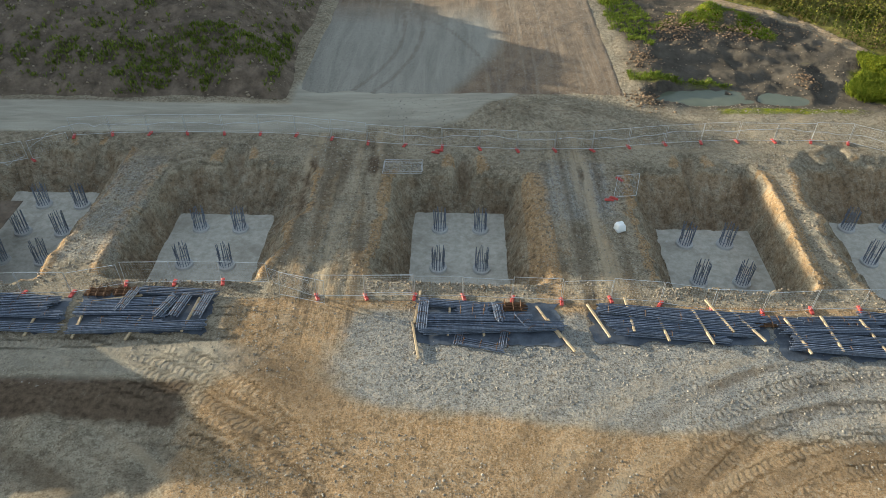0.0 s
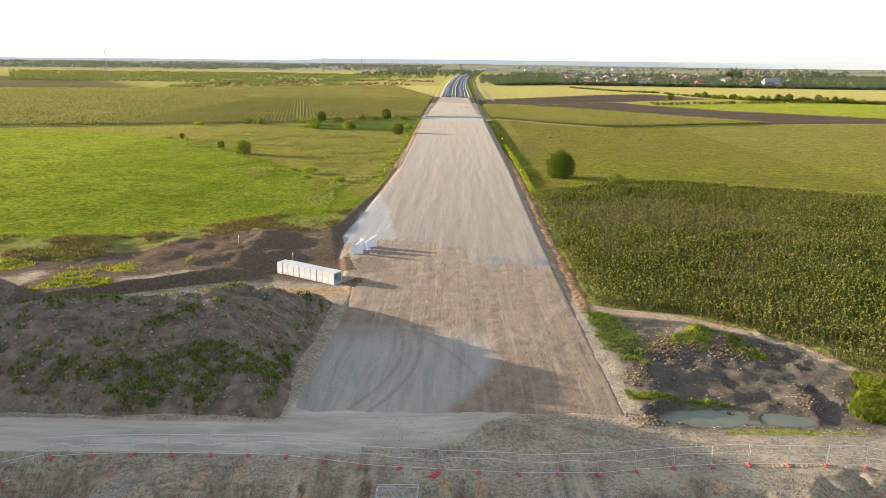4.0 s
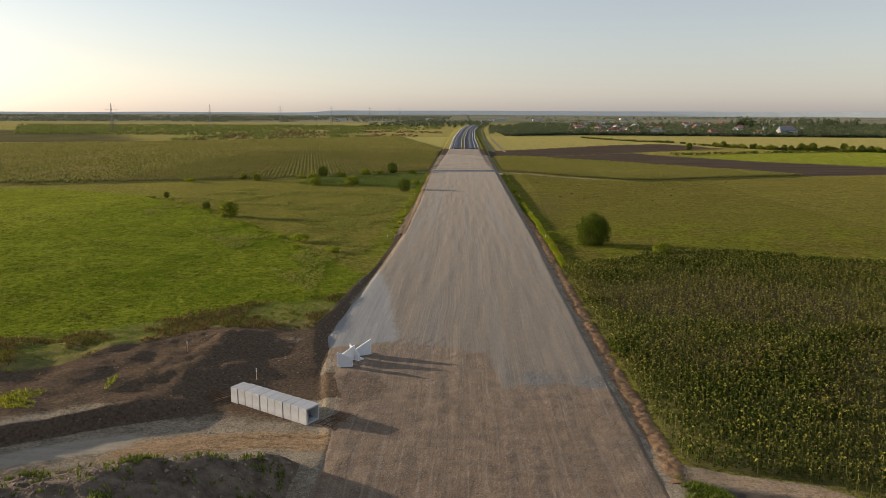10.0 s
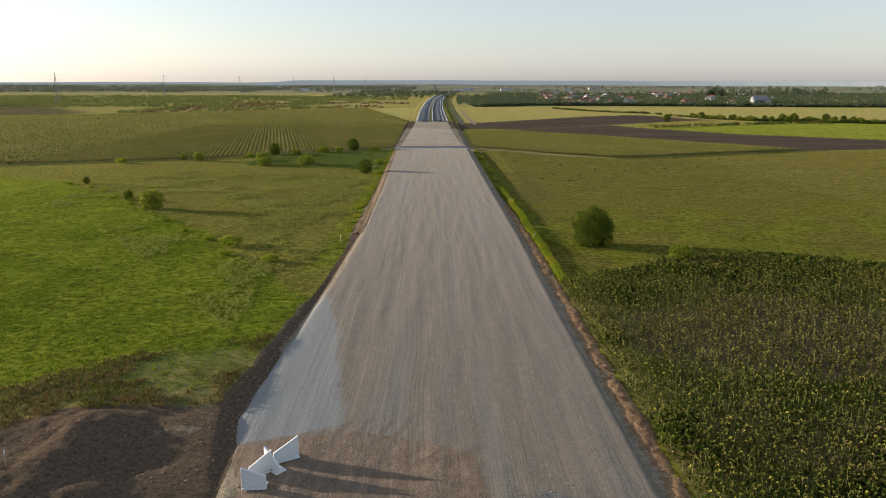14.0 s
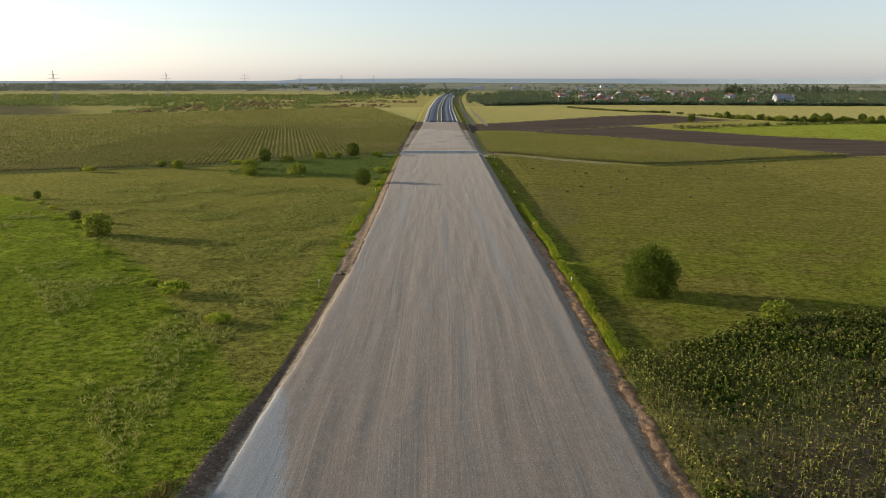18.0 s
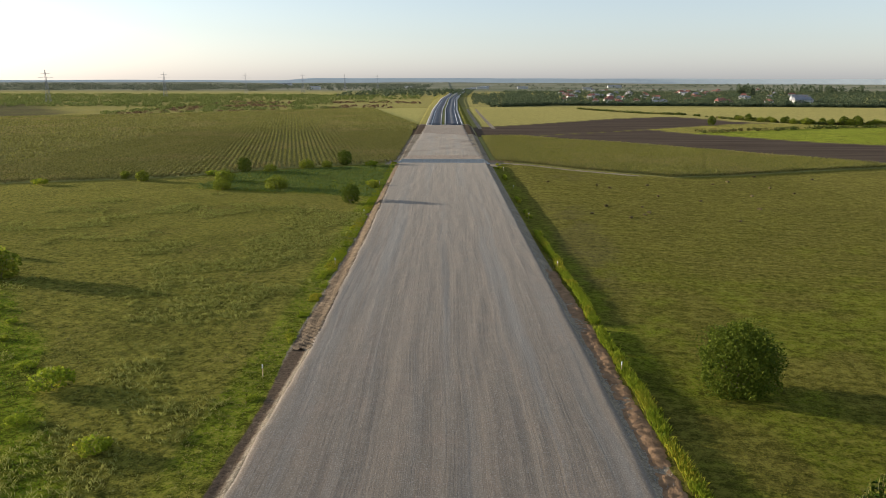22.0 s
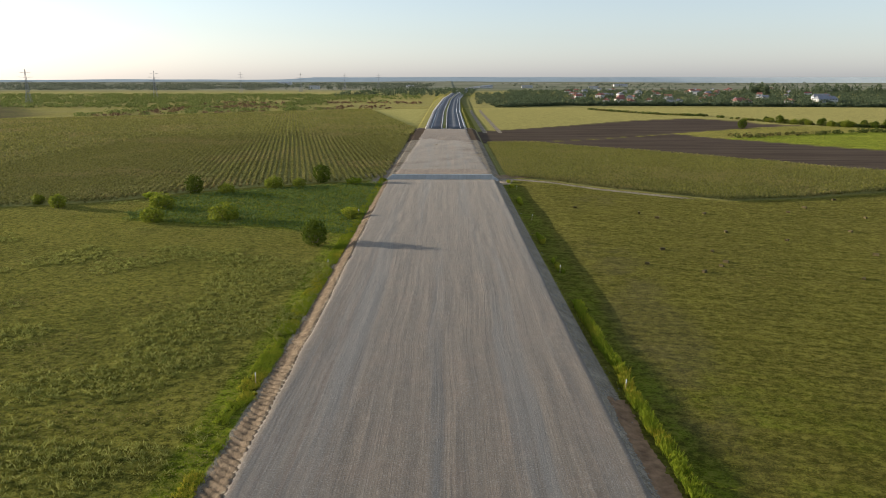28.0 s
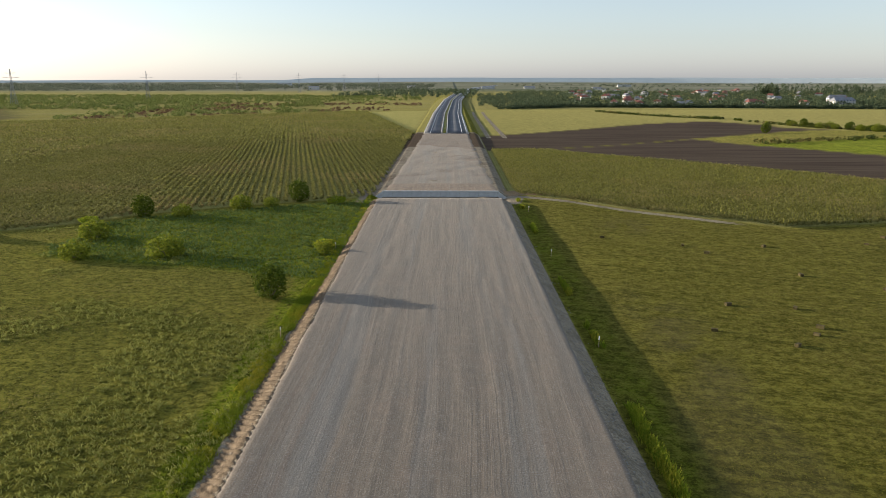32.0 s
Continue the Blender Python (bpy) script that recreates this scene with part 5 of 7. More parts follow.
px, py = scatter(9000, 17.6, 47, 60, 93, lambda x, y, r: ((vnoise(x, y, 9, 21, 4) + 0.02 * (x - 24) < -0.12) | (np.hypot((x - 20.5) / 3.2, (y - 82) / 8) + 0.5 * vnoise(x, y, 3, 120) < 0.8)) & (y > 66) & (y < np.interp(x, TRACK_X, TRACK_Y) - 2) & (np.hypot((x - 27) / 8, (y - 63.5) / 2.2) > 1), 212)
tufts("rank_weeds", "rank green weeds round the muddy pool", px, py, leafy("rank_weeds", (0.09, 0.14, 0.015), (0.21, 0.24, 0.04), None), 0.34, 7, 213, 0.7, 0.07)
px, py = scatter(7000, 39, 49, 60, 73, lambda x, y, r: vnoise(x, y, 5, 97) + 0.6 * (1 - np.hypot((x - 44) / 4, (y - 66) / 5)) > 0.05, 214)
tufts("reeds", "clump of bright green reeds by the dirt track", px, py, leafy("reeds", (0.09, 0.135, 0.012), (0.20, 0.22, 0.025), None), 0.62, 7, 215, 0.6, 0.07)


px, py = scatter(9000, -85, -20, 335, 428, lambda x, y, r: (y > 350 - 0.25 * (x + 40) + 5 * vnoise(x, y, 8, 116)) & (y < hedge_y(x) - 3) & (x > -80 + 6 * vnoise(x, y, 9, 117)), 217)
tufts("damp_meadow", "taller blue-green growth on the damp ground by the hedge", px, py, leafy("damp_growth", (0.09, 0.135, 0.032), (0.19, 0.235, 0.065), None), 0.5, 4, 218, 0.7, 0.16)


px, py = scatter(9000, -95, -43, 78, 114, lambda x, y, r: (y > bank_y(x) + 2) & (vnoise(x, y, 9, 21, 4) > -0.02) & (r.random(len(x)) < 0.6), 219)
tufts("terrace_weeds", "yellow-green weeds on the bank above the lane", px, py, M_WEED, 0.38, 4, 220, 0.8, 0.10)
px, py = scatter(26000, -100, -22, 108, 166, lambda x, y, r: (x < road_west(y) - 2.5) & (np.abs(y - np.interp(x, [-200, -61, -51, -46, -37, -24, -20], [110, 119, 128, 135, 142, 146, 149]) - 4 * vnoise(x, y, 9, 21, 4)) < 9) & (vnoise(x, y, 7, 118, 3) > -0.1), 221)
tufts("dry_weeds", "red-brown dried weeds along the edge of the bare earth", px, py, leafy("dry_weeds", (0.085, 0.062, 0.022), (0.21, 0.145, 0.05), (0.14, 0.15, 0.02), 0.2, 0.3), 0.45, 4, 222, 0.6, 0.09)


def mound_weeds():
    r = np.random.default_rng(216)
    px, py = r.uniform(-80, -17.5, 26000), r.uniform(61, 92, 26000)
    front = np.clip(1 - np.abs(py - 66) / 5.5, 0, 1)
    ridge = np.clip(1 - np.abs(py - 84) / 4, 0, 1)
    k = (vnoise(px, py, 3, 98, 5) > 0.34 - 0.55 * front - 0.16 * ridge - 0.35 * front * sst(-36, -28, px)) & (r.random(26000) < 0.5) | (r.random(26000) < 0.035)
    px, py = px[k], py[k]
    pz = mound_height(px, py) - 0.05
    ok = pz > 0.2
    px, py, pz = px[ok], py[ok], pz[ok]
    n = len(px)
    vs, fs, off = [], [], 0
    for q in range(6):
        ln = 0.36 * r.uniform(0.45, 1.6, n)
        v, f = kites(np.stack([px + r.normal(0, .12, n), py + r.normal(0, .12, n), pz], 1), r.uniform(0, 6.28, n), ln * 0.6, 0.13 * r.uniform(0.7, 1.5, n), ln * 0.6, ln)
        vs.append(v)
        fs.append(f + off)
        off += len(v)
    tagged(part("mound_weeds", mesh_of("mound_weeds", np.concatenate(vs), np.concatenate(fs)), leafy("mound_weeds", (0.075, 0.105, 0.02), (0.19, 0.21, 0.04), None)),
           "patchy dark green weeds growing on the spoil mound", "weeds", kind="stuff")


mound_weeds()

# ---- windrows of graded earth along the road edges ----
def windrow(name, label, edge, x0, x1, y0, y1, shape, mat):
    us, vs = np.linspace(0, 1, 11), np.arange(y0, y1, 0.2)
    U, V = np.meshgrid(us, vs)
    x = edge(V) + x0 + (x1 - x0) * U + 0.25 * vnoise(V, V * 0, 5, 111, 3)
    z = land(x.ravel(), V.ravel()).reshape(x.shape) - 0.12 + shape(U, x, V) * np.sin(U * math.pi) ** 0.7
    k = len(us)
    i = (np.arange(len(vs) - 1)[:, None] * k + np.arange(k - 1)[None, :]).ravel()
    me = mesh_of(name, np.stack([x.ravel(), V.ravel(), z.ravel()], 1), np.stack([i, i + 1, i + k + 1, i + k], 1))
    return tagged(part(name, me, mat, smooth=True), label, "earth windrow")


M_WINDROW = plain("turned_earth", (0.12, 0.088, 0.055), (0.27, 0.20, 0.125), 1.2, 0.95, bump=0.9, dist=0.1, spec=0.1, fine=5)
M_ORANGE = plain("orange_earth", (0.14, 0.085, 0.045), (0.31, 0.19, 0.10), 1.0, 0.95, bump=0.9, dist=0.1, spec=0.1, fine=5)
windrow("earth_windrow", "ridge of brown turned earth with slanting grader marks", road_west, -2.7, 0.35, 222, 421, lambda u, x, y: 0.30 + 0.19 * np.sin((y + 1.0 * x) * 6.0 + 2.5 * vnoise(x, y, 4, 112)) + 0.16 * vnoise(x, y, 0.9, 113, 2), M_WINDROW)
windrow("earth_windrow", "lumpy ridge of orange-brown earth along the road", road_east, 0.3, 3.0, 92, 262, lambda u, x, y: 0.22 + 0.16 * vnoise(x, y, 0.5, 114, 3) + 0.16 * vnoise(x, y, 3.5, 115, 2), M_ORANGE)

# ---- trees and bushes ----
BIG = tree_meshes("tree", 4.7, 8.7, -1.5, 48, 16000, 0.15, M_LEAF, 301)
plant("broad_tree", BIG, 30.9, 209.9, "lone round-crowned dark green tree in the hay field", "tree")
SMALL = tree_meshes("bush", 2.0, 3.6, -0.6, 12, 1100, 0.2, M_BUSH, 302)
SPREAD = tree_meshes("bush", 2.7, 3.4, -0.7, 14, 1300, 0.2, M_BUSH, 303)
DARK = tree_meshes("bush", 2.3, 4.8, -0.4, 14, 1500, 0.2, M_LEAF, 304)
LOW = tree_meshes("bush", 2.2, 1.9, 0.1, 9, 700, 0.18, M_WEED, 305)
for kind, x, y, s, label in (
        (SMALL, 44.1, 195.3, 1.05, "yellow-green bush at the edge of the maize"),
        (SMALL, -76.9, 255.6, 1.5, "yellow-green rounded bush in the meadow"),
        (LOW, -43.8, 210.4, 1.1, "low yellow-green shrub in the meadow"),
        (LOW, -32.7, 196.8, 0.75, "small yellow-green shrub in the meadow"),
        (DARK, -118, 306, 0.5, "low dark shrub on the meadow edge"),
        (DARK, -90, 272.0, 0.6, "brownish low shrub in the meadow"),
        (DARK, -26.9, 333.4, 1.0, "upright dark green bush beside the road bank"),
        (SPREAD, -53.7, 359.5, 1.15, "broad green bush in the damp meadow"),
        (SPREAD, -70.2, 357.5, 0.95, "broad green bush in the damp meadow"),
        (SPREAD, -74.6, 374.5, 1.1, "broad green bush near the hedge line"),
        (DARK, -40.8, 421.9, 1.1, "dark green bush on the maize field's edge"),
        (DARK, -74.7, 399.5, 1.0, "dark green bush on the maize field's edge"),
        (SPREAD, -65.6, 400.5, 0.8, "dark green bush on the maize field's edge"),
        (SPREAD, -54.2, 411.9, 0.95, "green bush on the maize field's edge"),
        (SPREAD, -46.9, 414.5, 0.7, "green bush on the maize field's edge"),
        (SMALL, -102.8, 375.8, 0.9, "green bush on the maize field's edge"),
        (SMALL, -111, 381.0, 0.7, "green bush on the maize field's edge"),
        (LOW, -84, 390.5, 0.9, "low green bush on the maize field's edge"),
        (LOW, -30, 418, 1.0, "low green bush on the maize field's edge"),
        (LOW, -24.3, 366.5, 0.9, "low leafy bush beside the road bank"),
        (SMALL, -23.4, 361.5, 0.6, "leafy bush beside the road bank"),
        (LOW, -132, 366, 1.0, "low green bush on the maize field's edge")):
    plant("bush", kind, x, y, label, "bush", (x * 37 + y * 11) % 360, s * (1.25 if y > 330 else 1.1), "bushes of the fields")
r0 = np.random.default_rng(306)
for k in range(15):
    y = 205 + k * 7.0 + r0.uniform(-3, 3)
    x = float(np.interp(y, [184, 232, 272, 313], [-30, -60, -91, -129])) + r0.uniform(-3, 3)
    plant("bush", LOW, x, y, "small weedy shrub along the meadow's old boundary", "bush", r0.uniform(0, 360), r0.uniform(0.35, 0.6), "shrubs along the boundary")
for k in range(7):
    plant("bush", SMALL, 43.5 + r0.uniform(-2, 3), 62.0 + 1.5 * k + r0.uniform(-1, 1), "dense bright green bush by the dirt track", "bush", r0.uniform(0, 360), r0.uniform(0.4, 0.6), "bushes by the pool")

# ---- the pool ----
bm = bmesh.new()
for cx, cy, rx, ry in ((24.0, 63.6, 4.2, 1.5), (32.6, 63.4, 2.3, 1.1)):
    ring = [bm.verts.new((cx + rx * 1.3 * math.cos(a * math.pi / 12), cy + ry * 1.5 * math.sin(a * math.pi / 12) + 0.1 * math.sin(a), -0.32)) for a in range(24)]
    bm.faces.new(ring)
M_WATER = plain("muddy_water", (0.085, 0.095, 0.06), (0.12, 0.125, 0.082), 0.4, 0.2, bump=0.02, spec=0.2)
tagged(part("water", bm, M_WATER), "still muddy green water in a shallow pool", "water", kind="structure")

# ---- concrete beds and pile cages in the pits ----
def bed(x0, x1, y0, y1):
    bm = bmesh.new()
    n = 14
    pts = []
    for (ax, ay), (bx, by) in (((x0, y0), (x1, y0)), ((x1, y0), (x1, y1)), ((x1, y1), (x0, y1)), ((x0, y1), (x0, y0))):
        for k in range(n):
            t = k / n
            w = 0.10 * math.sin(3.1 * (ax + bx) + k * 1.7) + 0.06 * math.sin(k * 4.1 + ay)
            pts.append((ax + (bx - ax) * t + w, ay + (by - ay) * t + w * 0.8))
    lo = [bm.verts.new((x, y, PIT_Z - 0.3)) for x, y in pts]
    hi = [bm.verts.new((x, y, PIT_Z + 0.11)) for x, y in pts]
    bm.faces.new(hi)
    for k in range(len(pts)):
        bm.faces.new((lo[k], lo[(k + 1) % len(pts)], hi[(k + 1) % len(pts)], hi[k]))
    return tagged(part("concrete_bed", bm, M_BLINDING), "pale grey blinding concrete bed with damp stains in a pit", "concrete bed", "beds in the pits")


def cage_mesh_parts():
    bar = bmesh.new()
    tube(bar, (0, 0, 0), (0, 0, 1.9), 0.028, 5)
    me_bar = bpy.data.meshes.new("bar")
    bar.to_mesh(me_bar)
    bar.free()
    me_bar.materials.append(M_STEEL)
    hoop = bmesh.new()
    for k in range(20):
        a, b = 2 * math.pi * k / 20, 2 * math.pi * (k + 1) / 20
        tube(hoop, (0.52 * math.cos(a), 0.52 * math.sin(a), 0), (0.52 * math.cos(b), 0.52 * math.sin(b), 0), 0.016, 4)
    me_hoop = bpy.data.meshes.new("hoop")
    hoop.to_mesh(me_hoop)
    hoop.free()
    me_hoop.materials.append(M_STEEL)
    head = bmesh.new()
    bmesh.ops.create_cone(head, cap_ends=True, segments=28, radius1=0.72, radius2=0.66, depth=0.26)
    me_head = bpy.data.meshes.new("pile_head")
    head.to_mesh(me_head)
    head.free()
    me_head.materials.append(M_CONCRETE)
    return me_bar, me_hoop, me_head


CAGE = cage_mesh_parts()


def pile(x, y, lean):
    ob = thing("pile", pose(x, y, PIT_Z + 0.12), "round concrete pile head with a cage of upright steel bars", "foundation pile", "piles in the pits")
    part("pile_head", CAGE[2], None, ob, "pale round concrete head").location = (0, 0, 0.03)
    for k in range(14):
        a = 2 * math.pi * k / 14
        b = part("bar", CAGE[0], None, ob)
        b.location = (0.47 * math.cos(a), 0.47 * math.sin(a), 0.1)
        b.rotation_euler = (lean * math.sin(k * 2.4 + x), lean * math.cos(k * 1.9 + y) + 0.02, 0)
    for z in (0.5, 1.25):
        part("hoop", CAGE[1], None, ob).location = (0, 0, z)


for p in PITS:
    bed(p[0] - 0.15, p[1] + 0.15, p[2] - 0.1, p[3] + 0.1)
for xs, ys in (((-35.4, -32.1), (48.4, 44.6, 41.0)), ((-20.95, -17.65), (45.5, 40.9)), ((-1.15, 2.2), (45.95, 41.05)), ((18.75, 22.0), (44.6, 40.0)), ((32.8, 36.2), (47.0, 42.7))):
    for x in xs:
        for y in ys:
            pile(x, y, 0.05)

# ---- site fence ----
def wire_panel(w, h):
    frame_bm, wires = bmesh.new(), bmesh.new()
    r = 0.017
    for a, b in (((0, 0, 0.12), (0, 0, h)), ((w, 0, 0.12), (w, 0, h)), ((0, 0, h), (w, 0, h)), ((0, 0, 0.2), (w, 0, 0.2))):
        tube(frame_bm, a, b, r, 6)
    for k in range(1, 17):
        tube(wires, (w * k / 17, 0, 0.2), (w * k / 17, 0, h), 0.0028, 3)
    for k in range(1, 8):
        tube(wires, (0, 0, 0.2 + (h - 0.2) * k / 8), (w, 0, 0.2 + (h - 0.2) * k / 8), 0.0028, 3)
    out = []
    for nm, b in (("frame", frame_bm), ("wire_mesh", wires)):
        me = bpy.data.meshes.new(nm)
        b.to_mesh(me)
        b.free()
        me.materials.append(M_GALV)
        out.append(me)
    return out


PANEL = wire_panel(3.2, 1.95)
foot_bm = bmesh.new()
box(foot_bm, -0.12, 0.12, -0.36, 0.36, 0, 0.13)
bevelled(foot_bm, 0.035)
box(foot_bm, -0.07, 0.07, -0.10, 0.10, 0.12, 0.18)
FOOT = bpy.data.meshes.new("foot")
foot_bm.to_mesh(FOOT)
foot_bm.free()
FOOT.materials.append(M_RED)


def fence_run(xs, fy, tilt, seed):
    r = np.random.default_rng(seed)
    for a, b in zip(xs[:-1], xs[1:]):
        ya, yb = float(fy(a)), float(fy(b))
        za = level(a, ya)
        ob = thing("fence_panel", pose(a, ya, za, tilt * r.uniform(-1, 1), 0, math.degrees(math.atan2(yb - ya, b - a))), "galvanised wire mesh fence panel on red plastic feet", "fence panel", "site fence panels")
        part("frame", PANEL[0], None, ob)
        part("wire_mesh", PANEL[1], None, ob)
        for x in (0.0,):
            f = part("foot", FOOT, None, ob, "red plastic fence foot")
            f.location = (x, 0, 0)
            f.rotation_euler = (0, 0, radians(r.uniform(-25, 25)))


def fence_north(x):
    return np.interp(x, [-40, -37.2, -34, -30, -20, -14, -7, -2, 6, 12, 18, 25, 31, 35, 38, 42], [50.6, 52, 53.8, 54.4, 55, 54.8, 53.5, 53.1, 52.8, 53.1, 54.2, 55, 55, 54.9, 53.2, 51])


def fence_south(x):
    return np.interp(x, [-35, -28.7, -25.4, -22.3, -15.7, -12, -8.9, 0, 7, 12, 18.4, 24.8, 32], [33.4, 33.7, 33.8, 34.8, 35.1, 35.0, 33.9, 34.3, 34.0, 34.3, 33.1, 33.7, 33.9])


fence_run(np.arange(-40.5, 42, 3.28), fence_north, 3.0, 401)
fence_run(np.arange(-32.1, -12.3, 3.28), fence_south, 3.0, 402)
fence_run(np.arange(-9.1, 33, 3.28), fence_south, 4.0, 403)
for k, (x, y, rz, rx) in enumerate(((-12.2, 35.2, -22, 14), (-11.6, 34.0, -14, -10), (-5.9, 34.3, 2, 6))):
    ob = thing("fence_panel", pose(x, y, level(x, y), rx, 0, rz), "loose wire mesh fence panel leaning on its neighbour", "fence panel", "site fence panels")
    part("frame", PANEL[0], None, ob)
    part("wire_mesh", PANEL[1], None, ob)
# spare panels lying in a stack
for k in range(2):
    ob = thing("fence_panel", pose(-6.0 + 0.08 * k, 50.7 + 0.10 * k, level(-4.3, 51.5) + 0.12 + 0.14 * k, -90 + 180, 0, 0.8 * k), "spare wire mesh fence panel lying flat in a stack", "fence panel", "stacked spare panels")
    part("frame", PANEL[0], None, ob)
    part("wire_mesh", PANEL[1], None, ob)
for x, y, rz in ((-1.7, 52.2, 80), (-1.4, 52.5, 95), (12.3, 45.7, 85), (12.7, 45.9, 60), (13.6, 48.6, 40)):
    f = new("ballast_block", FOOT)
    f.matrix_world = pose(x, y, level(x, y), 0, 0, rz)
    tagged(f, "loose red plastic ballast block lying on the ground", "ballast block", "loose ballast blocks")
ob = thing("fence_panel", pose(12.5, 46.0, level(12.6, 47) + 0.1, 72, 0, 74), "fallen wire mesh fence panel at the edge of a pit", "fence panel", "site fence panels")
part("frame", PANEL[0], None, ob)
part("wire_mesh", PANEL[1], None, ob)

# ---- reinforcing steel ----
def bar_mesh(length, mat, r=0.035):
    bm = bmesh.new()
    tube(bm, (-length / 2, 0, 0), (length / 2, 0, 0), r, 5)
    me = bpy.data.meshes.new("bar")
    bm.to_mesh(me)
    bm.free()
    me.materials.append(mat)
    return me


BARS = {}
TIE = bmesh.new()
for k in range(10):
    a, b = 2 * math.pi * k / 10, 2 * math.pi * (k + 1) / 10
    tube(TIE, (0, 0.3 * math.cos(a), 0.17 + 0.19 * math.sin(a)), (0, 0.3 * math.cos(b), 0.17 + 0.19 * math.sin(b)), 0.018, 4)
TIE_ME = bpy.data.meshes.new("tie")
TIE.to_mesh(TIE_ME)
TIE.free()
TIE_ME.materials.append(M_RUST)


def bundle(x0, y0, x1, y1, n=14, z=0.1, wide=0.66, mat=None, label=""):
    """Bars tied together, from one end to the other."""
    mat = mat or M_STEEL
    L = math.hypot(x1 - x0, y1 - y0)
    key = (round(L * 2) / 2, mat.name)
    if key not in BARS:
        BARS[key] = bar_mesh(key[0], mat)
    cx, cy = (x0 + x1) / 2, (y0 + y1) / 2
    ob = thing("rebar_bundle", pose(cx, cy, level(cx, cy) + z, 0, 0, math.degrees(math.atan2(y1 - y0, x1 - x0))), label or "tied bundle of long dark steel reinforcing bars", "rebar bundle", "stored reinforcing steel")
    for k in range(n):
        b = part("bar", BARS[key], None, ob)
        row = k % 5
        lay = k // 5
        b.location = (rng.normal(0, 0.12), (row - 2) * wide / 4.5 + (lay % 2) * 0.04 + rng.normal(0, 0.015), 0.05 + lay * 0.075)
        b.rotation_euler = (0, rng.normal(0, 0.002), rng.normal(0, 0.006))
    for k in (-0.38, 0.0, 0.36):
        part("tie", TIE_ME, None, ob, "rusty tie wire").location = (k * L, 0, -0.06)


def ground_sheet(x0, x1, y0, y1, seed):
    """A creased dark sheet laid under the stored steel."""
    us, vs = np.linspace(0, 1, 46), np.linspace(0, 1, 22)
    U, V = np.meshgrid(us, vs)
    x = x0 + (x1 - x0) * U + 0.35 * vnoise(V * 9, U * 5, 1.0, seed, 2)
    y = y0 + (y1 - y0) * V + 0.35 * vnoise(U * 12, V * 3, 1.0, seed + 1, 2)
    z = land(x.ravel(), y.ravel()).reshape(x.shape) + 0.05 + 0.035 * vnoise(x, y, 0.35, seed + 2, 2)
    i = (np.arange(21)[:, None] * 46 + np.arange(45)[None, :]).ravel()
    me = mesh_of("ground_sheet", np.stack([x.ravel(), y.ravel(), z.ravel()], 1), np.stack([i, i + 1, i + 47, i + 46], 1))
    tagged(part("ground_sheet", me, M_SHEET, smooth=True), "creased dark blue-grey plastic sheet under the steel bars", "plastic sheet", "sheets under the steel")


M_SHEET = plain("dark_plastic_sheet", (0.028, 0.034, 0.045), (0.085, 0.098, 0.12), 1.5, 0.45, bump=0.5, dist=0.02, spec=0.5, fine=9)
for x0, x1, y0, y1, seed in ((-2.3, 7.0, 29.9, 33.8, 821), (9.0, 20.2, 30.4, 33.3, 824), (20.6, 29.5, 29.4, 32.9, 827), (-24.6, -15.8, 30.4, 34.0, 830), (-32.0, -25.2, 30.3, 33.4, 833)):
    ground_sheet(x0, x1, y0, y1, seed)


def timber(x, y, length, turn, z=0.0):
    bm = bmesh.new()
    box(bm, -length / 2, length / 2, -0.07, 0.07, 0, 0.12)
    bevelled(bm, 0.012)
    ob = part("timber_bearer", bm, M_WOOD)
    ob.matrix_world = pose(x, y, level(x, y) + z, 0, 0, turn)
    tagged(ob, "pale raw timber bearer under the steel bars", "timber", "timber bearers")


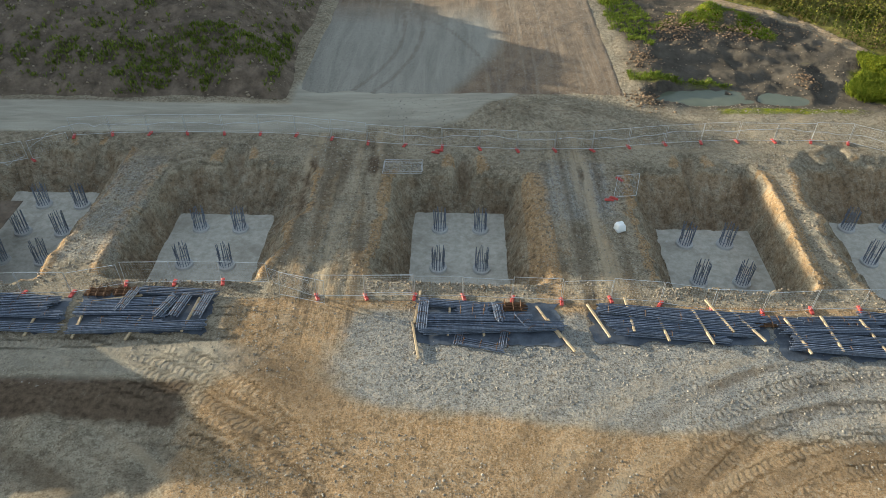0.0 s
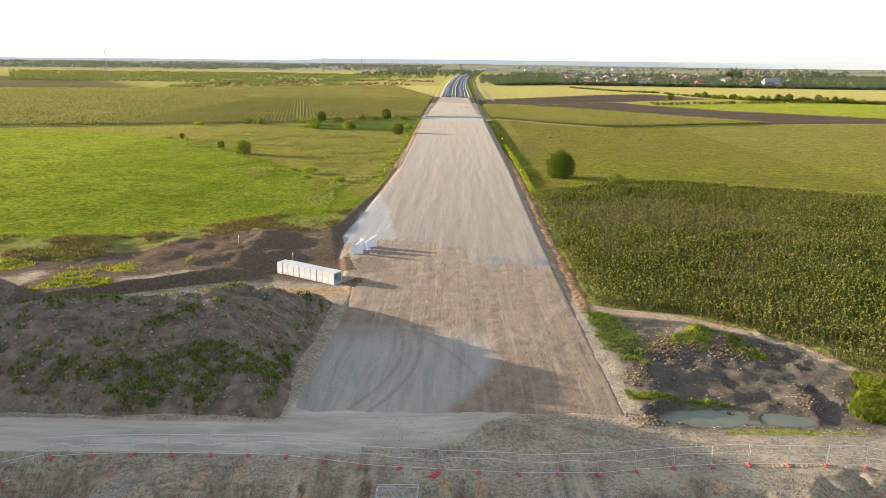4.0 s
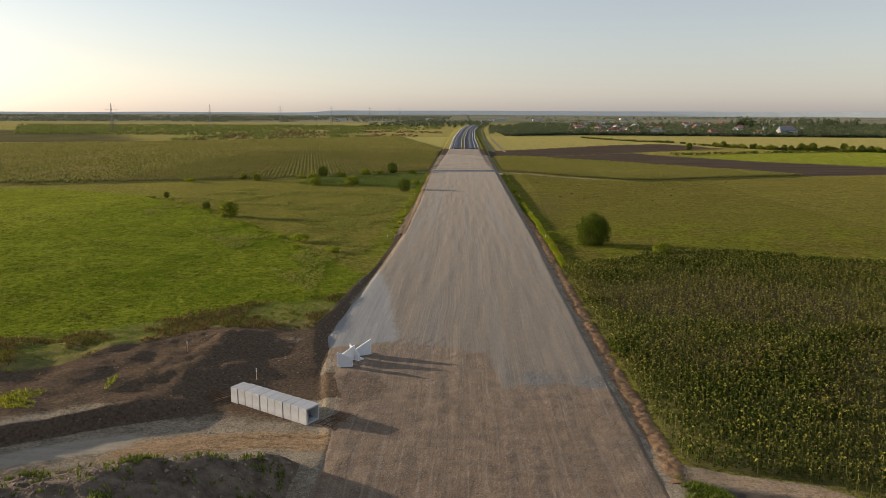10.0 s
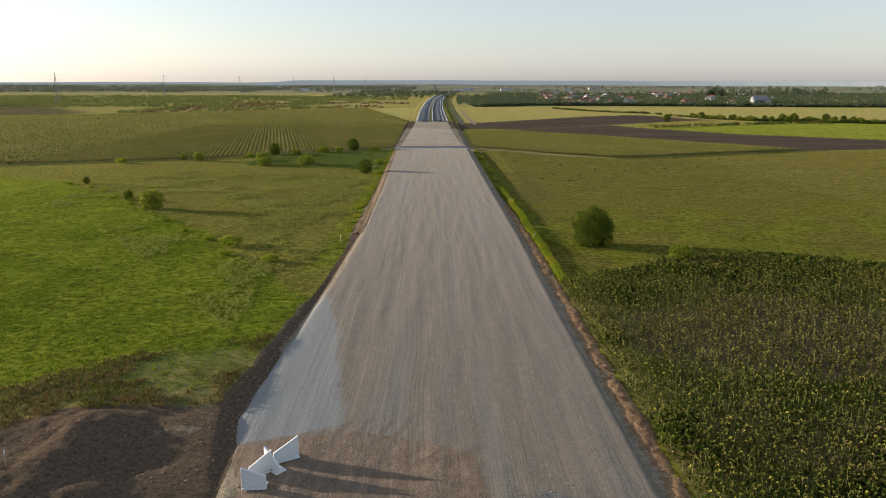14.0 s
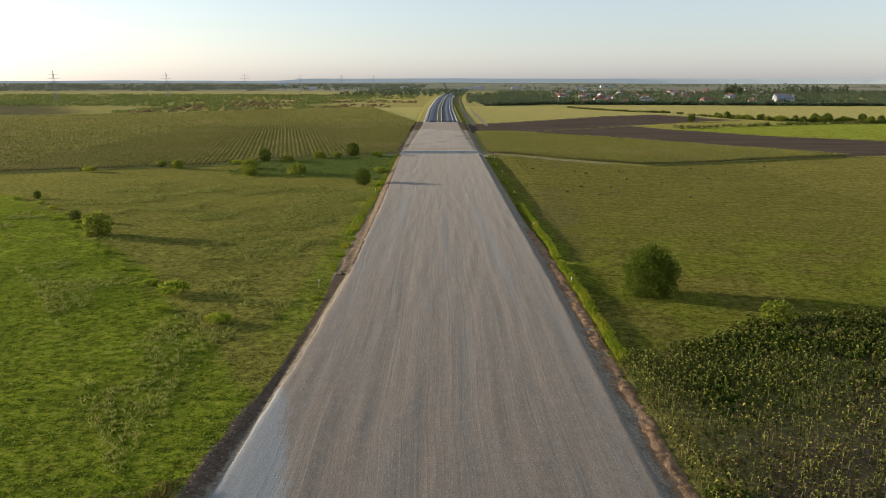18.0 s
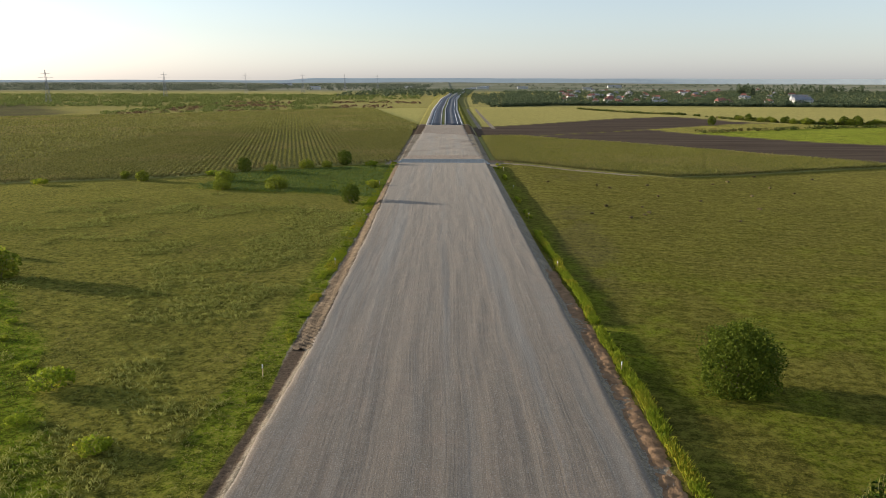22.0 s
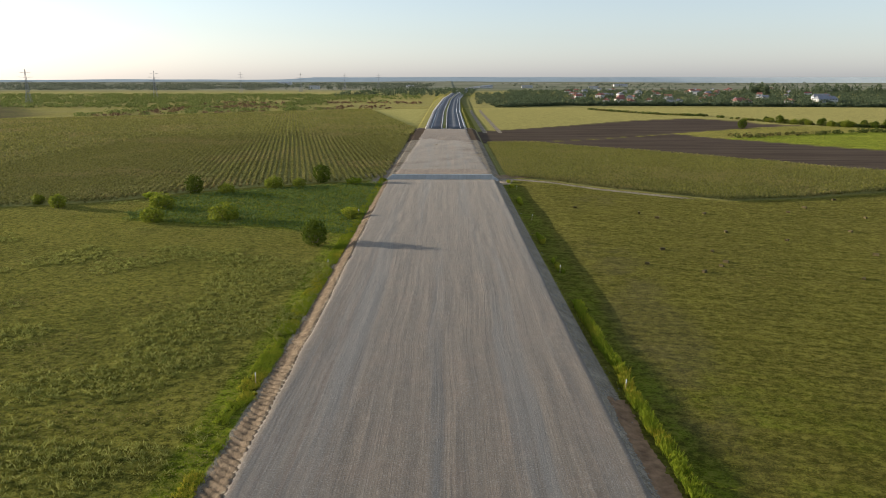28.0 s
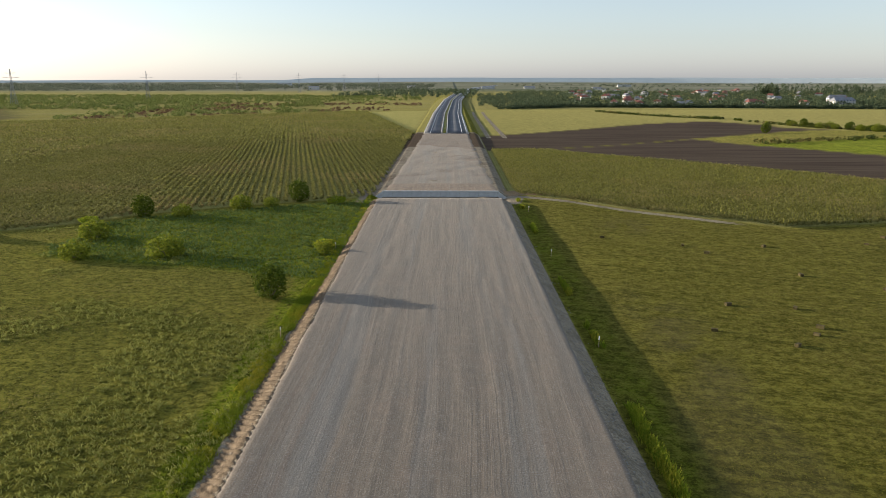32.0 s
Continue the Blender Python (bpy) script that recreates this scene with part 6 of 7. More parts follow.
for x0, y0, x1, y1, n, z in (
        (-31.5, 33.2, -26.0, 33.0, 15, .12), (-31.5, 32.5, -26.3, 32.4, 15, .12), (-31.8, 31.8, -25.4, 31.7, 12, .12), (-31.0, 30.6, -24.9, 30.4, 15, .12),
        (-24.4, 30.3, -15.7, 31.0, 18, .14), (-24.6, 32.0, -18.5, 32.2, 15, .14), (-24.3, 32.6, -19.0, 33.1, 10, .14), (-21.0, 34.1, -16.0, 33.9, 15, .14),
        (-21.3, 34.0, -21.7, 32.2, 10, .3), (-16.2, 33.8, -16.5, 31.6, 10, .3), (-18.4, 33.4, -19.0, 31.7, 8, .3), (-17.6, 33.6, -18.0, 31.6, 8, .3), (-23, 31.2, -18.6, 31.5, 6, .14),
        (-2.2, 33.6, 3.1, 33.1, 18, .14), (-2.0, 31.9, 5.0, 32.2, 20, .14), (-2.0, 30.9, 7.1, 31.5, 22, .16), (0.3, 33.0, 2.4, 32.9, 8, .3), (0.3, 32.6, 2.3, 32.5, 8, .3),
        (-1.9, 33.5, -2.0, 30.8, 10, .4), (2.9, 33.2, 3.1, 31.6, 8, .4), (4.3, 32.4, 5.2, 30.9, 6, .3), (0.4, 30.2, 3.2, 29.6, 6, .08), (0.6, 31.0, 0.4, 29.8, 4, .1), (3.4, 31.0, 3.2, 29.6, 4, .1),
        (9.6, 33.1, 20.0, 32.4, 20, .16), (9.6, 32.5, 19.4, 31.7, 20, .16), (9.9, 31.9, 19.0, 31.2, 18, .16), (10.3, 31.3, 17.5, 30.7, 12, .14), (9.4, 32.9, 15.5, 32.0, 12, .5),
        (19.5, 32.6, 23.5, 32.3, 8, .14), (21.0, 31.6, 27.4, 31.6, 18, .16), (21.4, 30.9, 28.5, 30.4, 20, .16), (21.2, 30.2, 28.2, 29.6, 18, .16), (22.5, 32.4, 28.0, 32.6, 14, .16), (26.5, 33.0, 31.5, 32.4, 15, .16)):
    bundle(x0, y0, x1, y1, n, z, label="tied bundle of dark blue-grey steel reinforcing bars" if x0 > 8 else "")
for x, y, t in ((-22.3, 33.4, 12), (-20.2, 31.2, 80), (-17.0, 32.0, 85), (-24.0, 31.3, 95), (-19.0, 33.2, 80), (-27, 31.4, 92), (-30, 31.6, 88), (-29.5, 30.0, 85),
                (-0.2, 32.2, 88), (1.9, 32.2, 95), (6.2, 32.0, -65), (6.9, 30.8, -62), (9.4, 32.0, -70), (11.5, 32.6, -88), (13.4, 31.9, -82), (16.0, 31.6, -78), (18.9, 31.8, -62), (17.3, 32.6, -70), (21.8, 31.0, -78), (24.0, 31.2, -85), (26.6, 31.0, -80), (-2.3, 30.2, -80), (-2.3, 33.2, 85)):
    timber(x, y, 3.1, t, 0.06 if x < 9 else 0.30)
for x, y in ((-23.8, 34.0), (-22.0, 34.1), (4.0, 33.4), (20.6, 32.4), (26.0, 32.2)):
    for k in range(5):
        bundle(x - 0.7, y + 0.13 * k - 0.3, x + 0.7, y + 0.13 * k - 0.25, 6, .05, 0.2, M_RUST, "short stack of rusty brown cut bars")

# ---- box culvert units and wall units beside the road ----
def box_unit(w, h, L, t):
    bm = bmesh.new()
    o = [(-w / 2, 0), (w / 2, 0), (w / 2, h), (-w / 2, h)]
    i = [(-w / 2 + t, t), (w / 2 - t, t), (w / 2 - t, h - t), (-w / 2 + t, h - t)]
    v = {}
    for s, x in ((0, -L / 2), (1, L / 2)):
        v[s, 0] = [bm.verts.new((x, y, z)) for y, z in o]
        v[s, 1] = [bm.verts.new((x, y, z)) for y, z in i]
    for k in range(4):
        q = (k + 1) % 4
        bm.faces.new((v[0, 0][k], v[0, 0][q], v[1, 0][q], v[1, 0][k]))
        bm.faces.new((v[0, 1][q], v[0, 1][k], v[1, 1][k], v[1, 1][q]))
        bm.faces.new((v[0, 0][q], v[0, 0][k], v[0, 1][k], v[0, 1][q]))
        bm.faces.new((v[1, 0][k], v[1, 0][q], v[1, 1][q], v[1, 1][k]))
    bmesh.ops.recalc_face_normals(bm, faces=bm.faces)
    bevelled(bm, 0.03)
    me = bpy.data.meshes.new("box_culvert_unit")
    bm.to_mesh(me)
    bm.free()
    me.materials.append(M_PRECAST)
    return me


UNIT = box_unit(1.95, 1.85, 1.14, 0.18)
along = Vector((-10.0, 6.1, 0)).normalized()
across = Vector((along.y, -along.x, 0)) * -1
if across.y < 0:
    across = -across
p0 = Vector((-18.3, 103.4, 0))
ang = math.degrees(math.atan2(along.y, along.x))
for k in range(10):
    c = p0 + along * (0.6 + 1.2 * k) + across * 0.98
    ob = new("box_culvert_unit", UNIT)
    ob.matrix_world = pose(c.x + 0.02 * (k % 3), c.y, level(c.x, c.y) + 0.02, 0, 0.3 * ((k * 7) % 3 - 1), ang + 0.4 * ((k * 5) % 3 - 1))
    tagged(ob, "pale precast concrete box culvert unit in a row on dark soil", "culvert unit", "row of box culvert units")


def wing_unit(h0, h1, w, d):
    """A precast wing wall: an upright slab whose top slopes from h0 to h1, on a foot."""
    bm = bmesh.new()
    for y0, y1, pts in ((0, 0.2, ((-w / 2, 0.16), (w / 2, 0.16), (w / 2, h1), (-w / 2, h0))), (-0.15, d, ((-w / 2, 0), (w / 2, 0), (w / 2, 0.16), (-w / 2, 0.16)))):
        a = [bm.verts.new((x, y0, z)) for x, z in pts]
        b = [bm.verts.new((x, y1, z)) for x, z in pts]
        bm.faces.new(a)
        bm.faces.new(b[::-1])
        for k in range(4):
            bm.faces.new((a[k], b[k], b[(k + 1) % 4], a[(k + 1) % 4]))
    bmesh.ops.recalc_face_normals(bm, faces=bm.faces)
    bevelled(bm, 0.02)
    me = bpy.data.meshes.new("wing_wall_unit")
    bm.to_mesh(me)
    bm.free()
    me.materials.append(M_UNIT)
    return me


M_UNIT = plain("white_precast_concrete", (0.60, 0.61, 0.62), (0.72, 0.725, 0.73), 0.8, 0.8, bump=0.2, fine=10)
for x, y, rz, h0, h1, w in ((-17.0, 120.1, 4, 1.95, 1.15, 2.0), (-16.9, 122.3, 38, 1.0, 2.0, 2.1), (-16.2, 122.9, -42, 2.0, 0.9, 1.9), (-15.2, 124.6, 30, 1.0, 2.1, 2.3)):
    ob = new("wing_wall_unit", wing_unit(h0, h1, w, 0.9))
    ob.matrix_world = pose(x, y, 0.05, 0, 0, rz)
    tagged(ob, "white precast concrete wing wall unit with a sloping top", "wall unit", "precast wall units")

# ---- the culvert across the road ----
cul = thing("culvert_wall", pose(-1.67, 433.4, -2.3), "pale grey precast concrete culvert wall across the road", "culvert")
for k in range(12):
    bm = bmesh.new()
    box(bm, 0.02, 2.79, 0, 0.5, 0, 2.25)
    bevelled(bm, 0.03)
    ob = part("wall_panel", bm, M_PRECAST, cul)
    ob.location = (-17.0 + k * 2.81, 0.02 * (k % 2), 0)
bm = bmesh.new()
box(bm, -17.2, 17.0, -0.12, 0.7, 2.25, 2.45)
bevelled(bm, 0.03)
part("coping", bm, M_PRECAST, cul, "pale concrete coping")
for s, xa, xb in ((-1, -17.0, -20.2), (1, 16.8, 20.0)):
    bm = bmesh.new()
    vs = [bm.verts.new(p) for p in ((xa, 0, 0), (xb, -1.6, 0), (xb, -1.6, 0.25), (xa, 0, 2.4), (xa, 0.4, 0), (xb, -1.2, 0), (xb, -1.2, 0.25), (xa, 0.4, 2.4))]
    for f in ((0, 1, 2, 3), (7, 6, 5, 4), (0, 4, 5, 1), (1, 5, 6, 2), (2, 6, 7, 3), (3, 7, 4, 0)):
        bm.faces.new([vs[i] for i in f])
    bmesh.ops.recalc_face_normals(bm, faces=bm.faces)
    part("wing_wall", bm, M_PRECAST, cul)

# ---- marker posts and bales ----
def marker(x, y, h, z):
    ob = thing("marker_post", pose(x, y, z, 2, 1, 0), "thin survey stake with a white top beside the road", "marker post", "survey stakes")
    bm = bmesh.new()
    tube(bm, (0, 0, -0.2), (0, 0, h * 0.72), 0.045, 5)
    part("stake", bm, M_WOOD, ob)
    bm = bmesh.new()
    tube(bm, (0, 0, h * 0.72), (0, 0, h), 0.06, 6)
    part("top", bm, M_WHITE, ob, "white painted top")


for x, y in ((20.3, 314), (-21.4, 316), (19.6, 215), (19.8, 264), (-21.0, 265), (20.8, 362), (-22.0, 366), (21.5, 409), (24.5, 441), (-38.5, 122.5), (-27.5, 116.5), (-21.5, 214)):
    marker(x, y, 1.5, level(x, y))

bale_bm = bmesh.new()
box(bale_bm, -0.5, 0.5, -0.28, 0.28, 0, 0.5)
bmesh.ops.subdivide_edges(bale_bm, edges=bale_bm.edges[:], cuts=3, use_grid_fill=True)
for v in bale_bm.verts:
    v.co += Vector((noise.noise(v.co * 3), noise.noise(v.co * 3 + Vector((5, 0, 0))), noise.noise(v.co * 4))) * 0.07
BALE = bpy.data.meshes.new("hay_bale")
bale_bm.to_mesh(BALE)
bale_bm.free()
BALE.materials.append(plain("weathered_hay", (0.07, 0.055, 0.02), (0.15, 0.115, 0.04), 3.0, 0.95, bump=0.8, dist=0.05))
rb = np.random.default_rng(501)
for x, y in ((34.2, 378.7), (49.3, 371.0), (52, 364.5), (43.7, 331.5), (65.6, 370), (62.9, 348.4), (53.2, 330), (46.2, 314.4), (52.6, 321.4), (50.7, 318.5), (87.8, 372), (95.2, 378.7), (37.5, 320.2),
             (72.7, 339.9), (91.1, 348.9), (103.7, 365.1), (106.1, 353.8), (109.5, 391), (127, 384.5), (84, 327), (72, 310)):
    ob = new("hay_bale", BALE)
    ob.matrix_world = pose(x, y, level(x, y) - 0.02, 0, 0, rb.uniform(0, 180)) @ Matrix.Scale(rb.uniform(0.75, 1.0), 4)
    tagged(ob, "small weathered hay bale on the mown field", "hay bale", "bales on the hay field")

# ---- white sack by the pit ----
bm = bmesh.new()
box(bm, -0.5, 0.5, -0.5, 0.5, 0, 0.9)
bmesh.ops.subdivide_edges(bm, edges=bm.edges[:], cuts=3, use_grid_fill=True)
for v in bm.verts:
    v.co.xy *= 1 - 0.35 * (v.co.z / 0.9) ** 2
    v.co += Vector((noise.noise(v.co * 2), noise.noise(v.co * 2 + Vector((3, 1, 0))), 0)) * 0.12
sack = part("white_sack", bm, M_WHITE, smooth=True)
sack.matrix_world = pose(12.5, 42.0, level(12.5, 42.0), 0, 0, 20) @ Matrix.Scale(0.7, 4)
tagged(sack, "slumped white bulk sack on the edge of a pit", "sack")

# ---- stones and clods on the building site ----
def stones(name, label, px, py, pz, size, mat, seed):
    r = np.random.default_rng(seed)
    n = len(px)
    base = np.array([(1, 0, 0), (-1, 0, 0), (0, 1, 0), (0, -1, 0), (0, 0, 1), (0, 0, -0.6)], float)
    tri = np.array([(0, 2, 4), (2, 1, 4), (1, 3, 4), (3, 0, 4), (2, 0, 5), (1, 2, 5), (3, 1, 5), (0, 3, 5)])
    s = size * (0.35 + r.random(n) ** 3 * 1.6)
    v = base[None] * s[:, None, None] * r.uniform(0.6, 1.3, (n, 6, 1)) * np.array([1, 0.85, 0.7])
    a = r.uniform(0, 6.28, n)
    x = v[:, :, 0] * np.cos(a)[:, None] - v[:, :, 1] * np.sin(a)[:, None]
    y = v[:, :, 0] * np.sin(a)[:, None] + v[:, :, 1] * np.cos(a)[:, None]
    v = np.stack([x + px[:, None], y + py[:, None], v[:, :, 2] + pz[:, None]], 2)
    f = (np.arange(n)[:, None, None] * 6 + tri[None]).reshape(-1, 3)
    return tagged(part(name, mesh_of(name, v.reshape(-1, 3), f), mat), label, "stones", kind="stuff")


def rubble(name, c1, c2):
    m = material(name, 0.9, 0, 0.2)
    n = Net(m)
    g = n.node("ShaderNodeNewGeometry")
    n.done(n.mix(g.outputs["Random Per Island"], c1, c2), n.bump(n.noise(g.outputs["Position"], 9, 3), 0.4, 0.03))
    return m


M_STONE = rubble("loose_stones", (0.15, 0.13, 0.10), (0.36, 0.32, 0.26))
M_CLOD = rubble("earth_clods", (0.13, 0.098, 0.066), (0.29, 0.235, 0.17))
M_CLOD_WARM = rubble("orange_clods", (0.11, 0.075, 0.045), (0.27, 0.185, 0.115))
CLOD_HEAPS = ((25.0, 79.5, 2.0, 1.8, 700), (19.6, 71.0, 1.0, 1.6, 300), (18.6, 62.5, 1.2, 1.0, 250), (32.5, 79.5, 3.6, 1.6, 800), (35.5, 66.5, 0.8, 1.2, 160))
rs = np.random.default_rng(601)
px, py = rs.uniform(-40, 45, 60000), rs.uniform(17, 62, 60000)
pz = land(px, py)
ok = (pits(px, py) > -0.4) & (vnoise(px, py, 4, 99, 3) > -0.15) | (rs.random(60000) < 0.12)
ok &= ~((py > 55.2) & (px < -8)) & (pz > -3.3) & ((vnoise(px, py, 9, 119, 2) > 0.0) | (py > 26 - 0.09 * px)) & ~((px < -14) & (py < 26))
stones("loose_stones", "loose pale stones scattered over the site", px[ok], py[ok], pz[ok], 0.055, M_STONE, 602)
# clods along the pit edges
cx, cy = [], []
for p in PITS:
    for side in range(3):
        t = rs.random(640)
        if side == 0:
            yy = p[8] + t * (p[9] - p[8])
            xx = p[6] + t * (p[7] - p[6]) + rs.normal(0.4, 1.0, 640)
        elif side == 1:
            yy = p[8] + t * (p[9] - p[8])
            xx = p[4] + t * (p[5] - p[4]) - rs.normal(0.4, 1.0, 640)
        else:
            xx = p[4] + t * (p[6] - p[4])
            yy = p[8] - np.abs(rs.normal(0.3, 0.5, 640))
        cx.append(xx)
        cy.append(yy)
cx, cy = np.concatenate(cx), np.concatenate(cy)
stones("earth_clods", "brown earth clods heaped along the pit edges", cx, cy, land(cx, cy), 0.075, M_CLOD, 603)
px = np.concatenate([rs.normal(18.0, 0.3, 2600), rs.normal(-18.8, 0.45, 6400), rs.normal(-21.5, 1.2, 900), rs.uniform(-50, -16, 1200), rs.uniform(18, 42, 1500)])
py = np.concatenate([rs.uniform(92, 262, 2600), rs.uniform(236, 424, 6400), rs.uniform(128, 170, 900), rs.uniform(100, 136, 1200), rs.uniform(60, 88, 1500)])
stones("earth_clods", "brown earth clods along the road edge and spoil", px, py, land(px, py), 0.09, M_CLOD, 604)
px, py = rs.uniform(-75, -17, 5200), rs.uniform(60.5, 95, 5200)
stones("earth_clods", "dark clods and stones on the spoil mound", px, py, mound_height(px, py), 0.16, M_CLOD, 605)
px = np.concatenate([rs.normal(7.5, 2.0, 300), rs.normal(14, 2.2, 300), rs.normal(13, 3, 60)])
py = np.concatenate([rs.normal(117, 2.2, 300), rs.normal(116, 1.8, 300), rs.normal(113, 2.5, 60)])
stones("loose_stones", "grey crushed stone spilt on the road bed", px, py, np.full(660, 0.04), 0.06, rubble("crushed_stone", (0.12, 0.118, 0.112), (0.30, 0.29, 0.275)), 606)

py = rs.uniform(190, 430, 5200)
px = road_east(py) + np.abs(rs.normal(0.9, 0.8, 5200))
stones("loose_stones", "grey crushed stone crumbled down the road's edge", px, py, land(px, py), 0.075, rubble("edge_stone", (0.11, 0.105, 0.098), (0.28, 0.265, 0.24)), 607)

for cx, cy, sx, sy, k in CLOD_HEAPS:
    px, py = rs.normal(cx, sx, k), rs.normal(cy, sy, k)
    stones("earth_clods", "heaped orange-brown earth clods beside the pool", px, py, land(px, py) + 0.25 * np.exp(-((px - cx) / sx) ** 2 - ((py - cy) / sy) ** 2), 0.12, M_CLOD_WARM, 610 + k)

# ---- far woods, scrub and hedges ----
def wood(name, label, px, py, height, spread_r, quads, mat, seed, leaf=1.0):
    r = np.random.default_rng(seed)
    n = len(px)
    h = height * r.uniform(0.6, 1.25, n)
    q = r.normal(size=(n, quads, 3))
    q /= np.linalg.norm(q, axis=2)[:, :, None]
    q *= r.uniform(0.75, 1.05, (n, quads, 1))
    c = np.stack([px[:, None] + q[:, :, 0] * spread_r * h[:, None], py[:, None] + q[:, :, 1] * spread_r * h[:, None], land(px, py)[:, None] + h[:, None] * (0.52 + 0.5 * q[:, :, 2])], 2)
    v, f = leaf_quads(c.reshape(-1, 3), leaf, r)
    return tagged(part(name, mesh_of(name, v, f), mat), label, "trees", kind="stuff")


rw = np.random.default_rng(701)
px, py = rw.uniform(0.08, 0.72, 2900), 1075 + 900 * rw.random(2900) ** 1.2
px = px * (py - 160)
keep = (vnoise(px, py, 60, 702) > -0.45) & ((px > 150) | (py > 1090))
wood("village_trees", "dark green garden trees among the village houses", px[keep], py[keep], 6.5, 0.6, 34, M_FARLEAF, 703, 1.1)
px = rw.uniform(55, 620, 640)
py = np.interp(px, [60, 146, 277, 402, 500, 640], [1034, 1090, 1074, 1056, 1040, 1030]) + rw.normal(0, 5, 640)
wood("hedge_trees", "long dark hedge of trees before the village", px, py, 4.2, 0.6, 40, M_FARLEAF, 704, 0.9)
px, py = rw.uniform(35, 150, 330), rw.uniform(1080, 1700, 330)
wood("roadside_scrub", "green scrub beside the finished road", px + bend(py), py, 5, 0.6, 34, M_FARLEAF, 705, 1.0)
px, py = rw.uniform(-1, -0.05, 6400), rw.uniform(690, 1640, 6400)
px = px * 0.62 * py
keep = (py > np.interp(px, [-900, -340, -236, -81, -51], [560, 774, 840, 960, 975]) + 12) & (vnoise(px, py, 50, 706) > -0.35 + 0.3 * (px > -0.2 * py)) & ~((px < -330) & (py < 1000))
rust = keep & (py < 1190) & (px > -310) & (vnoise(px, py, 60, 716, 2) > -0.25)
keep &= ~rust
wood("scrub", "low rusty brown scrub on waste land", px[rust], py[rust], 2.2, 0.9, 20, leafy("rusty_scrub", (0.10, 0.062, 0.035), (0.20, 0.125, 0.065), None, trans=0.3), 717, 0.7)
wood("scrub", "low green scrub on waste land", px[keep], py[keep], 3.4, 0.8, 24, leafy("scrub_leaves", (0.10, 0.135, 0.032), (0.20, 0.215, 0.055), None, trans=0.35), 707, 0.85)
px, py = rw.uniform(-2700, -60, 5000), rw.uniform(2100, 3500, 5000)
keep = (vnoise(px, py, 160, 708) > -0.1) & (px > -0.85 * py)
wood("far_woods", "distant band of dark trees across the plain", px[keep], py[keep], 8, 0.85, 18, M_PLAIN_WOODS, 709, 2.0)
px, py = rw.uniform(-200, 60, 260), rw.uniform(1500, 2100, 260)
wood("far_woods", "distant trees along the finished road", px - 30 + bend(py), py, 8, 0.6, 20, M_FARLEAF, 710, 1.8)
px, py = rw.uniform(250, 2600, 1100), rw.uniform(1750, 3600, 1100)
keep = vnoise(px, py, 200, 711) > 0.1
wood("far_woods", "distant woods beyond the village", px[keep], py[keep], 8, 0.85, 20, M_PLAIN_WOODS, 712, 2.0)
# a taller clump of poplars above the village
px, py = rw.normal(612, 13, 20), rw.normal(1620, 14, 20)
wood("poplars", "tall dark poplars above the village roofs", px, py, 21, 0.22, 90, M_FARLEAF, 713, 1.6)
px, py = rw.uniform(700, 950, 60), rw.uniform(1700, 1900, 60)
wood("poplars", "row of slim dark poplars beyond the village", px, py, 18, 0.2, 60, M_FARLEAF, 714, 1.6)
for k in range(84):
    t = (k / 83) ** 0.8
    x = 150 + 215 * t + rw.normal(0, 2)
    y = float(hedgerow_y(x)) + rw.normal(0, 2 + 5 * t)
    plant("bush", SPREAD if k % 3 else DARK, x, y, "dark green bush in the field hedgerow", "bush", rw.uniform(0, 360), rw.uniform(0.3, 0.6) + (0.4 + 0.8 * rw.random()) * float(sst(238, 252, np.array(x))), "hedgerow bushes")

px = rw.uniform(150, 400, 520)
py = hedgerow_y(px) - np.abs(rw.normal(0, 1, 520)) * 4
belt = rw.random(520) < 0.35
py = np.where(belt & (px > 165), np.interp(px, [159, 199, 233, 273, 400], [603, 621, 637, 654, 680]) + rw.normal(0, 4, 520), py)
wood("hedgerow_scrub", "rough scrub and saplings along the field hedgerow", px, py, 1.9, 0.9, 26, leafy("hedgerow_leaves", (0.05, 0.075, 0.015), (0.13, 0.14, 0.03), (0.16, 0.12, 0.04), 0.03, 0.3), 715, 0.55)

plant("bush", DARK, 200.5, 682, "dark green rounded bush on the field's corner", "bush", 40, 1.5, "hedgerow bushes")

# ---- village ----
M_PLASTER = plain("pale_plaster", (0.42, 0.40, 0.36), (0.62, 0.60, 0.56), 0.3, 0.85)
M_TILE = plain("red_roof_tiles", (0.17, 0.062, 0.045), (0.27, 0.11, 0.08), 0.4, 0.8, fine=6)
M_SLATE = plain("grey_roof_sheet", (0.13, 0.135, 0.145), (0.24, 0.245, 0.26), 0.4, 0.7, fine=6)
M_PANE = plain("dark_window_glass", (0.04, 0.05, 0.06), (0.08, 0.09, 0.10), 0.5, 0.12, spec=0.5)


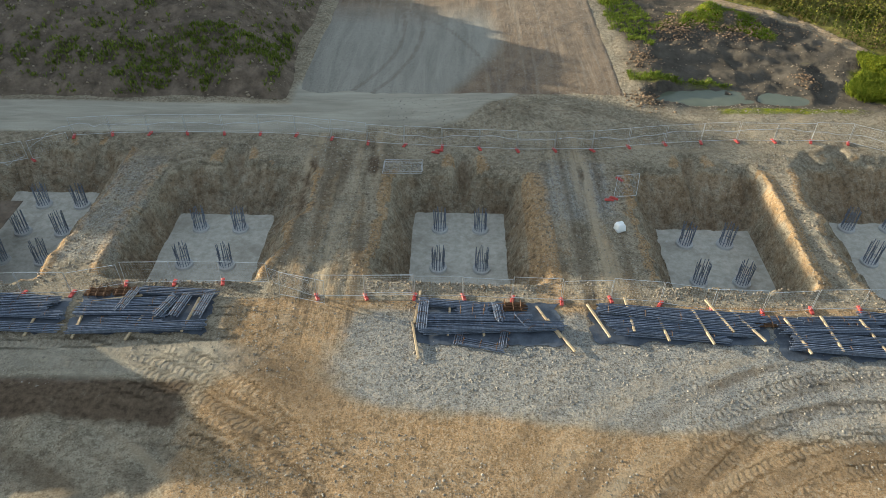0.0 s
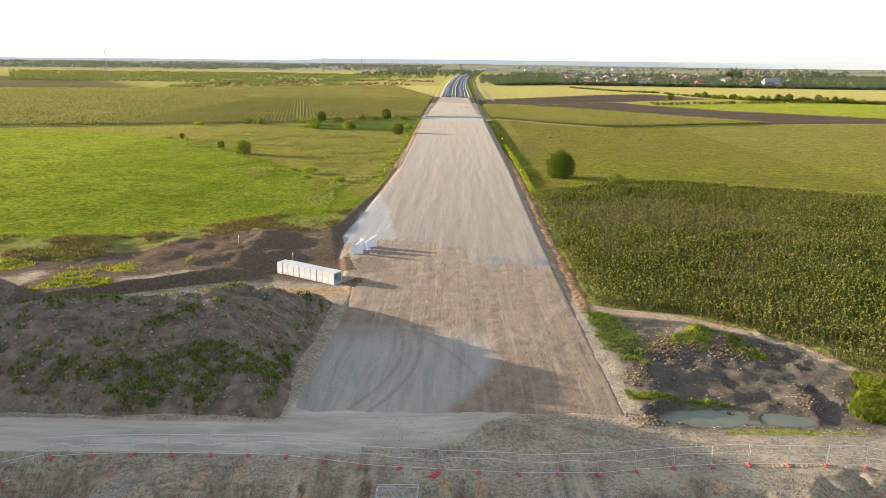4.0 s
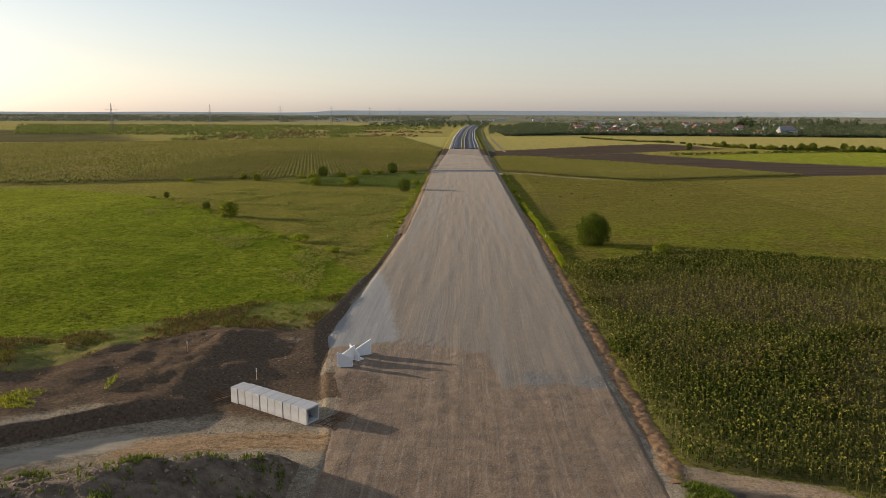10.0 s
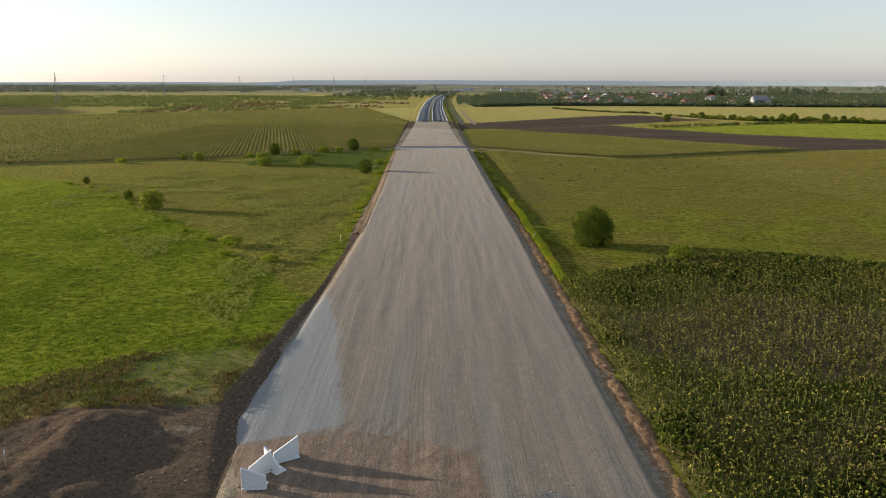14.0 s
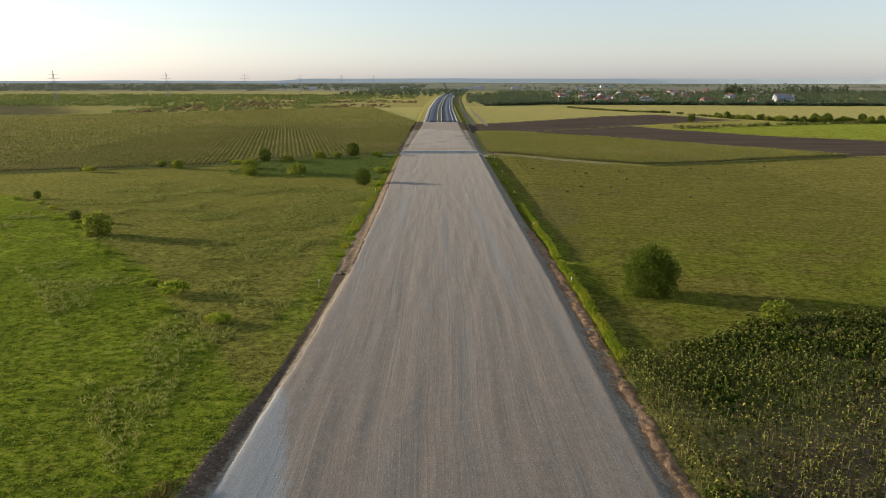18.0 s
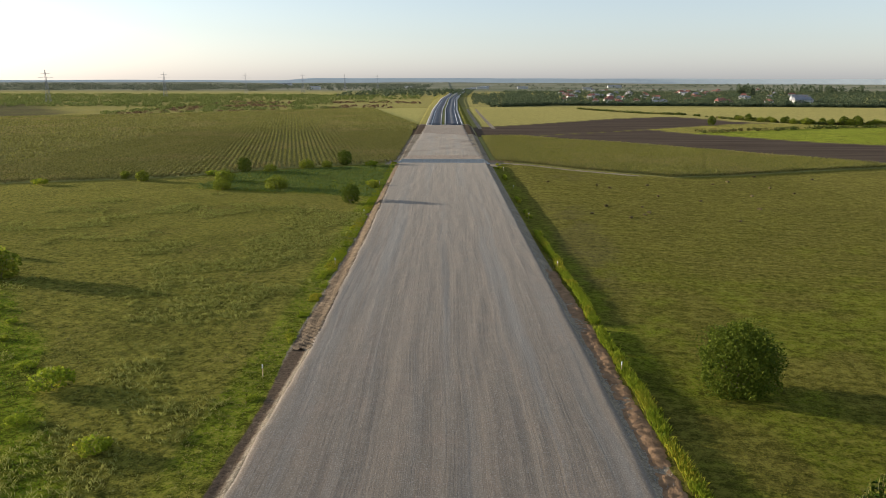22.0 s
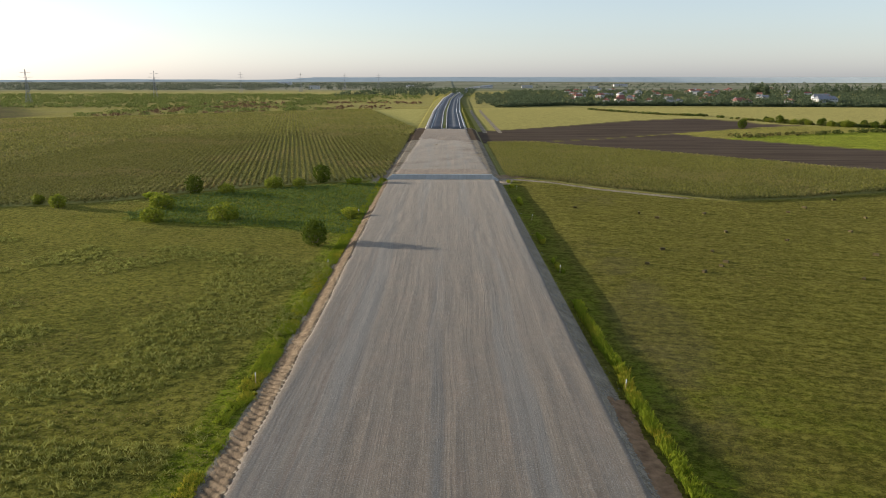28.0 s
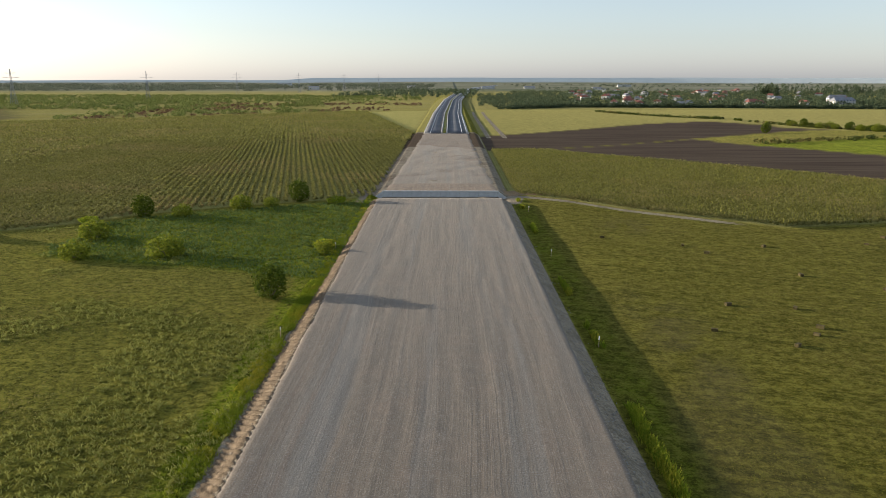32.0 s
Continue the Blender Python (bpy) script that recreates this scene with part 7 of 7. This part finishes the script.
def house(x, y, w, d, h, roof_mat, turn, label, storeys=1):
    ob = thing("house", pose(x, y, level(x, y) - 0.2, 0, 0, turn), label, "house", "village houses")
    bm = bmesh.new()
    box(bm, -w / 2, w / 2, -d / 2, d / 2, 0, h)
    part("wall", bm, M_PLASTER, ob)
    rh = d * 0.33
    bm = bmesh.new()
    e = 0.5
    vs = [bm.verts.new(p) for p in ((-w / 2 - e, -d / 2 - e, h - 0.1), (w / 2 + e, -d / 2 - e, h - 0.1), (w / 2 + e, d / 2 + e, h - 0.1), (-w / 2 - e, d / 2 + e, h - 0.1), (-w / 2 + d * 0.12, 0, h + rh), (w / 2 - d * 0.12, 0, h + rh))]
    for f in ((0, 1, 5, 4), (2, 3, 4, 5), (1, 2, 5), (3, 0, 4), (3, 2, 1, 0)):
        bm.faces.new([vs[i] for i in f])
    roof = part("roof", bm, roof_mat, ob)
    bm = bmesh.new()
    box(bm, -0.4, 0.4, -0.35, 0.35, h, h + rh + 1.0)
    ch = part("chimney", bm, M_TILE, roof)
    ch.location = (w * 0.22, d * 0.15, 0)
    for s in range(storeys):
        for k in range(3 if w < 14 else 6):
            bm = bmesh.new()
            box(bm, -0.6, 0.6, -0.06, 0.06, 0, 1.3)
            wi = part("window", bm, M_PANE, ob)
            n = 3 if w < 14 else 6
            wi.location = ((k - (n - 1) / 2) * w / (n + 0.4), -d / 2 - 0.02, 1.1 + s * 2.9)


rv = np.random.default_rng(801)
for x, y, w, d, h, rm, t, lb, st in (
        (471, 1098, 26, 12, 7.6, M_SLATE, 8, "large white three-storey house with a grey roof", 3), (500, 1165, 22, 12, 9.0, M_SLATE, -10, "large white two-storey house", 2),
        (372, 1118, 14, 11, 5.2, M_TILE, 12, "pale house with a steep red tiled roof", 1), (285, 1115, 18, 9, 3.6, M_SLATE, -15, "low house with a pale grey roof", 1),
        (300, 1140, 12, 9, 3.8, M_SLATE, 30, "low house with a pale grey roof", 1), (205, 1130, 9, 8, 5.6, M_TILE, 70, "narrow white house with a red roof", 2),
        (250, 1240, 10, 9, 6.2, M_TILE, 10, "white two-storey house with a red roof", 2), (268, 1262, 10, 9, 6.2, M_SLATE, 75, "white two-storey house with a grey roof", 2)):
    house(x, y, w, d, h, rm, t, lb, st)
for k in range(64):
    y = rv.uniform(1110, 2050)
    x = rv.uniform(0.16, 0.52) * (y - 160)
    red = rv.random() < 0.5
    house(x, y, rv.uniform(8, 14), rv.uniform(7, 10), rv.choice([4.0, 4.4, 6.6]), M_TILE if red else M_SLATE, rv.uniform(0, 180),
          "pale village house with a red tiled roof" if red else "pale village house with a grey sheet roof", 1)
for x, y, w, h in ((-395, 2330, 30, 8), (-130, 2700, 30, 6), (-700, 3300, 60, 8), (260, 2600, 36, 6), (430, 2350, 28, 6), (120, 2500, 40, 6), (640, 2900, 50, 7)):
    bm = bmesh.new()
    box(bm, -w / 2, w / 2, -10, 10, 0, h)
    bevelled(bm, 0.2)
    ob = thing("storage_hall", pose(x, y, level(x, y)), "long pale storage hall far across the plain", "hall", "far halls")
    part("wall", bm, M_PLASTER, ob)
    bm = bmesh.new()
    vs = [bm.verts.new(p) for p in ((-w / 2, -10.5, h), (w / 2, -10.5, h), (w / 2, 10.5, h), (-w / 2, 10.5, h), (-w / 2, 0, h + 2), (w / 2, 0, h + 2))]
    for f in ((0, 1, 5, 4), (2, 3, 4, 5), (1, 2, 5), (3, 0, 4), (3, 2, 1, 0)):
        bm.faces.new([vs[i] for i in f])
    part("roof", bm, M_SLATE, ob)
bm = bmesh.new()
for cx, cy, rx, ry in ((165, 1128, 16, 22), (192, 1098, 14, 16), (215, 1105, 10, 14)):
    bm.faces.new([bm.verts.new((cx + rx * math.cos(a * math.pi / 10), cy + ry * math.sin(a * math.pi / 10), level(cx, cy) + 0.5 + 0.004 * cx / 10)) for a in range(20)])
tagged(part("water", bm, M_WATER), "bright village pond reflecting the sky", "water", kind="structure")

# ---- power line ----
M_PYLON = plain("weathered_pylon_steel", (0.20, 0.205, 0.21), (0.28, 0.285, 0.29), 1.0, 0.7, 0.2, 0.1)


def pylon(x, y):
    ob = thing("pylon", pose(x, y, level(x, y), 0, 0, 14), "tall grey steel lattice power pylon", "pylon", "power line pylons")
    H = 44.0
    for sx in (-1, 1):
        for sy in (-1, 1):
            bm = bmesh.new()
            tube(bm, (sx * 3.6, sy * 3.6, -0.5), (sx * 0.9, sy * 0.9, 27), 0.22, 4)
            tube(bm, (sx * 0.9, sy * 0.9, 27), (sx * 0.3, sy * 0.3, H), 0.18, 4)
            part("leg", bm, M_PYLON, ob)
    bm = bmesh.new()
    for k in range(8):
        z0, z1 = k * 27 / 8, (k + 1) * 27 / 8
        a, b = 3.6 - 2.7 * z0 / 27, 3.6 - 2.7 * z1 / 27
        for s in (-1, 1):
            tube(bm, (-a, s * a, z0), (b, s * b, z1), 0.10, 3)
            tube(bm, (a, s * a, z0), (-b, s * b, z1), 0.10, 3)
    part("bracing", bm, M_PYLON, ob)
    for z, w in ((28, 7.0), (33.5, 9.0), (39, 6.0)):
        bm = bmesh.new()
        for s in (-1, 1):
            tube(bm, (0, s * 0.5, z), (w, 0, z + 0.6), 0.15, 4)
            tube(bm, (0, s * 0.5, z), (-w, 0, z + 0.6), 0.15, 4)
        part("cross_arm", bm, M_PYLON, ob)


for x, y in ((-606, 875), (-542, 1122), (-478, 1371), (-412, 1632), (-346, 1893), (-280, 2154), (-214, 2415)):
    pylon(x, y)

# ---- the far horizon ----
def horizon():
    ang = np.linspace(radians(-55), radians(55), 260)
    R = 4680.0
    top = 20 + 3 * vnoise(ang * 60, ang * 0, 6, 901, 3) + 13 * sst(-0.22, -0.17, ang)
    v = []
    for a, t in zip(ang, top):
        v += [(R * math.sin(a), R * math.cos(a), -10), (R * math.sin(a), R * math.cos(a), t), ((R + 120) * math.sin(a), (R + 120) * math.cos(a), t)]
    f = []
    for k in range(len(ang) - 1):
        f += [(k * 3, k * 3 + 1, k * 3 + 4, k * 3 + 3), (k * 3 + 1, k * 3 + 2, k * 3 + 5, k * 3 + 4)]
    # blue-grey tint and a faint glow stand in for haze over the ridge
    m = plain("hazy_hills", (0.25, 0.27, 0.26), (0.31, 0.325, 0.31), 0.01, 1.0, bump=0.0, spec=0.0, fine=0.03)
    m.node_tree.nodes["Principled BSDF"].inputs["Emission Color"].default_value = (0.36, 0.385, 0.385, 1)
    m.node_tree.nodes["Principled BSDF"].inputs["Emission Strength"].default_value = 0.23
    return tagged(part("backdrop", mesh_of("backdrop", v, f), m), "low wooded ridge on the far horizon, tinted blue-grey for haze", "ridge", kind="structure")


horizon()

# ---- barrier tape strung slack along the far fence ----
bm = bmesh.new()
last = None
for k in range(330):
    x = -40 + 0.25 * k
    y = float(fence_north(x)) + 0.5 + 0.2 * math.sin(x * 0.7)
    z = level(x, y) + 0.85 + 0.07 * math.cos(x * 1.92) + 0.10 * math.sin(x * 0.31)
    cur = (bm.verts.new((x, y, z)), bm.verts.new((x, y + 0.03, z + 0.025)))
    if last:
        bm.faces.new((last[0], cur[0], cur[1], last[1]))
    last = cur
tagged(part("barrier_tape", bm, M_GALV), "slack white warning tape strung along the wire fence", "barrier tape")

# ---- steel mats and props by the box culvert ----
def mat_of_bars(x, y, w, d, turn, z):
    ob = thing("rebar_mat", pose(x, y, z, 0, 0, turn), "rusty steel reinforcing mat on timber by the culvert units", "rebar mat", "mats by the culvert units")
    for k in range(6):
        bm = bmesh.new()
        tube(bm, (-w / 2, -d / 2 + d * k / 5, 0.1), (w / 2, -d / 2 + d * k / 5, 0.12), 0.04, 4)
        part("bar", bm, M_RUST, ob)
    for k in range(4):
        bm = bmesh.new()
        tube(bm, (-w / 2 + w * k / 3, -d / 2, 0.06), (-w / 2 + w * k / 3, d / 2, 0.06), 0.05, 4)
        part("bar", bm, M_RUST, ob)


mat_of_bars(-15.6, 103.6, 2.4, 2.6, ang, level(-15.6, 103.6) + 0.05)
mat_of_bars(-14.6, 105.0, 2.2, 2.0, ang + 8, level(-14.6, 105.0) + 0.2)
mat_of_bars(-31.0, 111.2, 3.2, 2.2, ang - 5, level(-31.0, 111.2) + 0.1)
